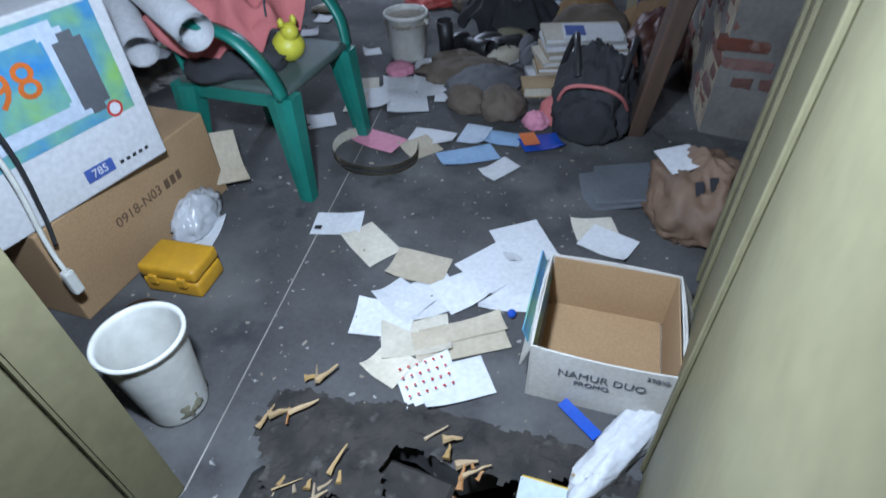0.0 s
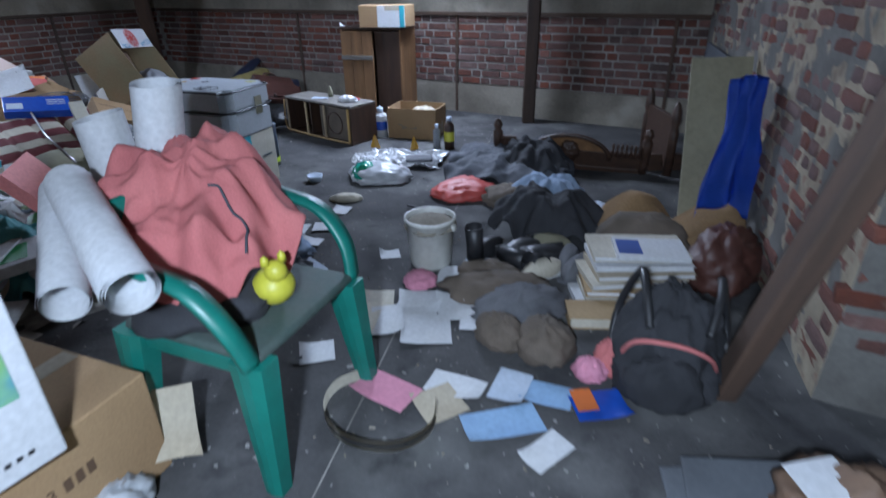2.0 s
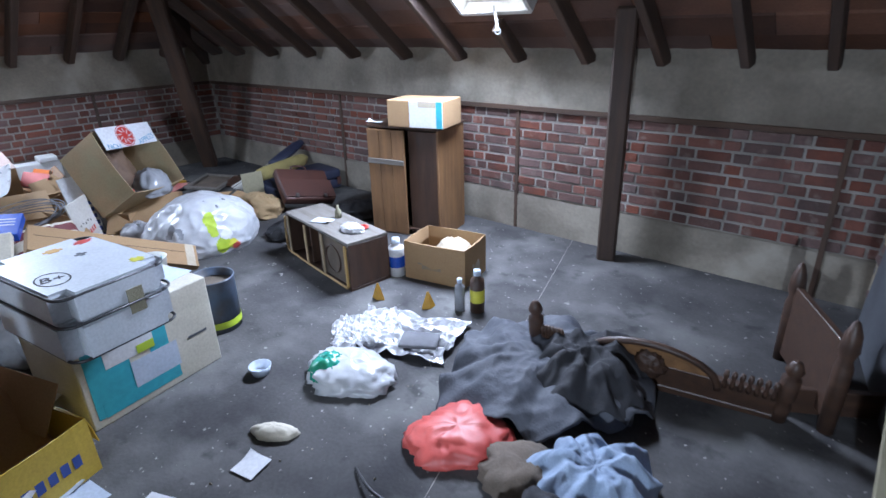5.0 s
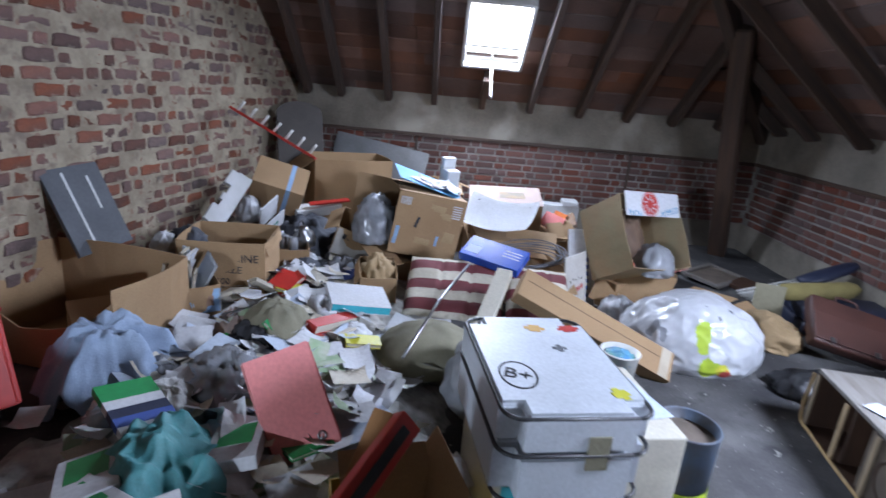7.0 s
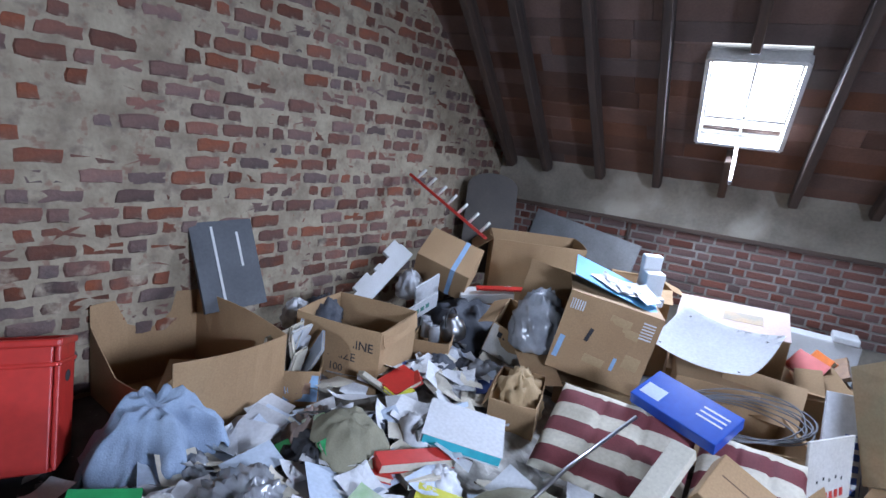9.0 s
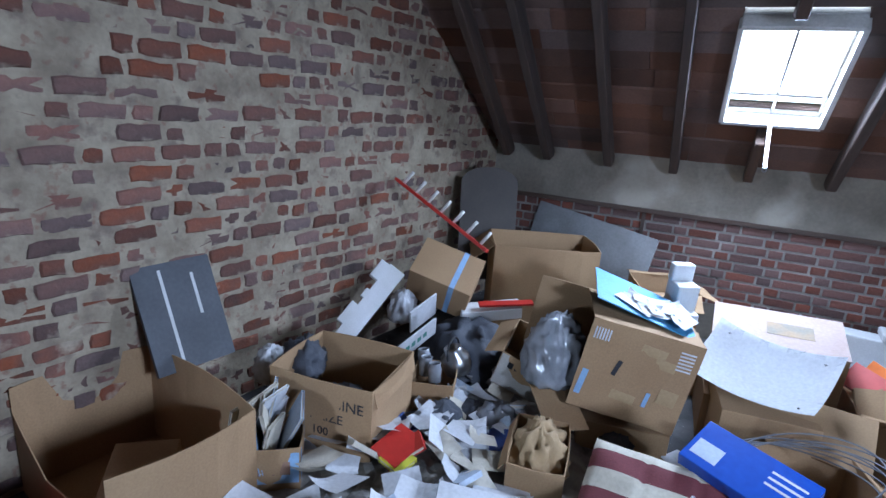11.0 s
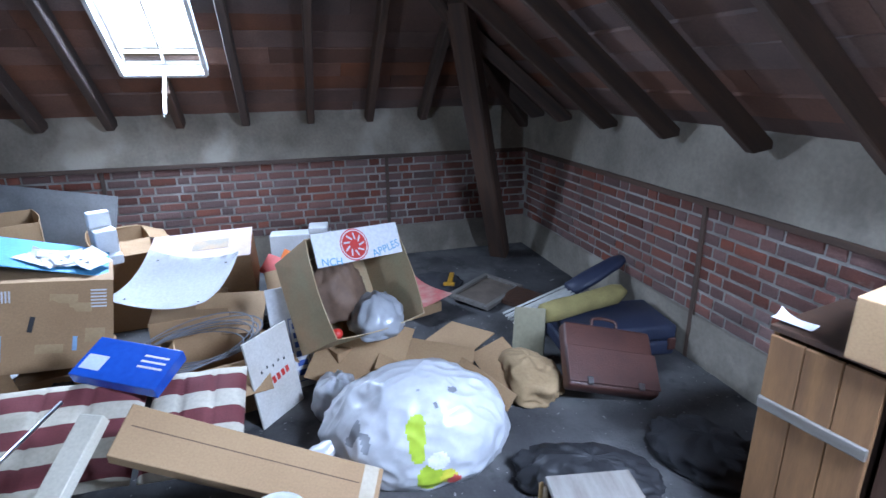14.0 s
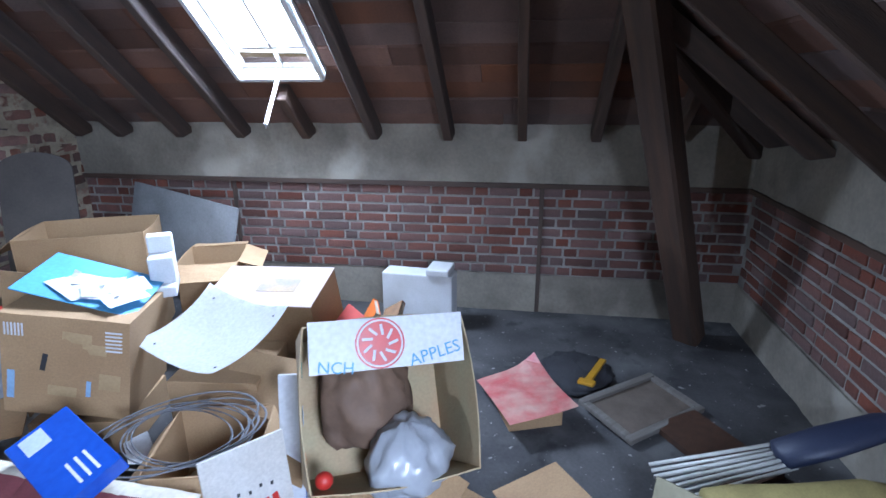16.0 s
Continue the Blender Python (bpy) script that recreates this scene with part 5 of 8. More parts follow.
# low wardrobe, its door ajar, with a carton on top
wd = empty("bedside_cupboard", pose(-3.36, 5.33, 0, 0, 0, 12), "worn brown wooden cupboard with an open door", "cupboard")
W, D, H = 0.62, 0.42, 0.84
for name, x, y, z, sx, sy, sz in (("side", -W / 2 + 0.01, 0, H / 2, 0.02, D, H), ("side", W / 2 - 0.01, 0, H / 2, 0.02, D, H), ("back", 0, D / 2 - 0.006, H / 2, W - 0.042, 0.01, H - 0.01),
                                  ("top", 0, 0, H + 0.011, W + 0.02, D + 0.02, 0.02), ("shelf", 0, 0, 0.05, W - 0.042, D - 0.02, 0.02)):
    part(name, rounded_box(sx, sy, sz, 0.003, 1, Matrix.Translation((x, y, z))), WOOD if name == "side" else DARKWOOD, wd)
for k in range(3):
    part("front_board", rounded_box(0.108, 0.018, H - 0.02, 0.003, 1, Matrix.Translation((-W / 2 + 0.058 + 0.111 * k, -D / 2 - 0.01, H / 2))), WOOD, wd)
part("rail", rounded_box(0.33, 0.016, 0.04, 0.003, 1, Matrix.Translation((-W / 2 + 0.17, -D / 2 - 0.028, H * 0.7))), GREYWOOD, wd)
part("door", rounded_box(0.27, 0.018, H - 0.03, 0.003, 1, pose(0.17, -D / 2 + 0.03, H / 2, 0, 0, -4)), DARKWOOD, wd)
ob = closed_box("carton", pose(-3.2, 5.26, 0.864, 0, 0, 14), 0.46, 0.3, 0.19, CARD, "brown carton with a white printed side on the cupboard", r=0.005)
plate("white_side", pose(0.09, -0.1505, 0.095, 90, 0, 0), 0.27, 0.185, 0.001, PAPER, ob)
plate("teal_stripe", pose(0.195, -0.1515, 0.095, 90, 0, 0), 0.045, 0.185, 0.001, TEAL, ob)
plate("peach_stripe", pose(0.1, -0.1515, 0.165, 90, 0, 0), 0.14, 0.04, 0.001, TAN, ob)
tagged(part("paper_sheet", sheet_mesh(0.12, 0.07, 63, 0.02), PAPER, m=pose(-3.6, 5.12, 0.866, 0, 0, 20)), "white paper lying on the cupboard", "paper")
# carton with rags
cb = carton("open_carton", pose(-2.6, 4.75, 0, 0, 0, 12), 0.44, 0.32, 0.26, "open brown carton with faded print and rags inside", (-170, -170, None, -172), None, 0.25)
plate("faded_print", pose(-0.02, -0.1625, 0.12, 90, 0, 0), 0.2, 0.07, 0.001, GREYCARD, cb, r=0.03)
heap("orange_rag", pose(-2.55, 4.78, 0.006, 0, 0, 0), 0.36, 0.26, 0.24, 44, TAN, "beige and orange rags in the carton", "rag", 0.5, 6)


def bottle(m, r, h, mat, label, band=None):
    b = empty("bottle", m, label, "bottle", "bottles by the carton")
    bm = bmesh.new()
    lathe(bm, [(0.0, 0.0), (r, 0.0), (r, h * 0.72), (r * 0.9, h * 0.78), (r * 0.4, h * 0.84), (r * 0.4, h * 0.9), (0, h * 0.9)], 22)
    part("body", bm, mat, b, smooth=True)
    bm = bmesh.new()
    lathe(bm, [(r * 0.5, h * 0.88), (r * 0.5, h), (0, h)], 18)
    part("cap", bm, PALE, b, smooth=True)
    if band:
        bm = bmesh.new()
        lathe(bm, [(r * 1.02, h * 0.25), (r * 1.02, h * 0.55)], 22)
        part("label", bm, band, b, smooth=True)
    return b


bottle(pose(-2.22, 4.42, 0), 0.03, 0.2, GREYFILM, "slim grey plastic bottle by the carton")
bottle(pose(-2.13, 4.47, 0), 0.042, 0.26, DARKWOOD, "brown spray bottle with a coloured label", LEMON)
bottle(pose(-2.86, 4.55, 0), 0.055, 0.26, PAPER, "white and blue plastic bottle by the cabinet", BLUE)
for x, y, a in ((-2.7, 4.22, 10), (-2.38, 4.32, 70)):
    bm = bmesh.new()
    bmesh.ops.create_cone(bm, cap_ends=True, segments=4, radius1=0.05, radius2=0.008, depth=0.11, matrix=Matrix.Translation((0, 0, 0.055)) @ Matrix.Diagonal((1, 0.5, 1, 1)))
    bmesh.ops.bevel(bm, geom=bm.edges[:], offset=0.004, segments=2, affect="EDGES")
    tagged(part("yellow_clip", bm, YELLOW, m=pose(x, y, 0, 0, 0, a)), "yellow plastic clip standing on the floor", "clip", "yellow clips")


def crumpled_sheet(name, m, sx, sy, h, seed, mat, label, category, n=40):
    """A wide crumpled sheet (foil or film) lying on the floor."""
    bm = bmesh.new()
    g = []
    for i in range(n + 1):
        row = []
        for j in range(n + 1):
            u, v = i / n - 0.5, j / n - 0.5
            e = 1 + 0.25 * noise.noise(Vector((u * 3 + seed, v * 3, 0)))
            z = h * max(0, 0.55 * fold((u, v, 0), 4, seed) + 0.45 * fold((u, v, 0), 11, seed + 3))
            row.append(bm.verts.new((u * sx * e, v * sy * e, z + 0.002)))
        g.append(row)
    for i in range(n):
        for j in range(n):
            bm.faces.new((g[i][j], g[i + 1][j], g[i + 1][j + 1], g[i][j + 1]))
    return tagged(part(name, bm, mat, m=m), label, category)


crumpled_sheet("foil_sheet", pose(-2.28, 4.0, 0, 0, 0, 20), 0.66, 0.42, 0.05, 3, FOIL, "crumpled silver foil sheet on the floor", "foil")
crumpled_sheet("paper_wrap", pose(-2.45, 3.9, 0.004, 0, 0, 50), 0.34, 0.36, 0.05, 7, PAPER, "crumpled white paper wrapping on the floor", "wrapping")
tagged(part("felt_pad", rounded_box(0.2, 0.14, 0.02, 0.009, 2, Matrix.Translation((0, 0, 0.045))), GREYCLOTH, m=pose(-2.12, 3.96, 0.01, 0, 0, 30), smooth=True), "oval grey felt pad on the foil", "pad")
bagp = heap("plastic_bag", pose(-2.22, 3.58, 0, 0, 0, 20), 0.44, 0.34, 0.11, 51, CLEARBAG, "white and green plastic shopping bag on the floor", "bag", 0.45, 6)
heap("green_print", Matrix.Translation((-0.09, -0.03, 0.012)), 0.2, 0.2, 0.115, 52, GREENFILM, "", "", 0.4, 6, parent=bagp)
heap("crushed_carton", pose(-2.17, 3.12, 0, 0, 0, 30), 0.2, 0.09, 0.05, 53, CREAM, "crushed cream drinks carton on the floor", "carton", 0.3, 6)
heap("jeans", pose(-2.1, 2.35, 0, 0, 0, 20), 0.5, 0.26, 0.1, 54, DENIM, "pale blue folded jeans on the floor", "jeans", 0.45, 6)
heap("black_bag", pose(-1.98, 2.2, 0, 0, 0, 10), 0.5, 0.22, 0.1, 55, BLACKCLOTH, "black cloth bag lying on the floor", "bag", 0.45, 6)
draped("grey_jacket", (-1.5, 4.1, 0.03), 0.44, 0.11, 0.0, 0.1, 57, NAVYCLOTH, "dark grey-blue jacket thrown down before the headboard")
draped("black_jacket", (-1.3, 4.18, 0.03), 0.3, 0.15, 0.0, 0.14, 58, BLACKCLOTH, "black jacket heaped before the headboard")
heap("red_bag", pose(-1.55, 3.56, 0, 0, 0, 60), 0.42, 0.36, 0.09, 59, REDBAG, "bright red plastic bag on the floor", "bag", 0.45, 7)
heap("brown_rag", pose(-1.2, 3.55, 0, 0, 0, 10), 0.4, 0.3, 0.11, 60, BROWNCLOTH, "brown striped rag on the floor", "rag", 0.5, 7)
draped("blue_jeans", (-1.0, 3.62, 0.03), 0.24, 0.12, 0.0, 0.12, 61, DENIM, "grey-blue jeans heaped on the floor")
draped("black_coat", (-0.9, 3.25, 0.03), 0.3, 0.16, 0.0, 0.14, 62, BLACKCLOTH, "black coat heaped on the floor")
heap("pale_rag", pose(-0.66, 3.5, 0, 0, 0, 0), 0.18, 0.28, 0.1, 63, PALE, "pale grey rag with a red spot", "rag", 0.5, 7)
for k, (x, y, a) in enumerate(((-1.07, 2.78, 80), (-0.95, 2.84, 60), (-0.84, 2.86, 40))):
    b = empty("boot", pose(x, y, 0.045 if k else 0, 80 if k else 0, 0, a), "black leather boot with a pale sole edge", "boot", "boots on the floor")
    heap("foot", Matrix.Translation((0.05, 0, 0)), 0.26, 0.09, 0.09, 70 + k, BLACK, "", "", 0.12, 4, parent=b)
    bm = bmesh.new()
    lathe(bm, [(0.0, 0.02), (0.043, 0.02), (0.04, 0.09), (0.046, 0.2), (0.042, 0.2), (0.036, 0.1), (0.0, 0.09)], 20, pose(-0.05, 0, 0, 0, 8 * k - 6, 0))
    part("shaft", bm, BLACK, b, smooth=True)
    part("sole", rounded_box(0.25, 0.085, 0.016, 0.007, 2, Matrix.Translation((0.04, 0, 0.008))), PALE if k == 0 else BLACK, b)
for k, (x, y, a, mat) in enumerate(((-0.74, 2.72, 60, CREAM), (-0.66, 2.9, 100, GREYCLOTH), (-0.6, 2.82, 80, GREYCLOTH), (-0.8, 3.0, 20, KHAKI))):
    b = empty("shoe", pose(x, y, 0, 0, 0, a), ("off-white" if k == 0 else "dirty grey") + " canvas trainer lying among the clothes", "shoe", "trainers")
    heap("upper", Matrix.Translation((0, 0, 0.012)), 0.25, 0.1, 0.085, 80 + k, mat, "", "", 0.15, 4, parent=b)
    part("sole", rounded_box(0.24, 0.085, 0.02, 0.009, 2, Matrix.Translation((0, 0, 0.01))), STYRO if k == 0 else GREYCLOTH, b)
for k, (x, y, sx, sy, sz, a, mat) in enumerate(((-0.86, 2.5, 0.5, 0.26, 0.09, 20, BROWNCLOTH), (-0.72, 2.4, 0.4, 0.3, 0.1, 60, GREYCLOTH), (-0.95, 2.62, 0.3, 0.16, 0.08, 10, BROWNCLOTH),
                                               (-0.55, 2.2, 0.22, 0.24, 0.12, 60, BROWNCLOTH), (-0.72, 2.18, 0.16, 0.22, 0.11, 80, BROWNCLOTH))):
    heap("old_clothes", pose(x, y, 0, 0, 0, a), sx, sy, sz, 90 + k, mat, "dirty " + ("grey" if mat is GREYCLOTH else "brown") + " clothes heaped on the floor", "clothes", 0.5, 6)

# papers and folders in a stack
for k in range(7):
    x, y, a = -0.36 + 0.012 * (k % 3), 2.9 - 0.035 * k, 24 + 3 * (k % 4)
    book(pose(x, y, 0.0245 * (6 - k), 0, 0, a), 0.42, 0.24, 0.024, (CREAM, PAPER, TAN, CREAM, PAPERBAG)[k % 5],
         ("yellowed", "white", "beige", "stained", "brown")[k % 5] + " paper folder in a leaning stack", "folder", PAPER)
book(pose(-0.35, 2.52, 0.0, 0, 0, 24), 0.4, 0.14, 0.05, PAPERBAG, "thick brown wrapped paper bundle on the floor", "paper_bundle", CREAM)
top_folder = book(pose(-0.3, 2.86, 0.172, 0, 0, 20), 0.3, 0.2, 0.02, PAPER, "blue and white folder on the paper stack", "folder", PAPER)
plate("blue_print", Matrix.Translation((-0.09, 0, 0.0205)), 0.1, 0.14, 0.001, INKBLUE, top_folder)


def wicker_mat(name, m, sx, sy, sag, seed, label):
    """A ribbed woven mat, slumped: its strands are ridges."""
    bm = bmesh.new()
    nx, ny = 100, 26
    g = []
    for i in range(nx + 1):
        row = []
        for j in range(ny + 1):
            u, v = i / nx - 0.5, j / ny - 0.5
            z = sag * (math.cos(math.pi * u) ** 0.8 * math.cos(math.pi * v * 0.9) ** 0.6 if abs(u) < 0.5 and abs(v) < 0.5 else 0)
            z += 0.005 * math.sin(i * math.pi / 2) * (1 if j % 2 else -1) + 0.02 * noise.noise(Vector((u * 4, v * 4, seed)))
            row.append(bm.verts.new((u * sx, v * sy, max(0.002, z))))
        g.append(row)
    for i in range(nx):
        for j in range(ny):
            bm.faces.new((g[i][j], g[i + 1][j], g[i + 1][j + 1], g[i][j + 1]))
    return tagged(part(name, bm, WICKER, m=m), label, "wicker")


wicker_mat("wicker_hamper", pose(-0.46, 3.42, 0, 0, 0, 18), 0.46, 0.34, 0.24, 2, "tan woven wicker hamper lying slumped")
wicker_mat("wicker_hamper", pose(-0.06, 3.55, 0, 0, 0, 14), 0.42, 0.34, 0.2, 5, "flattened tan woven wicker hamper by the wall")
heap("brown_cushion", pose(-0.38, 3.22, 0, 0, 0, 10), 0.44, 0.26, 0.22, 101, BROWNCLOTH, "dusty brown cushion on the hamper", "cushion", 0.25, 4)
heap("leather_coat", pose(-0.0, 3.1, 0, 0, 0, 80), 0.5, 0.3, 0.24, 102, MAROON, "dark red-brown leather coat on the floor", "coat", 0.5, 6)
# board leaning on the east wall with a blue jacket
lb = plate("leaning_board", axes(Vector((-0.16, 3.85, 0.43)), (0.98, 0.2, 0.05), (-0.15, 0.25, 0.93)), 0.3, 0.9, 0.03, KHAKIBOARD)
tagged(lb, "olive painted board leaning beside the wall", "board")
bm = bmesh.new()
nx, ny = 40, 30
jm = []
for i in range(nx + 1):
    row = []
    for j in range(ny + 1):
        u, v = i / nx, j / ny
        width = 0.2 + 0.14 * v - 0.05 * math.sin(6 * v)
        hem = 0.05 * math.sin(9 * u + 1) + 0.05 * noise.noise(Vector((u * 4, 0, 7)))
        depth = 0.03 + (0.012 + 0.04 * v) * math.sin(15 * u + 3 * v + 2 * noise.noise(Vector((u * 3, v * 3, 2)))) + 0.03 * math.sin(math.pi * u) + 0.012 * fold((u, v, 0), 5, 8)
        row.append(bm.verts.new(((u - 0.5) * width + 0.03 * v, 0.33 - (0.64 + hem) * v + 0.05 * (0.5 - abs(u - 0.5)), depth)))
    jm.append(row)
for i in range(nx):
    for j in range(ny):
        bm.faces.new((jm[i][j], jm[i + 1][j], jm[i + 1][j + 1], jm[i][j + 1]))
bmesh.ops.solidify(bm, geom=bm.faces[:], thickness=0.006)
jk = tagged(part("blue_jacket", bm, BLUECLOTH, m=axes(Vector((-0.08, 3.52, 0.5)), (0.75, 0.6, 0), (0, 0, 1)), smooth=True), "bright blue jacket hanging on the wall board", "jacket")
tagged(plate("grey_board", axes(Vector((-0.3, 5.0, 0.4)), (-0.2, 0.97, 0), (0.05, 0, 1)), 0.9, 0.8, 0.02, SLATE), "grey panel leaning against the end wall", "panel")

# bed headboard lying on its side, and the footboard behind
hb = empty("headboard", axes(Vector((-1.1, 4.38, 0.0)), (0.95, 0.2, -0.02), (0.05, -0.25, 0.97)), "dark carved wooden headboard leaning back on the floor", "headboard")
part("panel", rounded_box(1.0, 0.13, 0.03, 0.004, 1, Matrix.Translation((0, 0.1, 0))), DARKWOOD, hb)
bm = bmesh.new()
arch = [(0.28 * math.cos(a), 0.1 + 0.17 * math.sin(a)) for a in (math.pi * i / 20 for i in range(21))]
prism(bm, [(-0.28, 0.06)] + [(x, y) for x, y in arch[::-1]] + [(0.28, 0.06)], -0.012, 0.012)
part("arch", bm, WOOD, hb)
bm = bmesh.new()
tube(bm, [(x, y + 0.005, 0.01) for x, y in arch], 0.016)
part("moulding", bm, DARKWOOD, hb, smooth=True)
heap("carved_crest", pose(0, 0.16, 0.012), 0.14, 0.16, 0.04, 110, DARKWOOD, "", "", 0.7, 7, parent=hb)
for k in range(14):
    x = -0.48 + 0.015 * k if k < 7 else 0.3 + 0.03 * (k - 7)
    bm = bmesh.new()
    lathe(bm, [(0.0, 0.0), (0.009, 0.0), (0.012, 0.03), (0.006, 0.05), (0.012, 0.075), (0.008, 0.1), (0, 0.1)], 10, pose(x, 0.14, 0.02, -90))
    part("spindle", bm, DARKWOOD, hb, smooth=True)
part("foot_rail", rounded_box(1.0, 0.05, 0.04, 0.006, 1, Matrix.Translation((0, 0.02, 0.0))), DARKWOOD, hb)
for s in (-1, 1):
    bm = bmesh.new()
    lathe(bm, [(0.0, 0.0), (0.03, 0.0), (0.034, 0.1), (0.024, 0.13), (0.036, 0.16), (0.036, 0.26), (0.02, 0.28), (0.034, 0.31), (0.02, 0.35), (0, 0.36)], 18, pose(s * 0.52, 0, 0, -90))
    part("bedpost", bm, DARKWOOD, hb, smooth=True)
fb = empty("footboard", axes(Vector((-0.55, 4.75, 0)), (0.45, -0.85, 0), (0, 0, 1)), "dark wooden bed footboard standing by the wall", "footboard")
part("panel", rounded_box(0.5, 0.36, 0.03, 0.004, 1, Matrix.Translation((0, 0.22, 0))), DARKWOOD, fb)
for s in (-1, 1):
    bm = bmesh.new()
    lathe(bm, [(0.0, 0.0), (0.03, 0.0), (0.034, 0.3), (0.024, 0.34), (0.036, 0.38), (0.03, 0.45), (0.012, 0.5), (0, 0.51)], 18, pose(s * 0.26, 0, 0, -90))
    part("bedpost", bm, DARKWOOD, fb, smooth=True)
beam("side_rail", (-0.6, 4.55, 0.06), (-0.25, 4.75, 0.06), 0.03, 0.12, DARKWOOD, "dark wooden bed rail lying on the floor", category="rail", kind="")
# debris
rng = random.Random(21)
bm = bmesh.new()
for k in range(340):
    x, y = rng.uniform(-2.2, 0.3), 0.5 + 3.6 * rng.random() ** 1.6
    s = rng.uniform(0.002, 0.007)
    box_into(bm, pose(x, y, s * 0.3, rng.uniform(0, 90), rng.uniform(0, 90), rng.uniform(0, 180)), s * rng.uniform(1, 3), s, s * 0.6)
tagged(part("floor_crumbs", bm, PLASTER), "pale crumbs and chips scattered on the concrete floor", "debris", kind="stuff")
# ---- the junk heap by the west wall ----
sl = plate("slate_panel", axes(Vector((-4.37, 0.39, 0.63)), (-0.95, 0.25, 0.04), (-0.06, -0.42, 0.9)), 0.36, 0.5, 0.025, SLATE)
tagged(sl, "grey slate panel with white paint runs leaning on brick", "panel")
for x, n in ((-0.06, 0.44), (0.08, 0.2)):
    plate("paint_run", Matrix.Translation((x, 0.0 if n > 0.3 else 0.08, 0.0135)), 0.014, n, 0.001, STYRO, sl)
big = carton("large_open_carton", axes(Vector((-3.93, 0.63, 0.01)), (0.17, 0.98, 0), (-0.98, 0.17, 0)), 0.8, 0.54, 0.47, "large open brown carton with one torn side", (None, None, None, None), None, 0.3, 0.02, skip=(3,))
bm = bmesh.new()
prism(bm, [(-0.39, 0.0), (0.39, 0.0), (0.39, 0.4), (0.24, 0.27), (0.05, 0.22), (-0.12, 0.2), (-0.3, 0.3), (-0.39, 0.36)], -0.0025, 0.0025)
part("torn_wall", bm, CARD, big, m=pose(0, -0.268, 0, 90, 0, 0))
closed_box("small_carton", pose(-3.9, 0.7, 0.03, 0, 12, 40), 0.32, 0.24, 0.2, CARD, "small brown carton inside the large carton")
draped("blue_shirt", (-3.52, 0.98, 0.03), 0.27, 0.26, 0.1, 0.22, 201, DENIM, "pale blue shirt hanging over the carton edge")
spa = carton("blue_banded_carton", axes(Vector((-4.26, 1.03, 0.0)), (0.8, 0.6, 0), (-0.6, 0.8, 0)), 0.24, 0.24, 0.29, "brown carton with a blue printed band", (None,) * 4, None)
for side, turn in ((0.123, 90), (0.123, 180)):
    fm = pose(0, 0, 0.2, 0, 0, turn - 90)
    plate("blue_band", fm @ pose(side, 0, 0, 90, 0, 90), 0.23, 0.14, 0.001, BLUEP, spa)
    for k in range(3):
        plate("print_mark", fm @ pose(side + 0.001, -0.06 + 0.06 * k, 0, 90, 0, 90), 0.04, 0.06, 0.001, ORANGEINK, spa)
rng = random.Random(5)
for k in range(9):
    book(pose(-4.27 + rng.uniform(-0.09, 0.09), 1.0 + rng.uniform(-0.08, 0.06), 0.24 + rng.uniform(0, 0.1), 80 + rng.uniform(-22, 22), rng.uniform(-18, 18), 20 + rng.uniform(-25, 25)),
         rng.uniform(0.14, 0.2), rng.uniform(0.2, 0.3), 0.015, rng.choice((PAPER, CREAM, PAPER, BLUEP, PALE)), "worn paper booklet standing in the carton", "booklet")
mach = carton("lettered_carton", axes(Vector((-4.68, 1.09, 0.0)), (0.99, 0.1, 0), (-0.1, 0.99, 0)), 0.44, 0.52, 0.47, "tall open brown carton with black lettering", (None, None, 168, None), None, 0.2, 0.008)
for k, tx in enumerate(("MACHINE", "RAIZE", "100")):
    words(tx, pose(0.2285, 0.07 - 0.03 * k, 0.37 - 0.075 * k, 90, 0, 90), 0.07 - 0.006 * k, INK, mach)
heap("dark_cloth", pose(-4.68, 1.09, 0.007), 0.34, 0.4, 0.3, 203, NAVYCLOTH, "dark cloth inside the lettered carton", "cloth", 0.5, 6)
heap("blue_rag", pose(-4.75, 0.78, 0.3, 0, 0, 30), 0.32, 0.24, 0.16, 204, NAVYCLOTH, "navy and white cloth on the carton edge", "cloth", 0.7, 6)
heap("white_rag", pose(-4.6, 0.7, 0.3, 0, 0, 30), 0.22, 0.16, 0.15, 205, PAPER, "white printed rag on the carton edge", "rag", 0.6, 7)
st = empty("polystyrene_moulding", axes(Vector((-5.27, 0.84, 0.5)), (-0.35, 0.14, 0.36), (0.13, -0.41, 0.29)), "white polystyrene packing piece with stepped cut-outs", "packing")
for x, y, sx, sy in ((0, 0, 0.52, 0.11), (0.19, 0.06, 0.12, 0.1), (-0.12, 0.055, 0.14, 0.08), (0.03, 0.05, 0.06, 0.05)):
    part("block", rounded_box(sx, sy, 0.05, 0.004, 1, Matrix.Translation((x, y, 0.001 * x))), STYRO, st)
for k, (x, y, z, sx, sy, mat, tx) in enumerate(((-5.2, 1.15, 0.34, 0.42, 0.14, PAPER, True), (-5.55, 1.05, 0.4, 0.22, 0.2, PAPER, False))):
    p = plate("printed_board", axes(Vector((x, y, z)), (-0.8, 0.3, 0.35), (-0.2, 0.3, 0.7)), sx, sy, 0.012, mat)
    tagged(p, "white printed board among the cartons", "board")
    if tx:
        for q in range(7):
            plate("text_bar", pose(-0.15 + 0.045 * q, 0, 0.0066), 0.03, 0.04, 0.001, GREENINK, p)
pot = empty("metal_kettle", pose(-5.3, 1.42, 0.22, 15, 8, 0), "dented aluminium kettle lying among papers", "kettle")
bm = bmesh.new()
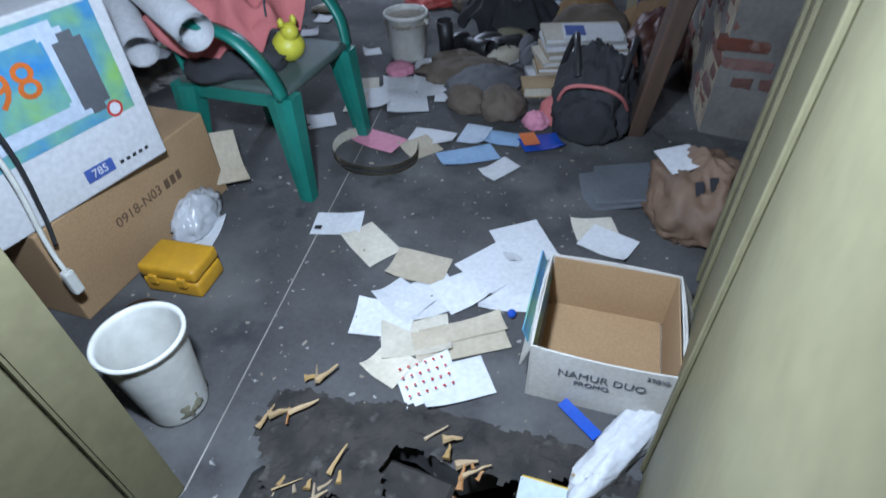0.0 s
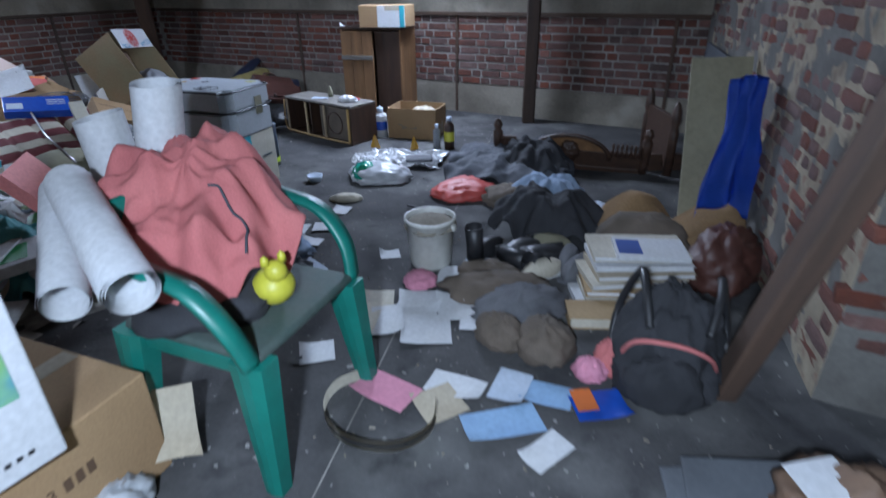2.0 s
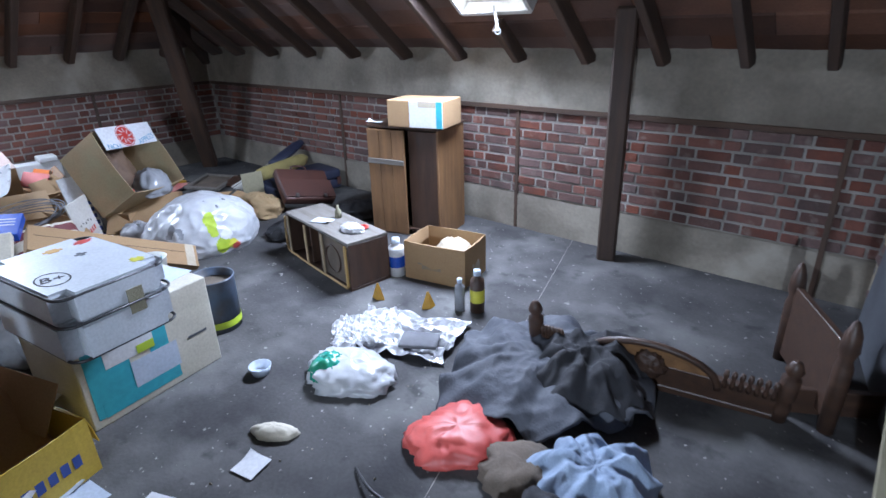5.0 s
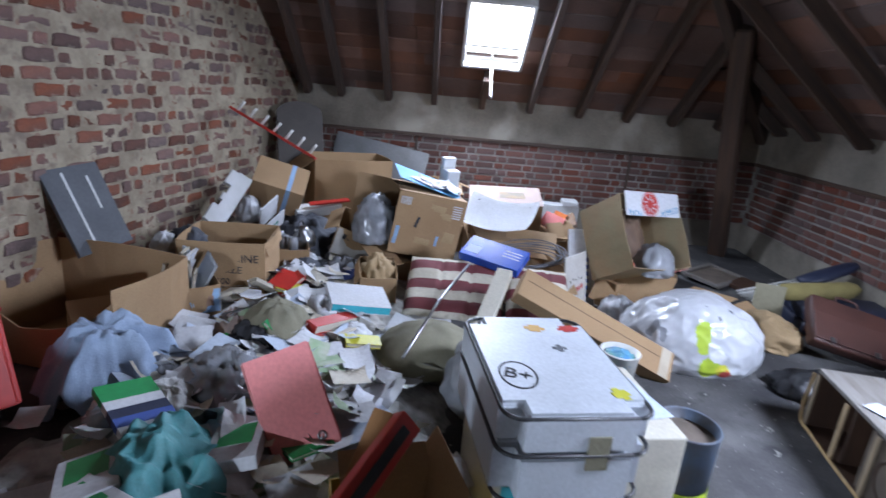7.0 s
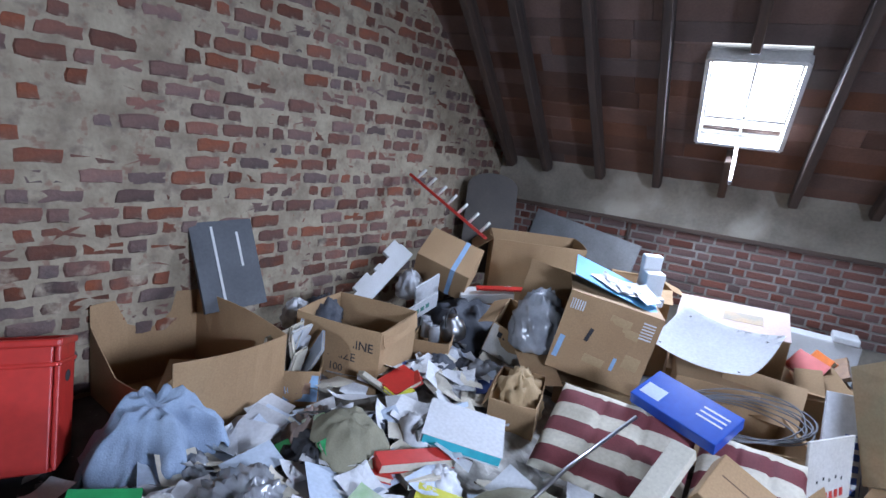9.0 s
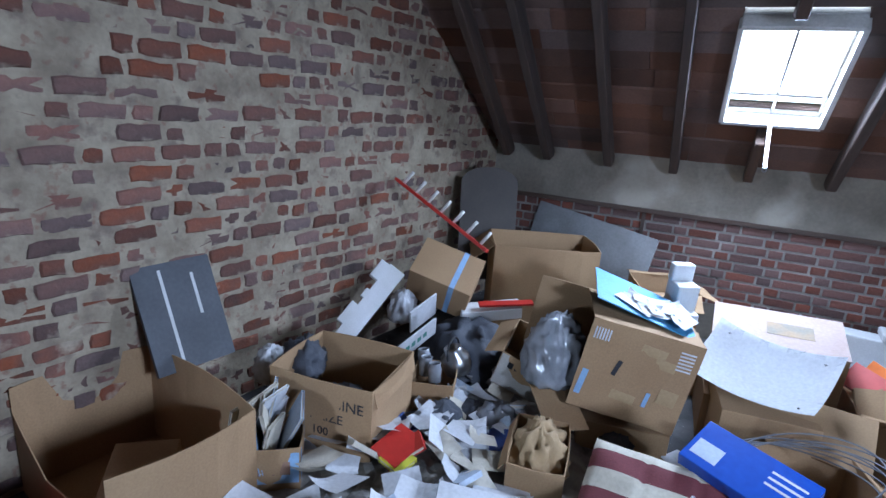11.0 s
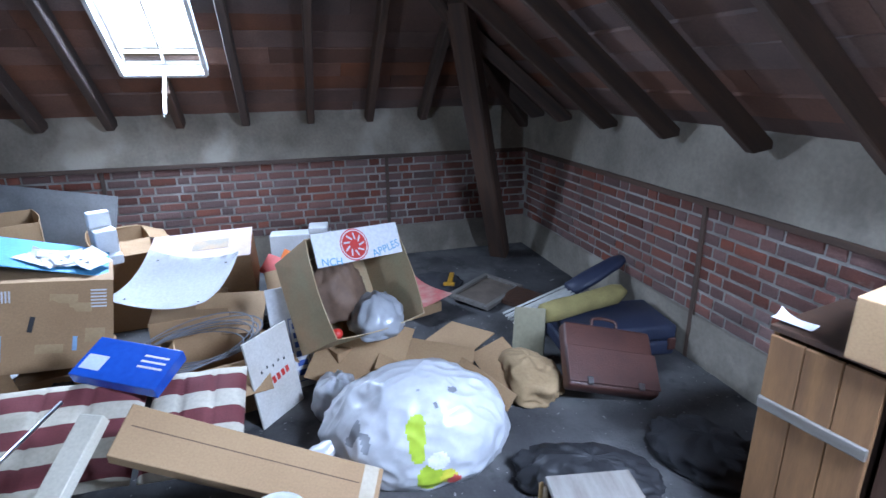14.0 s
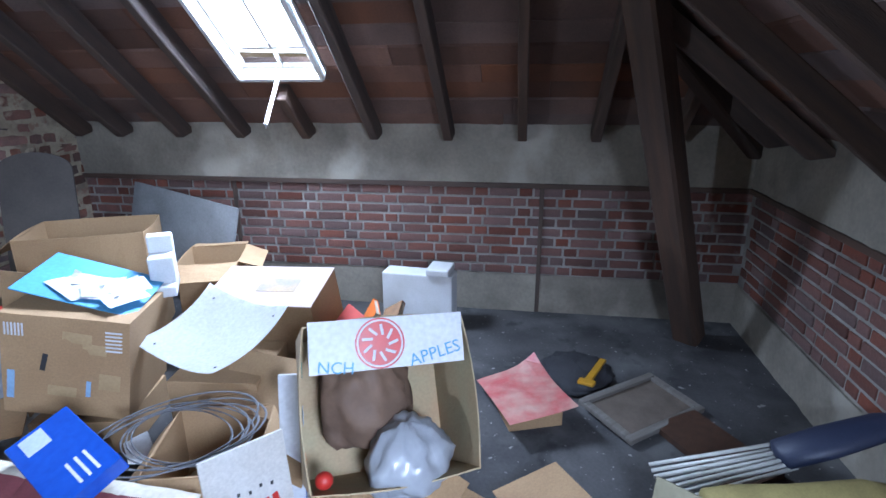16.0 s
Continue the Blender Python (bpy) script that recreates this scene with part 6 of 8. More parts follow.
lathe(bm, [(0.0, 0.0), (0.07, 0.0), (0.085, 0.04), (0.08, 0.1), (0.05, 0.13), (0.052, 0.15), (0.04, 0.155), (0.036, 0.13), (0.0, 0.12)], 32)
part("body", bm, CHROME, pot, smooth=True)
bm = bmesh.new()
ring_into(bm, pose(0, 0, 0.13, 80), 0.075, 0.006, 24, 8)
part("handle", bm, BLACK, pot, smooth=True)
for k, (x, y) in enumerate(((-5.12, 1.3), (-5.08, 1.38), (-5.2, 1.26))):
    bm = bmesh.new()
    lathe(bm, [(0.0, 0.0), (0.034, 0.0), (0.036, 0.07), (0.03, 0.085), (0.032, 0.1), (0.028, 0.1), (0.026, 0.085), (0.03, 0.07), (0, 0.01)], 20)
    tagged(part("glass_jar", bm, GREYFILM, m=pose(x, y, 0.25, 6 * k, -5, 0), smooth=True), "small empty glass jar in the carton", "jar", "jars")
carton("small_open_carton", pose(-5.12, 1.36, 0.02, 0, 0, 20), 0.26, 0.22, 0.26, "small open brown carton holding jars", (None,) * 4)
# rack with pegs on a tilted carton
g = closed_box("taped_carton", axes(Vector((-5.95, 0.98, 0.42)), (-0.2, 0.85, -0.25), (-0.7, -0.1, 0.5)), 0.42, 0.3, 0.3, CARD, "tilted brown carton with blue tape")
plate("blue_tape", pose(0.08, 0, 0.301), 0.035, 0.3, 0.001, BLUEP, g)
plate("blue_tape", pose(0.08, -0.151, 0.15, 90), 0.035, 0.3, 0.001, BLUEP, g)
rk = empty("peg_rack", axes(Vector((-5.73, 1.03, 1.0)), (0.11, 0.61, -0.28), (-0.75, 0.2, -0.35)), "red wooden rack with white pegs", "rack")
part("rail", rounded_box(0.8, 0.05, 0.02, 0.004, 2), RED, rk)
for k in range(7):
    bm = bmesh.new()
    tube(bm, [(-0.34 + 0.113 * k, 0, 0.005), (-0.34 + 0.113 * k, 0.02, 0.07), (-0.34 + 0.113 * k, 0.03, 0.1)], 0.011, 10)
    part("peg", bm, WHITEPL, rk, smooth=True)
# cartons and panels in the corner
hb2 = carton("corner_carton", axes(Vector((-6.5, 1.5, 0.0)), (-0.42, 0.9, 0), (-0.9, -0.42, 0)), 0.72, 0.5, 0.76, "tall open brown carton in the corner", (None, 130, None, None), None, 0.4, 0.01)
bm = bmesh.new()
prism(bm, [(-0.22, -0.45), (0.22, -0.45)] + [(0.22 * math.cos(math.pi * k / 16) * (1.0 if k % 16 else 1.0), 0.3 + 0.12 * math.sin(math.pi * k / 16)) for k in range(17)], -0.015, 0.015)
tagged(part("bed_end_panel", bm, BEDBOARD, m=axes(Vector((-6.62, 1.02, 0.8)), (-0.25, 0.42, 0), (-0.2, -0.1, 1))), "brown-grey board with a rounded top in the corner", "board")
tagged(plate("pale_board", axes(Vector((-7.12, 1.7, 0.58)), (0.25, 0.95, -0.12), (-0.12, 0.1, 0.7)), 1.05, 0.55, 0.02, GREYBOARD), "pale grey panel leaning on the west wall", "panel")
closed_box("white_box", axes(Vector((-5.95, 1.35, 0.32)), (-0.5, 0.75, 0.1), (-0.7, -0.5, 0.2)), 0.4, 0.12, 0.08, STYRO, "long white box lying on the heap")
tagged(plate("red_strip", axes(Vector((-5.95, 1.45, 0.43)), (-0.5, 0.75, 0.05), (-0.7, -0.5, 0.2)), 0.36, 0.05, 0.015, RED), "red wooden strip on the white box", "strip")
heap("white_bag", pose(-5.6, 0.88, 0.3), 0.2, 0.18, 0.2, 207, CLEARBAG, "small white plastic bag by the brick wall", "bag", 0.5, 7)
heap("navy_cloth", pose(-5.75, 1.3, 0.0), 0.6, 0.6, 0.34, 208, NAVYCLOTH, "dark blue cloth under the boxes", "cloth", 0.5, 6)
sh = carton("tilted_white_carton", axes(Vector((-5.6, 1.72, 0.14)), (-0.1, 0.8, -0.25), (-0.7, -0.1, 0.25)), 0.34, 0.3, 0.26, "tilted white and brown carton with black lettering", (None, 130, None, None), None, 0.4)
plate("white_side", pose(0, -0.1525, 0.13, 90), 0.33, 0.25, 0.001, PRINTCARD, sh)
for k in range(5):
    plate("text_bar", pose(-0.1 + 0.042 * k, -0.154, 0.19, 90), 0.03, 0.045, 0.001, INK, sh)
# big carton with its blue inside
closed_box("under_carton", pose(-5.52, 2.28, 0.0, 0, 0, 12), 0.42, 0.44, 0.17, CARD, "flat brown carton under the big carton")
SBM = axes(Vector((-5.54, 2.27, 0.45)), (-0.25, 0.93, -0.16), (-0.95, -0.25, 0.0))
sb = empty("big_brown_carton", SBM, "big brown carton lying on its side with a blue top", "box")
for name, x, y, z, sx, sy, sz in (("front", 0, -0.22, 0, 0.53, 0.005, 0.48), ("back", -0.13, 0.22, 0, 0.79, 0.005, 0.48), ("top", 0, 0, 0.24, 0.53, 0.446, 0.005),
                                  ("bottom", 0, 0, -0.24, 0.53, 0.446, 0.005), ("end", 0.2625, 0, 0, 0.005, 0.435, 0.475)):
    bm = bmesh.new()
    box_into(bm, Matrix.Translation((x, y, z)), sx, sy, sz)
    bmesh.ops.subdivide_edges(bm, edges=bm.edges[:], cuts=5, use_grid_fill=True)
    for v in bm.verts:
        v.co += Vector((0, 0.006, 0.004)) * noise.noise(v.co * 5)
    part(name, bm, CARD, sb)
plate("mouth_flap", pose(-0.31, -0.18, -0.265, 12, -8, 20), 0.22, 0.4, 0.005, CARD, sb)
plate("blue_lining", pose(-0.01, 0.05, 0.297, 7, 9, 0), 0.52, 0.38, 0.005, LIGHTBLUEB, sb)
# no opening cut: a black plate paints the darkness inside the hand hole
plate("hand_hole", pose(-0.09, -0.2245, 0.02, 90, 12), 0.022, 0.085, 0.001, INK, sb)
for x, z, w, h, mt in ((0.12, 0.1, 0.1, 0.05, PAPERBAG), (0.18, -0.06, 0.09, 0.08, PAPERBAG), (-0.02, -0.12, 0.12, 0.05, PAPERBAG), (0.05, 0.15, 0.12, 0.05, PAPERBAG), (-0.23, -0.1, 0.03, 0.14, BLUEP), (0.09, -0.1, 0.02, 0.08, BLUEP)):
    plate("tape_patch", pose(x, -0.2245, z, 90, 4), w, h, 0.001, mt, sb)
for k in range(6):
    plate("printed_bar", pose(-0.24 + 0.014 * k, -0.2245, 0.17, 90), 0.007, 0.06, 0.001, PAPER, sb)
    plate("printed_bar", pose(0.2, -0.2245, 0.19 - 0.018 * k, 90), 0.07, 0.008, 0.001, PAPER, sb)
for k in range(9):
    o = part("paper_sheet", sheet_mesh(0.2, 0.1, 120 + k, 0.02), PAPER, m=SBM @ pose(-0.01, 0.05, 0.297, 7, 9, 0) @ pose(-0.06 + 0.03 * k, -0.1 + 0.03 * (k % 4), 0.005 + 0.004 * k, 3 * (k % 3), -3, -30 + 11 * k))
    tagged(o, "white paper sheet lying on the big carton", "paper", "papers on the carton")
heap("film_bag", pose(-5.42, 1.92, 0.28, 0, 0, 0), 0.34, 0.34, 0.36, 210, GREYFILM, "grey plastic film bag bulging beside the carton", "bag", 0.5, 7)
ws = empty("polystyrene_corner", pose(-5.88, 2.46, 0.62, 0, 5, 30), "white polystyrene packing corner on the boxes", "packing")
for x, z, sx, sz in ((0, 0.1, 0.14, 0.2), (-0.05, 0.24, 0.06, 0.1), (0.02, 0.03, 0.2, 0.06)):
    part("block", rounded_box(sx, 0.12, sz, 0.01, 2, Matrix.Translation((x, 0, z))), STYRO, ws)
carton("small_carton", pose(-6.5, 2.35, 0.25, 0, 0, 20), 0.4, 0.36, 0.36, "open brown carton with a stamped number", (120, 100, 110, None), None, 0.4)
closed_box("under_carton", pose(-6.45, 2.4, 0.0, 0, 0, 5), 0.5, 0.5, 0.245, CARD, "flat brown carton under the others")
# box with the pink lid and the white tray
pk = closed_box("lidded_carton", axes(Vector((-6.1, 2.98, 0.28)), (0.02, 1, 0.04), (-1, 0.02, 0.25)), 0.62, 0.36, 0.34, CARD, "brown carton with a pale pink printed lid")
plate("pale_lid", Matrix.Translation((0, 0, 0.343)), 0.625, 0.365, 0.006, PINKCARD, pk)
plate("print_block", Matrix.Translation((0.06, 0.0, 0.3475)), 0.22, 0.12, 0.001, GREYCARD, pk)
closed_box("base_carton", pose(-6.05, 2.95, 0.0, 0, 0, 3), 0.6, 0.6, 0.27, CARD, "flattened brown carton under the lidded one")
bm = bmesh.new()
n = 14
gg = []
for i in range(n + 1):
    row = []
    for j in range(n + 1):
        u, v = i / n - 0.5, j / n - 0.5
        row.append(bm.verts.new((u * 0.58, v * 0.47, 0.10 * (2 * u) ** 2 * 0.6 + 0.05 * (2 * v) ** 2 - 0.03)))
    gg.append(row)
for i in range(n):
    for j in range(n):
        bm.faces.new((gg[i][j], gg[i + 1][j], gg[i + 1][j + 1], gg[i][j + 1]))
bmesh.ops.solidify(bm, geom=bm.faces[:], thickness=0.014)
tray = tagged(part("white_tray", bm, PAPER, m=axes(Vector((-5.63, 2.88, 0.5)), (0.24, 0.6, 0.0), (-0.41, 0.14, 0.14)), smooth=True), "white curved card tray lying on the boxes", "tray")
# the tray's holes are black plates, their inner darkness given as colour
for x, y in ((-0.22, -0.18), (0.22, -0.18), (-0.22, 0.18), (0.22, 0.18)):
    plate("punched_hole_dark", Matrix.Translation((x, y, 0.036)), 0.014, 0.014, 0.002, INK, tray, r=0.005)
closed_box("tray_support", pose(-5.65, 2.92, 0.0, 0, 0, 6), 0.42, 0.42, 0.36, CARD, "brown carton under the white tray")
for k, (x, y, z, mat, a) in enumerate(((-6.15, 3.5, 0.4, ORANGE, 20), (-6.05, 3.42, 0.4, REDBAG, 50), (-6.2, 3.6, 0.37, WOOD, 0), (-5.95, 3.53, 0.35, CARD, 40), (-5.88, 3.42, 0.34, CARD, 10))):
    book(pose(x, y, z, 60 - 12 * k, 10 * k, a), 0.2, 0.14, 0.03, mat, "small printed packet between the boxes", "packet")
closed_box("packet_carton", pose(-6.05, 3.51, 0.0, 0, 0, 4), 0.5, 0.32, 0.33, CARD, "brown carton under the printed packets")
sty = empty("polystyrene_block", pose(-6.95, 3.6, 0.0, 0, 0, 85), "long white polystyrene packing block by the wall", "packing")
part("block", rounded_box(0.5, 0.16, 0.4, 0.01, 2, Matrix.Translation((0, 0, 0.2))), STYRO, sty)
part("end_block", rounded_box(0.16, 0.2, 0.05, 0.01, 2, Matrix.Translation((0.15, 0, 0.425))), STYRO, sty)
# blue glossy box, wire coil, striped cushion
bl = closed_box("blue_glossy_box", axes(Vector((-4.82, 2.8, 0.4)), (0.2, 0.4, -0.04), (-0.85, 0.35, 0.35)), 0.42, 0.22, 0.06, BLUE, "glossy blue printed box lying tilted")
plate("pale_print", Matrix.Translation((-0.14, -0.03, 0.0605)), 0.1, 0.08, 0.001, PALE, bl)
for k in range(3):
    plate("text_bar", Matrix.Translation((0.12, 0.05 - 0.03 * k, 0.0605)), 0.12, 0.01, 0.001, PAPER, bl)
for k in range(7):
    bm = bmesh.new()
    ring_into(bm, Matrix.Diagonal((1.5, 0.8, 1, 1)), 0.17 + 0.008 * k, 0.0035, 40, 5)
    tagged(part("wire_coil", bm, GREYCLOTH, m=pose(-5.1 + 0.01 * k, 3.02 + 0.02 * (k % 3), 0.34 + 0.008 * k, 8 + 3 * (k % 4), -6, 70 + 9 * k)), "loose coil of grey wire on the boxes", "wire", "wire coils")


def cushion(name, m, sx, sy, sz, nx, label):
    """A seat cushion with woven stripes: bands of faces in two materials."""
    bm = bmesh.new()
    ny = 18
    top, bot = [], []
    for i in range(nx * 4 + 1):
        a, b = [], []
        for j in range(ny + 1):
            u, v = i / (nx * 4) - 0.5, j / ny - 0.5
            k = max(0.0, (1 - (2 * abs(u)) ** 6) * (1 - (2 * abs(v)) ** 6)) ** 0.5
            w = 0.012 * noise.noise(Vector((u * 5, v * 5, 3)))
            seam = 0.7 if abs(abs(u) - 0.16) < 0.01 else 1
            a.append(bm.verts.new((u * sx, v * sy, sz / 2 * k * seam + w))), b.append(bm.verts.new((u * sx, v * sy, -sz / 2 * k * 0.8 - 0.001)))
        top.append(a), bot.append(b)
    for i in range(nx * 4):
        for j in range(ny):
            for g, flip in ((top, 0), (bot, 1)):
                q = (g[i][j], g[i + 1][j], g[i + 1][j + 1], g[i][j + 1])
                f = bm.faces.new(q[::-1] if flip else q)
                f.material_index = 1 if j % 6 in (1, 2, 3) and 0 < j < ny - 1 else 0
    bmesh.ops.remove_doubles(bm, verts=bm.verts, dist=0.002)
    return tagged(part(name, bm, [CREAM, STRIPE], m=m, smooth=True), label, "cushion", "striped cushions")


cushion("striped_cushion", axes(Vector((-4.62, 2.55, 0.24)), (0.05, 0.95, 0.0), (-0.85, 0.05, 0.45)), 0.62, 0.5, 0.1, 8, "maroon and white striped seat cushion on the heap")
cushion("striped_cushion", axes(Vector((-4.6, 3.08, 0.23)), (0.05, 0.95, 0.0), (-0.85, 0.05, 0.45)), 0.4, 0.5, 0.1, 6, "maroon and white striped back cushion on the heap")
heap("khaki_cushion", pose(-3.95, 2.42, 0.05, 0, 0, 100), 0.62, 0.44, 0.24, 220, KHAKI, "khaki canvas seat cushion slumped on the heap", "cushion", 0.18, 3)
bm = bmesh.new()
tube(bm, [(-4.55, 2.62, 0.44), (-4.1, 2.45, 0.37), (-3.55, 2.3, 0.3)], 0.008)
tagged(part("metal_rod", bm, CHROME, smooth=True), "thin grey metal rod lying across the cushions", "rod")
closed_box("cream_long_box", axes(Vector((-4.13, 2.74, 0.34)), (0.75, -0.3, -0.48), (0.3, 0.8, 0)), 0.5, 0.09, 0.05, CREAMCARD, "long flat cream carton leaning on the cushions")
long_box = closed_box("brown_long_box", axes(Vector((-4.24, 3.33, 0.2)), (0.14, 0.94, -0.42), (-0.75, 0.25, 0.55)), 0.98, 0.19, 0.1, CARD, "long brown carton lying tilted on the heap")
plate("tape", Matrix.Translation((0.44, 0, 0.1005)), 0.06, 0.19, 0.001, TAN, long_box)
plate("seam", Matrix.Translation((-0.03, 0.02, 0.1005)), 0.86, 0.004, 0.001, INKBROWN, long_box)
heap("blue_bag", pose(-3.45, 2.95, 0.1, 0, 0, 30), 0.4, 0.36, 0.42, 222, BLUESHEET, "blue and white plastic bag beside the suitcases", "bag", 0.4, 5)
heap("grey_sheet", pose(-3.6, 2.7, 0.05, 0, 0, 30), 0.4, 0.4, 0.36, 223, GREYFILM, "grey plastic sheet under the long cartons", "sheet", 0.5, 5)
cone = empty("plastic_pot", pose(-3.94, 3.42, 0.0, 0, 0, 0), "white plastic pot full of coloured bits", "pot")
bm = bmesh.new()
lathe(bm, [(0.0, 0.0), (0.08, 0.0), (0.1, 0.23), (0.106, 0.235), (0.096, 0.24), (0.085, 0.18), (0, 0.18)], 30)
part("body", bm, WHITEPL, cone, smooth=True)
heap("bits", Matrix.Translation((0, 0, 0.175)), 0.17, 0.17, 0.06, 224, PICTURE, "", "", 0.7, 12, parent=cone)
# large bin bag
wb = heap("rubbish_bag", pose(-4.42, 4.02, 0.0, 0, 0, 80), 0.84, 0.6, 0.42, 230, CLEARBAG, "full milky white plastic rubbish bag with printed patches", "bag", 0.2, 2.2, n=220)
wb.data.materials.append(LIME), wb.data.materials.append(LEMON), wb.data.materials.append(REDBAG), wb.data.materials.append(STYRO), wb.data.materials.append(GREYFILM)
PRINTS = (((0.0, -0.22, 0.22), 0.09, 1, 1.9), ((0.05, -0.28, 0.08), 0.075, 1, 1.3), ((0.07, -0.25, 0.15), 0.05, 4, 1.0), ((0.12, -0.28, 0.07), 0.045, 2, 1.2), ((0.14, -0.27, 0.05), 0.028, 3, 1.0),
          ((-0.1, -0.1, 0.31), 0.05, 3, 0.7), ((-0.05, -0.14, 0.29), 0.034, 3, 1.2), ((-0.08, -0.02, 0.33), 0.04, 3, 0.7), ((0.06, -0.08, 0.31), 0.085, 5, 0.8), ((-0.2, -0.15, 0.2), 0.07, 5, 0.8))
for f in wb.data.polygons:
    c = f.center
    for o, rr, k, el in PRINTS:
        d = c - Vector(o)
        d.x *= el
        if d.length < rr * (1 + 0.5 * noise.noise(c * 14)):
            f.material_index = k
neck = [(-0.36, -0.08, 0.12), (-0.45, -0.12, 0.1), (-0.52, -0.13, 0.05), (-0.6, -0.16, 0.06)]
bm = bmesh.new()
tube(bm, curve_pts(neck), 0.035, 20)
for v in bm.verts:
    v.co += Vector((0, 1, 0.6)) * 0.025 * noise.noise(v.co * 22)
part("tied_neck", bm, CLEARBAG, wb, smooth=True)
heap("small_white_bag", pose(-4.85, 3.7, 0.0), 0.3, 0.26, 0.2, 235, CLEARBAG, "small knotted white plastic bag", "bag", 0.45, 6)
# printed cartons in the middle
ty = empty("white_flat_carton", axes(Vector((-4.92, 3.4, 0.22)), (-0.75, 0.65, 0), (-0.12, -0.1, 0.95)), "white flattened carton with red lettering standing up", "carton")
part("panel", rounded_box(0.3, 0.46, 0.012, 0.002, 1), PRINTCARD, ty)
for k in range(6):
    plate("text_bar", pose(-0.08 + 0.033 * k, -0.03 + 0.004 * k, 0.0066, 0, 0, 8), 0.022, 0.036, 0.001, RED, ty)
for k in range(5):
    plate("printed_dot", pose(-0.08 + 0.04 * k, 0.05 + 0.01 * (k % 2), 0.0066), 0.01, 0.014, 0.001, INK, ty)
nd = empty("white_lettered_board", axes(Vector((-5.2, 3.5, 0.26)), (-0.08, 0.32, 0.0), (-0.25, -0.12, 0.95)), "white board with blue lettering standing on edge", "board")
part("panel", rounded_box(0.22, 0.6, 0.014, 0.002, 1), PAPER, nd)
plate("frame_print", Matrix.Translation((0.03, -0.06, 0.0072)), 0.09, 0.36, 0.0004, INKBLUE, nd)
plate("frame_inside", Matrix.Translation((0.03, -0.06, 0.0078)), 0.082, 0.35, 0.0004, PAPER, nd)
for k in range(6):
    plate("text_bar", Matrix.Translation((0.03, -0.19 + 0.053 * k, 0.0084)), 0.055, 0.032, 0.0006, INKBLUE, nd)
carton("low_open_carton", pose(-5.15, 3.12, 0.0, 0, 0, 15), 0.44, 0.4, 0.3, "low open brown carton holding scraps", (120, None, 125, 140), None, 0.5)
heap("yellow_scraps", pose(-5.15, 3.12, 0.007), 0.34, 0.3, 0.14, 240, TAN, "beige scraps inside the low carton", "scraps", 0.6, 8)
ap = carton("apple_carton", axes(Vector((-5.29, 3.74, 0.44)), (-0.46, 0.88, -0.07), (-0.5, -0.19, 0.84)), 0.56, 0.52, 0.4, "tipped brown fruit carton with a white printed rim", (None, None, None, None), APPLECARD, 0.3, 0.01)
rim = empty("rim_band", Matrix(), "", "")
rim.parent = ap
fb_m = pose(0, 0.175, 0.418, 8, 0, 0)
rim.matrix_basis = fb_m
plate("white_flap", Matrix.Translation((0, 0.01, 0)), 0.53, 0.17, 0.006, PAPER, rim)
bm = bmesh.new()
bmesh.ops.create_circle(bm, cap_ends=True, segments=32, radius=0.085, matrix=Matrix.Translation((-0.03, 0.01, 0.004)))
part("round_mark", bm, RED, rim)
for k in range(9):
    a = 2 * math.pi * k / 9
    plate("white_mark", pose(-0.03 + 0.045 * math.cos(a), 0.01 + 0.045 * math.sin(a), 0.0045, 0, 0, 40 * k + 20), 0.036, 0.009, 0.001, PAPER, rim)
bm = bmesh.new()
ring_into(bm, Matrix.Translation((-0.03, 0.01, 0.0045)) @ Matrix.Diagonal((1, 1, 0.2, 1)), 0.076, 0.003, 36, 6)
part("white_ring", bm, PAPER, rim)
for k, (x, z, w, h, mt) in enumerate(((-0.16, 0.3, 0.05, 0.05, ORANGE), (-0.02, 0.26, 0.07, 0.04, BLUEP), (0.1, 0.12, 0.1, 0.05, ORANGEINK), (0.14, 0.3, 0.04, 0.09, GREENINK), (-0.12, 0.12, 0.08, 0.06, TAN))):
    plate("print_patch", pose(-0.2815, x, z, 90, 20 * k, -90), w, h, 0.001, mt, ap, r=0.015)
words("APPLES", pose(0.16, -0.04, 0.0045, 0, 0, 12), 0.06, LIGHTBLUE, rim)
words("NCH", pose(-0.18, -0.06, 0.0045, 0, 0, -6), 0.055, LIGHTBLUE, rim)
heap("grey_film", pose(-5.03, 3.95, 0.34), 0.34, 0.3, 0.2, 241, SMOKEFILM, "grey plastic film inside the fruit carton", "film", 0.45, 3.2)
heap("brown_wrap", pose(-5.2, 3.74, 0.4), 0.36, 0.34, 0.34, 242, SACKPAPER, "brown wrapping paper inside the fruit carton", "wrapping", 0.5, 3.4)
bm = bmesh.new()
bmesh.ops.create_icosphere(bm, subdivisions=2, radius=0.03)
tagged(part("red_ball", bm, RED, m=pose(-4.83, 3.72, 0.44), smooth=True), "small red plastic ball in the fruit carton", "ball")
closed_box("support_carton", pose(-5.3, 3.8, 0.0, 0, 0, 28), 0.4, 0.38, 0.22, CARD, "brown carton under the fruit carton")
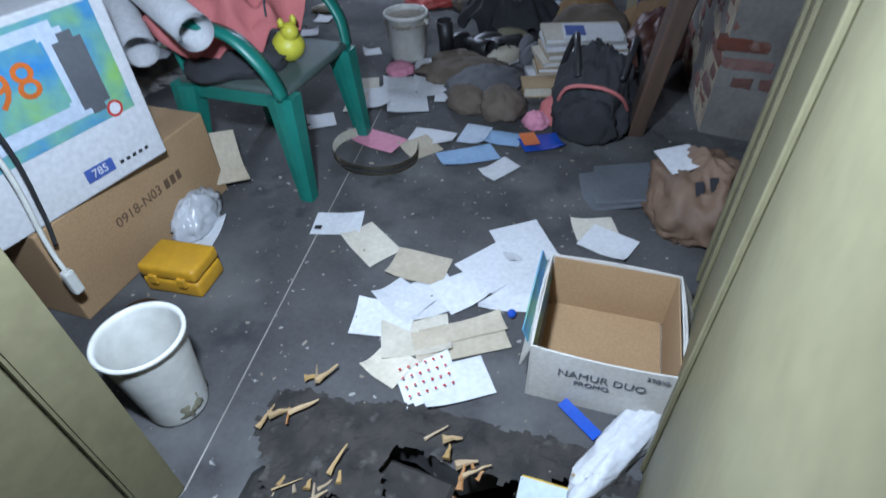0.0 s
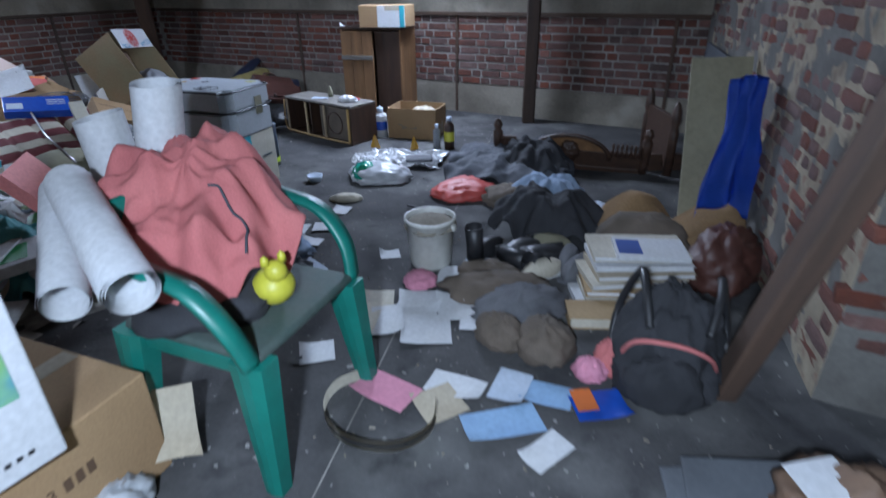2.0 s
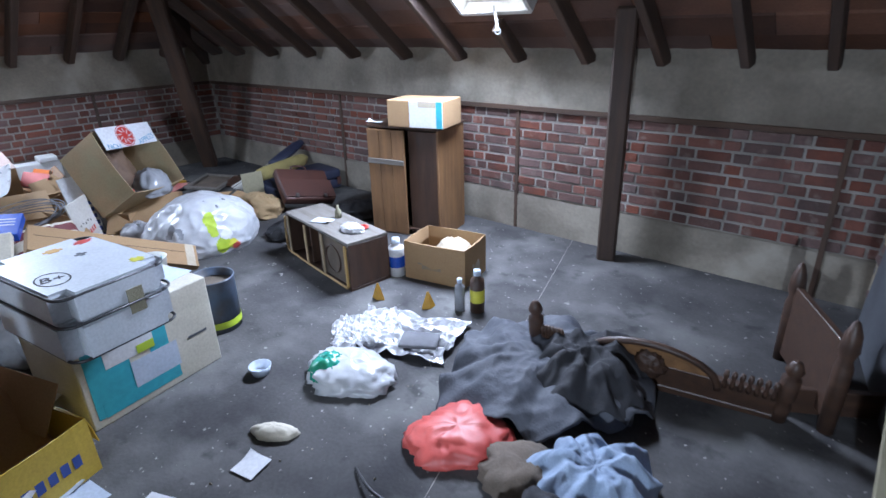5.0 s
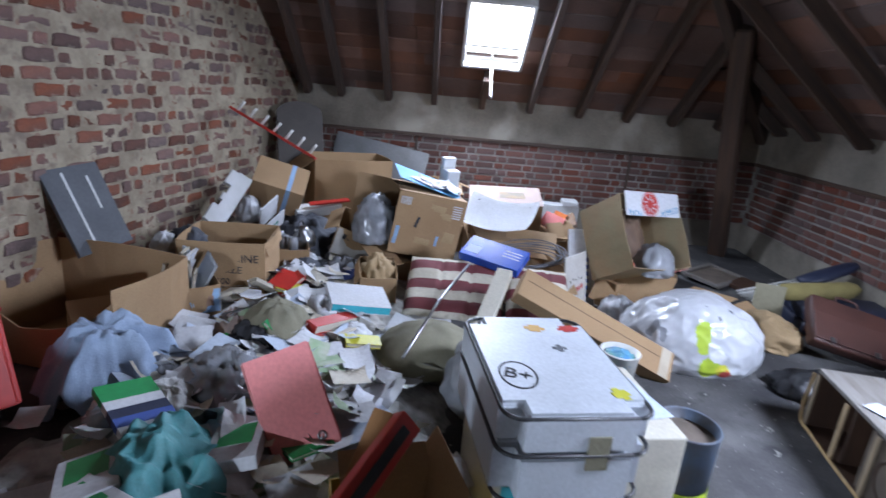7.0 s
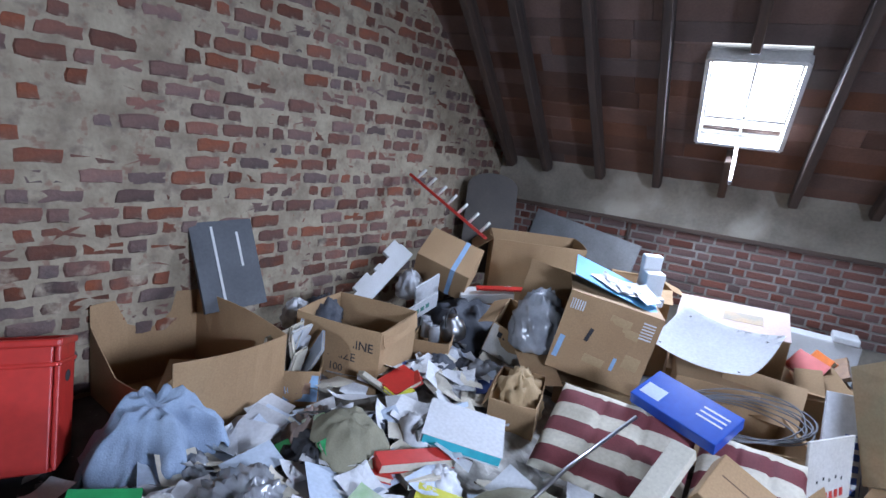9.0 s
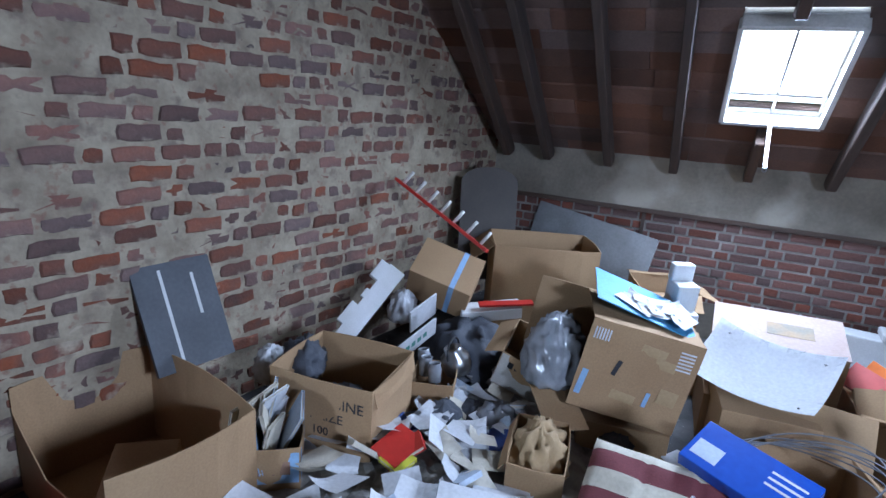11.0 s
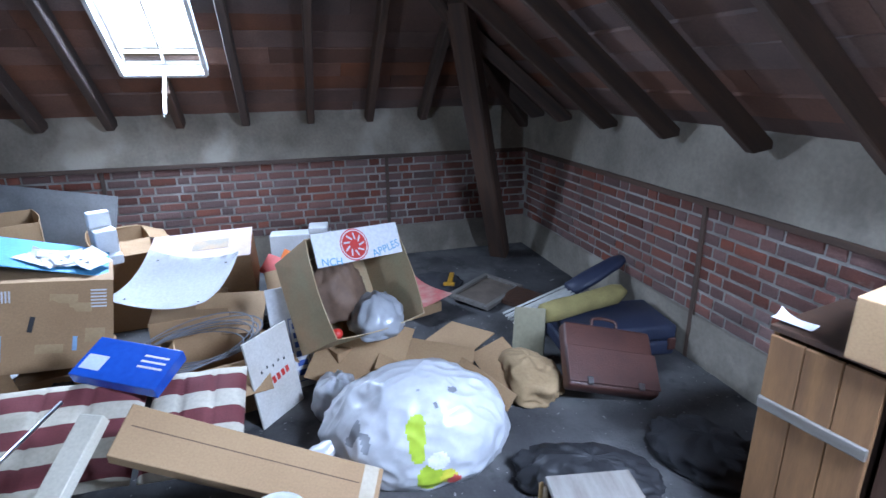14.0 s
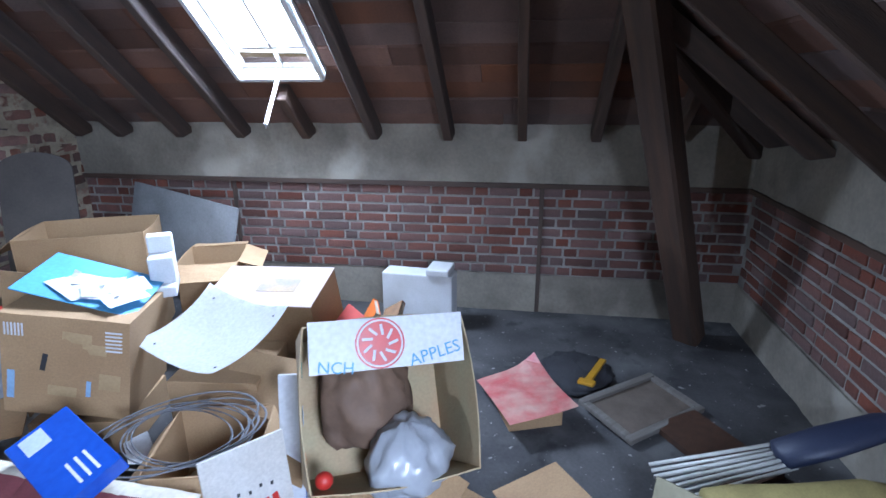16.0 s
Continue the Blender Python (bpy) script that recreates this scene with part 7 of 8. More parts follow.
for k, (x, y, z, sx, sy, rx, ry, rz) in enumerate(((-5.05, 3.85, 0.2, 0.5, 0.42, 38, 8, 60), (-4.95, 4.2, 0.16, 0.52, 0.3, 12, 10, 70), (-5.2, 4.45, 0.12, 0.36, 0.3, 10, -6, 30), (-4.62, 4.42, 0.16, 0.34, 0.1, 70, 20, 40),
                                                 (-4.8, 4.6, 0.12, 0.4, 0.22, 20, 12, 10), (-5.5, 3.15, 0.34, 0.4, 0.3, 30, 0, 80))):
    tagged(plate("cardboard_flap", pose(x, y, z, rx, ry, rz), sx, sy, 0.006, CARD), "loose brown cardboard flap on the heap", "cardboard", "loose cardboard")
heap("paper_bag", pose(-4.75, 4.72, 0.0, 0, 0, 20), 0.46, 0.34, 0.2, 245, PAPERBAG, "crumpled brown paper bag on the floor", "bag", 0.4, 3.2, n=64)
gb = plate("picture_card", axes(Vector((-5.1, 4.88, 0.15)), (0.5, 0.5, 0.1), (-0.3, 0.2, 0.8)), 0.2, 0.3, 0.012, KHAKIBOARD)
tagged(gb, "green and yellow printed card standing up", "card")
mag = tagged(part("magazine_page", sheet_mesh(0.5, 0.36, 140, 0.05), REDPRINT, m=pose(-5.98, 4.35, 0.1, 8, -6, 24)), "torn red and pink printed page on the boxes", "page")
closed_box("crushed_carton", pose(-6.0, 4.35, 0.0, 0, 0, 20), 0.36, 0.28, 0.075, CARD, "crushed brown carton under the printed page")
fr = empty("framed_picture", axes(Vector((-6.05, 4.95, 0.03)), (-0.6, 0.75, 0), (-0.75, -0.6, 0.08)), "dark picture frame with a pale edge lying flat", "picture")
for x, y, sx, sy in ((0, -0.16, 0.54, 0.04), (0, 0.16, 0.54, 0.04), (-0.25, 0, 0.04, 0.28), (0.25, 0, 0.04, 0.28)):
    part("frame_side", rounded_box(sx, sy, 0.03, 0.005, 2, Matrix.Translation((x, y, 0.015))), GREYWOOD, fr)
plate("backing", Matrix.Translation((0, 0, 0.008)), 0.46, 0.28, 0.006, BROWNCLOTH, fr)
tagged(plate("brown_board", pose(-5.75, 5.22, 0.035, 4, 0, 30), 0.5, 0.26, 0.03, DARKWOOD), "dark brown board lying on the floor", "board")
oy = empty("orange_bracket", pose(-6.35, 4.75, 0.06, 0, -8, -20), "orange plastic bracket lying on dark cloth", "bracket")
part("bar", rounded_box(0.4, 0.04, 0.02, 0.006, 2), YELLOW, oy)
part("end_plate", rounded_box(0.06, 0.09, 0.022, 0.006, 2, Matrix.Translation((0.2, 0, 0.001))), YELLOW, oy)
heap("dark_rag", pose(-6.4, 4.65, 0.0), 0.5, 0.4, 0.06, 250, BLACKCLOTH, "dark rag on the floor by the strut", "rag", 0.5, 6)
# folded parasol, roll, suitcase and briefcase by the north wall
um = empty("folded_parasol", axes(Vector((-5.48, 5.3, 0.2)), (-0.12, 0.92, 0.35), (1, 0.1, 0)), "folded dark blue parasol with white ribs", "parasol")
bm = bmesh.new()
lathe(bm, [(0.0, 0.0), (0.03, 0.0), (0.075, 0.02), (0.085, 0.2), (0.07, 0.42), (0.04, 0.5), (0, 0.5)], 24, pose(0.05, 0, 0, 0, 90, 0))
for v in bm.verts:
    v.co.z *= 0.55 + 0.1 * math.sin(40 * v.co.x)
part("cover", bm, NAVY, um, smooth=True)
for k in range(9):
    bm = bmesh.new()
    tube(bm, [(-0.42, -0.1 + 0.025 * k, -0.04 + 0.012 * (k % 3)), (0.1, -0.06 + 0.015 * k, 0.012 * (k % 3))], 0.008, 8)
    part("rib", bm, WHITEPL, um, smooth=True)
bm = bmesh.new()
rows = lathe(bm, [(0.0, 0.0), (0.06, 0.0), (0.068, 0.1), (0.062, 0.3), (0.066, 0.55), (0.05, 0.62), (0, 0.62)], 24)
for v in bm.verts:
    v.co *= 1 + 0.06 * noise.noise(v.co * 18)
tagged(part("yellow_roll", bm, YELLOWROLL, m=Matrix.Translation((-5.12, 4.98, 0.25)) @ Vector((-0.1, 0.6, 0.03)).to_track_quat("Z", "Y").to_matrix().to_4x4(), smooth=True), "crumpled yellow-olive roll lying on the suitcase", "roll")
bs = empty("blue_suitcase", axes(Vector((-5.08, 5.42, 0.0)), (0.12, 0.97, 0), (-0.97, 0.12, 0)), "old dark blue suitcase lying on the floor", "suitcase")
for z, h in ((0, 0.1), (0.102, 0.1)):
    part("shell", rounded_box(0.68, 0.42, h, 0.025, 3, Matrix.Translation((0, 0, z + h / 2))), NAVY, bs, smooth=True)
for x in (-0.31, 0.31):
    part("corner_cap", rounded_box(0.05, 0.02, 0.08, 0.008, 2, Matrix.Translation((x, -0.208, 0.08))), MAROON, bs)
bm = bmesh.new()
tube(bm, curve_pts([(-0.08, -0.21, 0.1), (-0.07, -0.25, 0.1), (0.07, -0.25, 0.1), (0.08, -0.21, 0.1)]), 0.01)
part("handle", bm, MAROON, bs, smooth=True)
bc = empty("briefcase", axes(Vector((-4.62, 5.1, 0.16)), (0.16, 0.9, -0.2), (-0.72, 0.15, 0.6)), "brown leather briefcase lying open-flapped", "briefcase")
part("body", rounded_box(0.5, 0.36, 0.09, 0.02, 3, Matrix.Translation((0, 0, 0.045))), MAROON, bc, smooth=True)
part("flap", rounded_box(0.5, 0.2, 0.012, 0.005, 2, Matrix.Translation((0, -0.06, 0.098))), MAROON, bc)
for x in (-0.14, 0.14):
    part("buckle", rounded_box(0.03, 0.04, 0.012, 0.004, 1, Matrix.Translation((x, -0.15, 0.108))), CHROME, bc)
bm = bmesh.new()
tube(bm, curve_pts([(-0.07, 0.18, 0.05), (-0.06, 0.23, 0.06), (0.06, 0.23, 0.06), (0.07, 0.18, 0.05)]), 0.009)
part("handle", bm, MAROON, bc, smooth=True)
heap("black_holdall", pose(-3.98, 4.66, 0.0, 0, 0, 60), 0.6, 0.34, 0.16, 255, BLACK, "black shiny holdall on the floor", "holdall", 0.4, 5, n=64)
heap("black_sack", pose(-4.0, 5.25, 0.0, 0, 0, 20), 0.5, 0.4, 0.12, 256, BLACKCLOTH, "black plastic sacks on the floor", "sacks", 0.5, 6)
# lower left: crate, files and books
cr = empty("red_crate", axes(Vector((-3.14, 0.5, 0.05)), (-0.8, 0.6, 0), (-0.56, -0.75, -0.34)), "red plastic crate tipped back, with torn white labels", "crate")
W, D, H, t = 0.52, 0.36, 0.48, 0.02
for x, y, a, w in ((W / 2, 0, 0, D), (-W / 2, 0, 180, D), (0, D / 2, 90, W), (0, -D / 2, 270, W)):
    m = pose(x, y, 0, 0, 0, a)
    part("wall", rounded_box(t, w - 0.022, H, 0.006, 2, Matrix.Translation((0, 0, H / 2))), RED, cr, m=m)
    part("rim", rounded_box(t * 1.6, w + 0.02, 0.03, 0.008, 2, Matrix.Translation((0.002, 0, H - 0.01))), RED, cr, m=m)
    part("rib", rounded_box(t * 1.4, w + 0.012, 0.018, 0.006, 2, Matrix.Translation((0.002, 0, H - 0.09))), RED, cr, m=m)
m = pose(0, -D / 2, 0, 0, 0, 270)
for y, z, w, h, a in ((-0.06, 0.36, 0.3, 0.17, 4), (-0.05, 0.15, 0.26, 0.15, -5)):
    plate("label", m @ pose(t / 2 + 0.002, y, z, 90, 0, 90) @ pose(0, 0, 0, 0, 0, a), w, h, 0.001, PAPER, cr)
m = pose(W / 2, 0, 0)
# black oval painted for the dark inside of the crate's hand hole
bm = bmesh.new()
bmesh.ops.create_circle(bm, cap_ends=True, segments=24, radius=0.5, matrix=m @ pose(t / 2 + 0.002, 0, 0.33, 90, 0, 90) @ Matrix.Diagonal((0.12, 0.045, 1, 1)))
part("hand_hole", bm, INK, cr)
part("base", rounded_box(W, D, 0.012, 0.003, 1, Matrix.Translation((0, 0, 0.006))), RED, cr)
for k in range(6):
    book(pose(-3.14 + 0.035 * k, 1.28 + 0.038 * k, 0.28 - 0.006 * k, 14, 8, 140), 0.2, 0.045, 0.03, (GREEN2, GREEN2, PAPER, NAVY, INKBLUE, PAPER)[k], ("green", "green", "white", "navy", "blue", "white")[k] + " printed packet in a leaning row", "packet")
draped("teal_cloth", (-2.85, 1.58, 0.03), 0.29, 0.24, 0.0, 0.24, 260, TEALCLOTH, "teal cloth heaped before the crate")
book(pose(-2.5, 1.75, 0.25, 8, 6, 30), 0.3, 0.12, 0.03, PAPER, "white flat packet on the teal bag", "packet")
book(pose(-2.35, 1.88, 0.27, 8, 6, 10), 0.2, 0.14, 0.02, GREEN2, "green and white packet on the teal bag", "packet")
pf = empty("ring_binder", axes(Vector((-3.1, 1.93, 0.32)), (-0.3, 0.45, 0.1), (-0.55, -0.2, 0.8)), "salmon pink ring binder standing open", "binder")
plate("cover", pose(0.0, 0, 0.0), 0.24, 0.4, 0.004, SALMON, pf)
plate("cover", pose(0.03, 0, -0.07, 0, -14, 0), 0.22, 0.4, 0.004, SALMON, pf)
plate("spine", pose(-0.122, 0, -0.035, 0, 90, 0), 0.075, 0.4, 0.004, SALMON, pf)
for y in (-0.06, 0.06):
    bm = bmesh.new()
    ring_into(bm, pose(-0.085, y, -0.03, 90), 0.024, 0.002, 18, 6)
    part("ring", bm, CHROME, pf, smooth=True)
bm = bmesh.new()
ring_into(bm, pose(0.06, -0.15, 0.004), 0.014, 0.004, 18, 6)
part("finger_ring", bm, CHROME, pf, smooth=True)
beam("orange_batten", (-2.62, 2.15, 0.12), (-2.95, 2.28, 0.42), 0.07, 0.02, PALEWOOD2, "orange-brown wooden batten leaning on the carton", category="batten", kind="")
rl = empty("red_long_box", axes(Vector((-2.72, 2.26, 0.34)), (-0.55, 0.3, 0.22), (-0.2, 0.3, -0.1)), "long red box with a dark groove", "box")
part("body", rounded_box(0.46, 0.09, 0.06, 0.006, 2), RED, rl)
plate("groove", Matrix.Translation((0.02, 0.0, -0.031)), 0.34, 0.035, 0.004, BLACK, rl)
plate("groove", Matrix.Translation((0.02, 0.0, 0.031)), 0.34, 0.035, 0.004, BLACK, rl)
heap("white_bag", pose(-3.2, 1.42, 0.08, 0, 0, 40), 0.36, 0.26, 0.2, 271, STYRO, "crumpled white plastic bag on the heap", "bag", 0.45, 5, n=64)
heap("white_bag", pose(-2.62, 1.62, 0.06, 0, 0, 10), 0.34, 0.26, 0.18, 272, STYRO, "crumpled white plastic bag on the heap", "bag", 0.45, 5, n=64)
for k, (x, y, z, a) in enumerate(((-2.72, 1.42, 0.22, 30), (-2.58, 1.5, 0.23, 60), (-2.95, 1.78, 0.2, 10))):
    pk2 = closed_box("white_packet", pose(x, y, z, 10, -8, a), 0.26, 0.18, 0.05, PAPER, "white and green printed packet on the heap")
    plate("green_panel", Matrix.Translation((-0.04, 0.0, 0.0505)), 0.14, 0.12, 0.001, GREEN2, pk2)
heap("clear_bag", pose(-3.4, 1.6, 0.05, 0, 0, 30), 0.5, 0.42, 0.27, 262, GREYFILM, "clear crackling plastic bag on the heap", "bag", 0.6, 6, n=72)
heap("red_white_wrap", pose(-3.95, 1.4, 0.05, 0, 0, 30), 0.4, 0.24, 0.2, 263, PINKCARD, "red and white crumpled wrapping", "wrapping", 0.6, 7)
sat = heap("satchel", pose(-3.88, 1.64, 0.04, 0, 0, 40), 0.46, 0.38, 0.34, 264, KHAKI, "khaki and black satchel slumped on papers", "satchel", 0.22, 4, n=64)
heap("black_strap", Matrix.Translation((0.04, -0.12, 0.0)), 0.42, 0.3, 0.26, 265, BLACKCLOTH, "", "", 0.6, 6, parent=sat)
book(pose(-3.97, 1.9, 0.22, 12, 10, 150), 0.36, 0.07, 0.05, RED, "long red box file lying on papers", "box_file")
book(pose(-4.24, 1.98, 0.25, 6, 8, 110), 0.34, 0.26, 0.05, PAPER, "thick white bound volume with teal edges on papers", "book", TEAL)
carton("small_open_carton", pose(-4.85, 2.02, 0.05, 0, 6, 10), 0.34, 0.24, 0.22, "small open carton with brown rags", (None, None, None, 150), None, 0.3)
heap("brown_rag", pose(-4.85, 2.02, 0.08), 0.34, 0.26, 0.26, 266, PAPERBAG, "brown crumpled paper in the small carton", "paper", 0.6, 7)
# mound of papers and scraps under it all
def mound(x, y):
    return 0.17 * math.exp(-(((x + 4.3) / 1.1) ** 2 + ((y - 1.6) / 0.7) ** 2)) + 0.1 * math.exp(-(((x + 3.2) / 0.8) ** 2 + ((y - 1.8) / 0.6) ** 2))


bm = bmesh.new()
g = []
for i in range(71):
    row = []
    for j in range(51):
        x, y = -6.0 + 3.7 * i / 70, 0.45 + 2.5 * j / 50
        row.append(bm.verts.new((x, y, mound(x, y) - 0.03 + 0.05 * noise.noise(Vector((x * 6, y * 6, 1))) + 0.02 * noise.noise(Vector((x * 19, y * 19, 4))))))
    g.append(row)
for i in range(70):
    for j in range(50):
        bm.faces.new((g[i][j], g[i + 1][j], g[i + 1][j + 1], g[i][j + 1]))
tagged(part("trodden_litter", bm, LITTER), "trodden layer of dirty paper litter", "litter", kind="stuff")
rng = random.Random(8)
VARIANTS = [(sheet_mesh(rng.uniform(0.12, 0.24), rng.uniform(0.09, 0.18), 300 + k, 0.022), k) for k in range(12)]
MESHES = [mesh_of("litter_sheet", b, m) for (b, k), m in zip(VARIANTS, (PAPER, PAPER, CREAM, PAPER, PALE, PAPER, CREAM, PAPER, CREAM, PAPER, LIMECARD, PAPER))]
LABELS = ["white paper sheet", "white paper sheet", "yellowed paper sheet", "white paper sheet", "pale blue paper sheet", "white paper sheet", "yellowed paper sheet", "white paper sheet",
          "yellowed paper sheet", "white paper sheet", "pale green leaflet", "white paper sheet"]
for k in range(290):
    x, y = rng.gauss(-4.2, 0.8), rng.gauss(1.68, 0.38)
    if k % 2 == 0:
        x, y = rng.uniform(-3.7, -2.45), rng.uniform(1.2, 2.3)
    if y < 0.7 or x > -2.3 or x < -5.8:
        continue
    v = rng.randrange(12)
    o = new("paper_sheet", MESHES[v])
    o.matrix_basis = pose(x, y, mound(x, y) + rng.uniform(0.02, 0.09), rng.gauss(0, 16), rng.gauss(0, 16), rng.uniform(0, 360))
    tagged(o, LABELS[v] + " lying loose on the heap", "paper", "papers on the heap")
for k in range(34):
    x, y = rng.gauss(-3.9, 0.8), rng.gauss(1.75, 0.35)
    if y < 0.9 or x > -2.5 or x < -5.6:
        continue
    mt, cn = rng.choice(((PAPER, "white"), (GREEN2, "green"), (RED, "red"), (INKBLUE, "blue"), (CREAM, "cream"), (LEMON, "yellow"), (PALE, "pale blue"), (TAN, "beige"), (BLACK, "black")))
    book(pose(x, y, mound(x, y) + rng.uniform(0.0, 0.06), rng.gauss(0, 18), rng.gauss(0, 18), rng.uniform(0, 360)), rng.uniform(0.1, 0.22), rng.uniform(0.08, 0.16), rng.uniform(0.012, 0.04), mt,
         cn + " printed booklet lying on the heap")
for k in range(16):
    x, y = rng.gauss(-4.6, 0.8), rng.gauss(1.6, 0.4)
    if y < 0.9 or x > -2.6 or x < -5.8:
        continue
    mt, cn = rng.choice(((PAPER, "white paper"), (CLEARBAG, "milky plastic"), (NAVYCLOTH, "dark cloth"), (TAN, "beige paper"), (GREYFILM, "grey plastic")))
    heap("crumpled_scrap", pose(x, y, mound(x, y) - 0.01, 0, 0, rng.uniform(0, 360)), rng.uniform(0.14, 0.28), rng.uniform(0.12, 0.24), rng.uniform(0.08, 0.16), 400 + k, mt, "crumpled " + cn + " lump on the heap", "scrap", 0.6, 8, n=32)
# ---- brickwork: the nearest bricks are single pieces, the rest one mesh a wall ----


def brick_mesh(w, h, seed, rough):
    """One worn brick, its face towards +y: an uneven outline with chipped corners and a softened arris."""
    r = random.Random(seed)
    bm = bmesh.new()
    n = 4 if w > 0.15 else 2
    outline = [(-w / 2 + w * k / n, -h / 2) for k in range(n)] + [(w / 2, -h / 2), (w / 2, 0)] + [(w / 2 - w * k / n, h / 2) for k in range(n)] + [(-w / 2, h / 2), (-w / 2, 0)]
    arris = 0.003 + 0.005 * rough
    back, edge, face = [], [], []
    for x, z in outline:
        corner = abs(x) > w * 0.45 and abs(z) > h * 0.45
        cut = 1 - (0.012 + r.uniform(0, 0.05) * rough if corner else 0)
        x, z = x * cut + r.uniform(-1, 1) * (0.0008 + 0.006 * rough), z * (cut - (0.08 * rough if corner else 0)) + r.uniform(-1, 1) * (0.0008 + 0.0045 * rough)
        back.append(bm.verts.new((x, -0.045, z)))
        edge.append(bm.verts.new((x, 0.004 - arris + r.uniform(-0.002, 0.002), z)))
        face.append(bm.verts.new((x * (1 - 2 * arris / w), 0.004 + r.uniform(-0.002, 0.002) * (0.5 + rough), z * (1 - 2 * arris / h))))
    m = len(outline)
    for lo, hi in ((back, edge), (edge, face)):
        for k in range(m):
            bm.faces.new((lo[k], lo[(k + 1) % m], hi[(k + 1) % m], hi[k]))
    mid = bm.verts.new((r.uniform(-0.1, 0.1) * w, 0.004 + r.uniform(-0.001, 0.003) * (0.4 + rough), 0))
    for k in range(m):
        bm.faces.new((face[k], face[(k + 1) % m], mid))
    return bm


def brickwork(parent, a, b, z0, rows, rise, rough, pick, seed, mat, top=None, lost=0.0):
    """Bricks along the line a-b of a wall, faces to the left of that direction. pick: the stretch (s0, s1, z0, z1) whose bricks are single objects."""
    r = random.Random(seed)
    a, b = Vector(a), Vector(b)
    d = (b - a).normalized()
    n = Vector((-d.y, d.x, 0))
    length = (b - a).length
    base = Matrix((d, n, Vector((0, 0, 1)))).transposed().to_4x4()
    kinds = [(w, [mesh_of("brick", brick_mesh(w - 0.016 - 0.002 * rough, rise - 0.017 + 0.001 * rough, seed * 10 + k, rough), mat) for k in range(8)]) for w in (0.21, 0.105)]
    rest_v, rest_f = [], []
    singles = 0
    for k in range(rows):
        s, i = -0.05 * (k % 2) - r.uniform(0, 0.05), k % 2
        while s < length:
            w, meshes = kinds[i % 2 if rough == 0 or r.random() < 0.75 else r.randrange(2)]
            i += 1
            c, z = s + w / 2, z0 + (k + 0.5) * rise
            s += w
            if c < 0.05 or c > length - 0.05 or (top and z > top(a + d * c)) or r.random() < lost:
                continue
            m = Matrix.Translation(a + d * c + Vector((0, 0, z + r.uniform(-1, 1) * 0.005 * rough + 0.022 * rough * noise.noise(Vector((c * 1.1, z * 0.6, seed))))) + n * (r.uniform(-0.002, 0.004) if rough == 0 else r.uniform(-0.009, 0.005))) @ base @ pose(0, 0, 0, 0, r.uniform(-1, 1) * (0.4 + 1.2 * rough), 0)
            me = r.choice(meshes)
            if pick[0] < c < pick[1] and pick[2] < z < pick[3] and singles < 300:
                o = new("brick", me)
                o.parent, o.matrix_basis = parent, m
                singles += 1
            else:
                q = len(rest_v)
                rest_v.extend(m @ v.co for v in me.vertices)
                rest_f.extend([[q + v for v in p.vertices] for p in me.polygons])
    me = bpy.data.meshes.new("brick_rest")
    me.from_pydata(rest_v, [], rest_f)
    me.materials.append(mat)
    o = new("brick_rest", me)
    o.parent = parent
    tagged(o, kind="stuff")


def mortar_face(parent, a, b, z0, z1, amp, seed, mat, top=None, step=0.035, out=0.0):
    """The uneven mortar between and over the bricks."""
    a, b = Vector(a), Vector(b)
    d = (b - a).normalized()
    n = Vector((-d.y, d.x, 0))
    length = (b - a).length
    nx, nz = int(length / step), int((z1 - z0) / step)
    vs, fs = [], []
    for i in range(nx + 1):
        for k in range(nz + 1):
            p = a + d * (length * i / nx) + Vector((0, 0, z0 + (z1 - z0) * k / nz))
            h = out + amp * (noise.noise(p * 5 + Vector((seed, 0, 0))) + 0.8 * noise.noise(p * 14) + 0.5 * noise.noise(p * 31))
            vs.append(p + n * h)
    for i in range(nx):
        for k in range(nz):
            q = i * (nz + 1) + k
            if top is None or vs[q].z < top(vs[q]) + 0.1:
                fs.append((q, q + nz + 1, q + nz + 2, q + 1))
    me = bpy.data.meshes.new("mortar")
    me.from_pydata(vs, [], fs)
    me.materials.append(mat)
    for f in me.polygons:
        f.use_smooth = True
    o = new("mortar", me)
    o.parent = parent


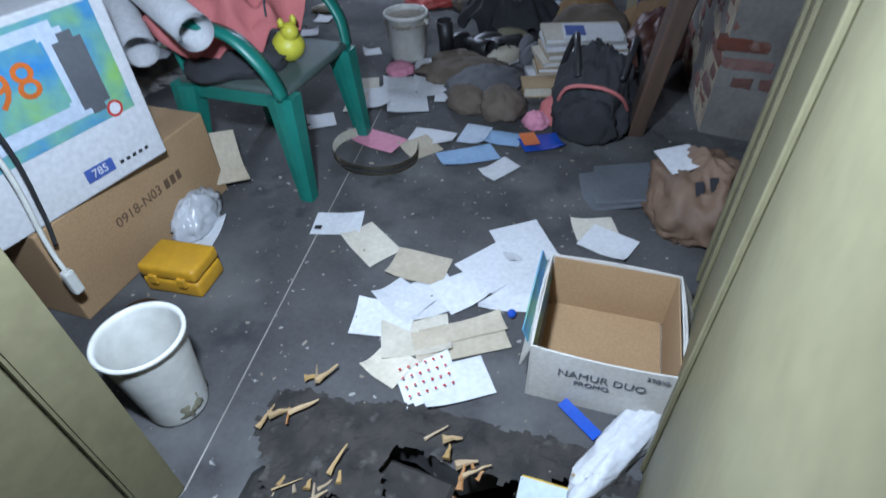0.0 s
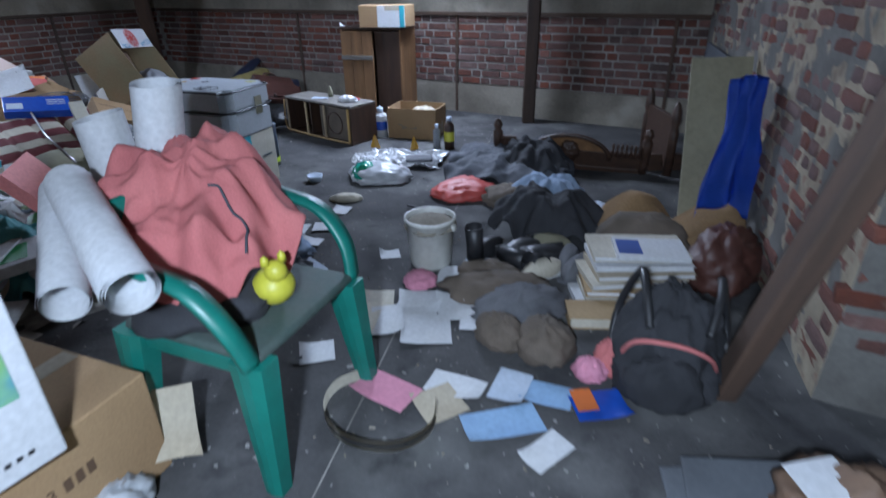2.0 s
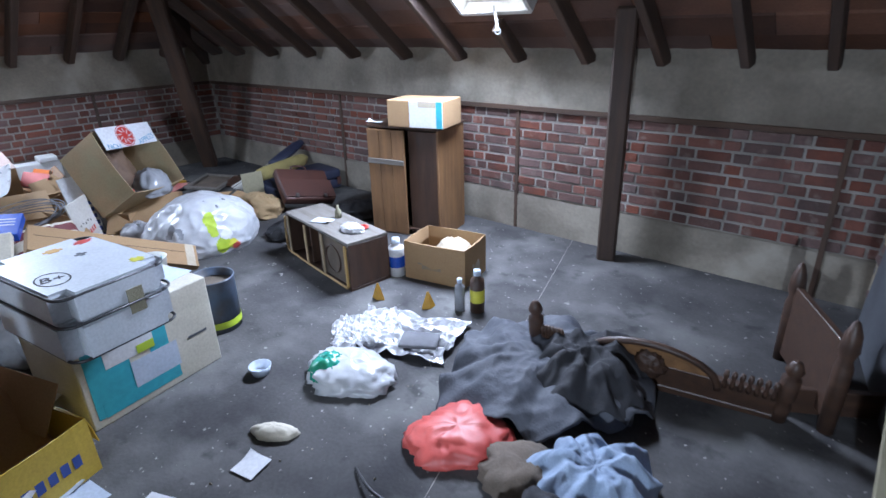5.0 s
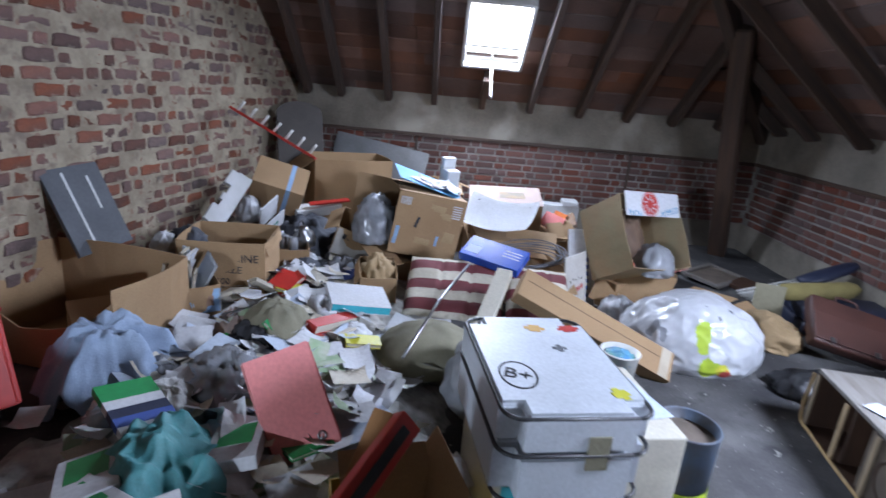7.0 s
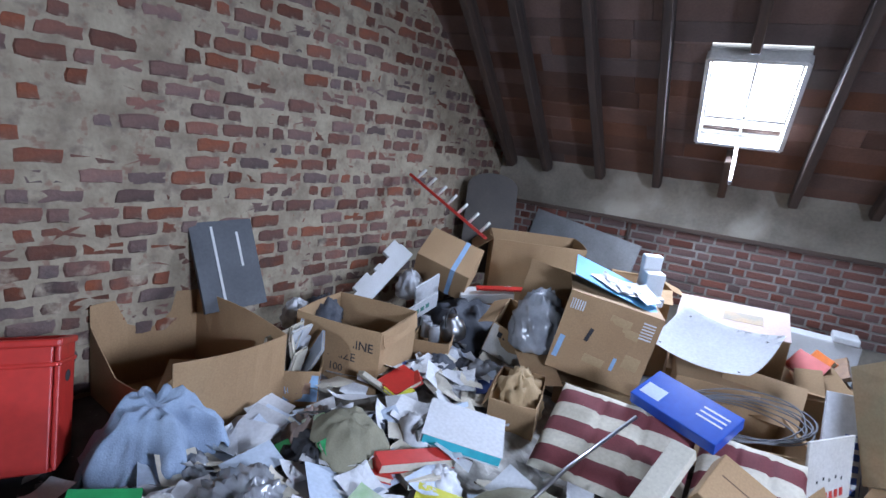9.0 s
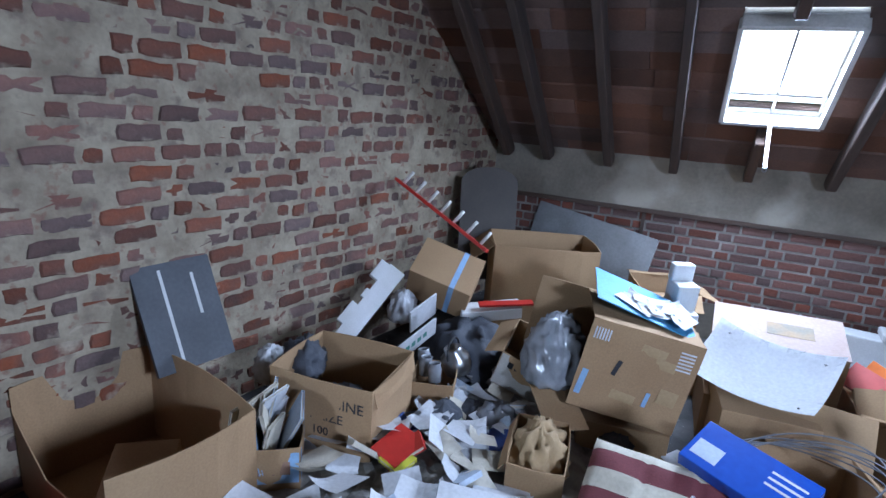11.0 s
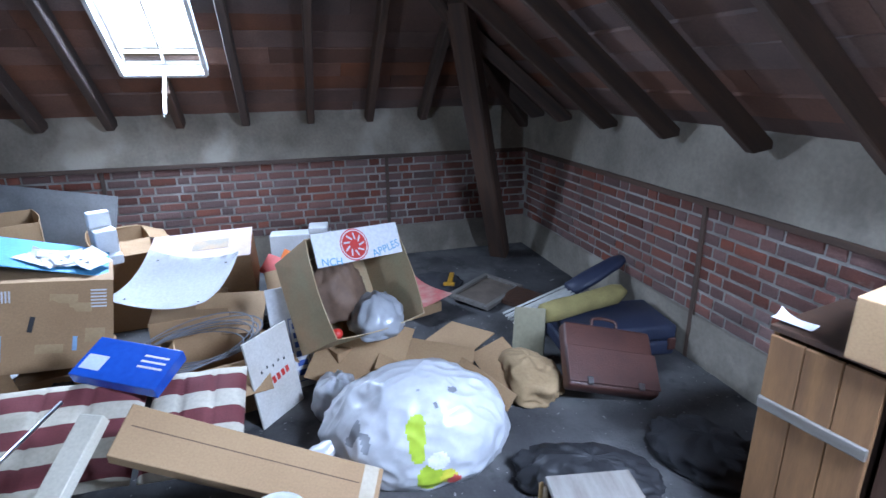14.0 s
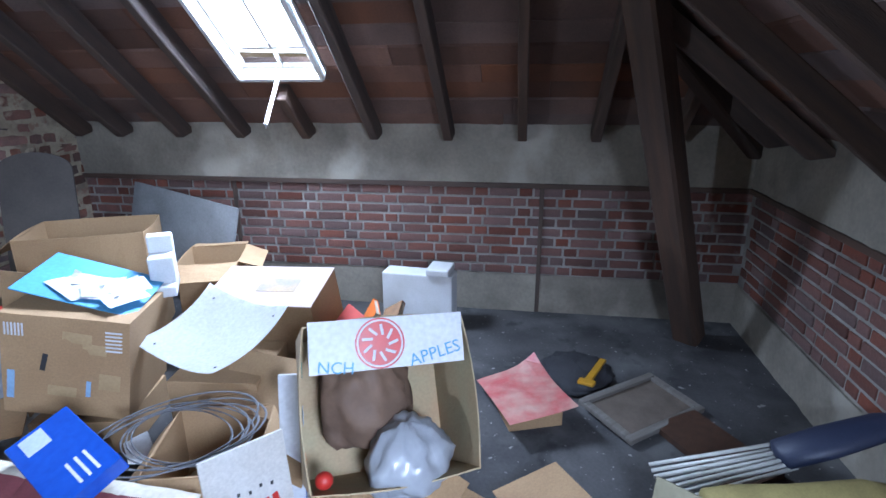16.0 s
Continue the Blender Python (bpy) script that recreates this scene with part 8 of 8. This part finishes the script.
walls = {o.name: o for o in scene.objects}
RISE = (LEDGE - BRICK0) / 9
mortar_face(walls["wall_west"], (WX, NY, 0), (WX, -0.4, 0), BRICK0, LEDGE, 0.001, 1, MORTAR2, out=0.001)
brickwork(walls["wall_west"], (WX + 0.004, NY, 0), (WX + 0.004, -0.4, 0), BRICK0, 9, RISE, 0, (0.6, 4.2, 0, 2), 1, BRICK)
mortar_face(walls["wall_north"], (-0.3, NY, 0), (WX, NY, 0), BRICK0, LEDGE, 0.001, 2, MORTAR2, out=0.001)
brickwork(walls["wall_north"], (-0.3, NY - 0.004, 0), (WX, NY - 0.004, 0), BRICK0, 9, RISE, 0, (3.6, 6.8, 0, 2), 2, BRICK)
# plaster bands, a little uneven
for w, a, b in (("wall_west", (WX, NY, 0), (WX, -0.4, 0)), ("wall_north", (-0.3, NY, 0), (WX, NY, 0))):
    mortar_face(walls[w], a, b, 0.0, BRICK0 - 0.005, 0.006, 3, PLASTER, out=0.016)
    mortar_face(walls[w], a, b, LEDGE + 0.02, EAVE + 0.08, 0.008, 4, PLASTER, out=0.02)


def under_roof(p):
    return EAVE + SLOPE * (p.x - WX) + 0.05


ga, gb = (G0.x, G0.y, 0), (G1.x, G1.y, 0)
mortar_face(walls["wall_gable"], ga, gb, 0, TOPZ, 0.0075, 5, MORTAR, out=-0.0135, step=0.02)
brickwork(walls["wall_gable"], ga, gb, 0.0, 47, 0.088, 1, (1.6, 4.6, 0.7, 2.2), 5, BRICK2, under_roof, 0.03)
ea, eb = (E0.x, E0.y, 0), (E1.x, E1.y, 0)
mortar_face(walls["wall_east"], ea, eb, 0, 3.0, 0.0065, 6, WHITEWASH, out=0.0005)
brickwork(walls["wall_east"], ea, eb, 0.0, 40, 0.072, 0.7, (0.0, 2.2, 0.0, 1.6), 6, BRICK, None, 0.04)
mortar_face(walls["wall_east"], (E0.x + 0.5, E0.y, 0), (E0.x, E0.y, 0), 0, 3.0, 0.005, 7, WHITEWASH, out=0.004)
brickwork(walls["wall_east"], (E0.x + 0.5, E0.y, 0), (E0.x, E0.y, 0), 0.0, 40, 0.072, 0.7, (9, 9, 9, 9), 7, BRICK, None, 0.02)
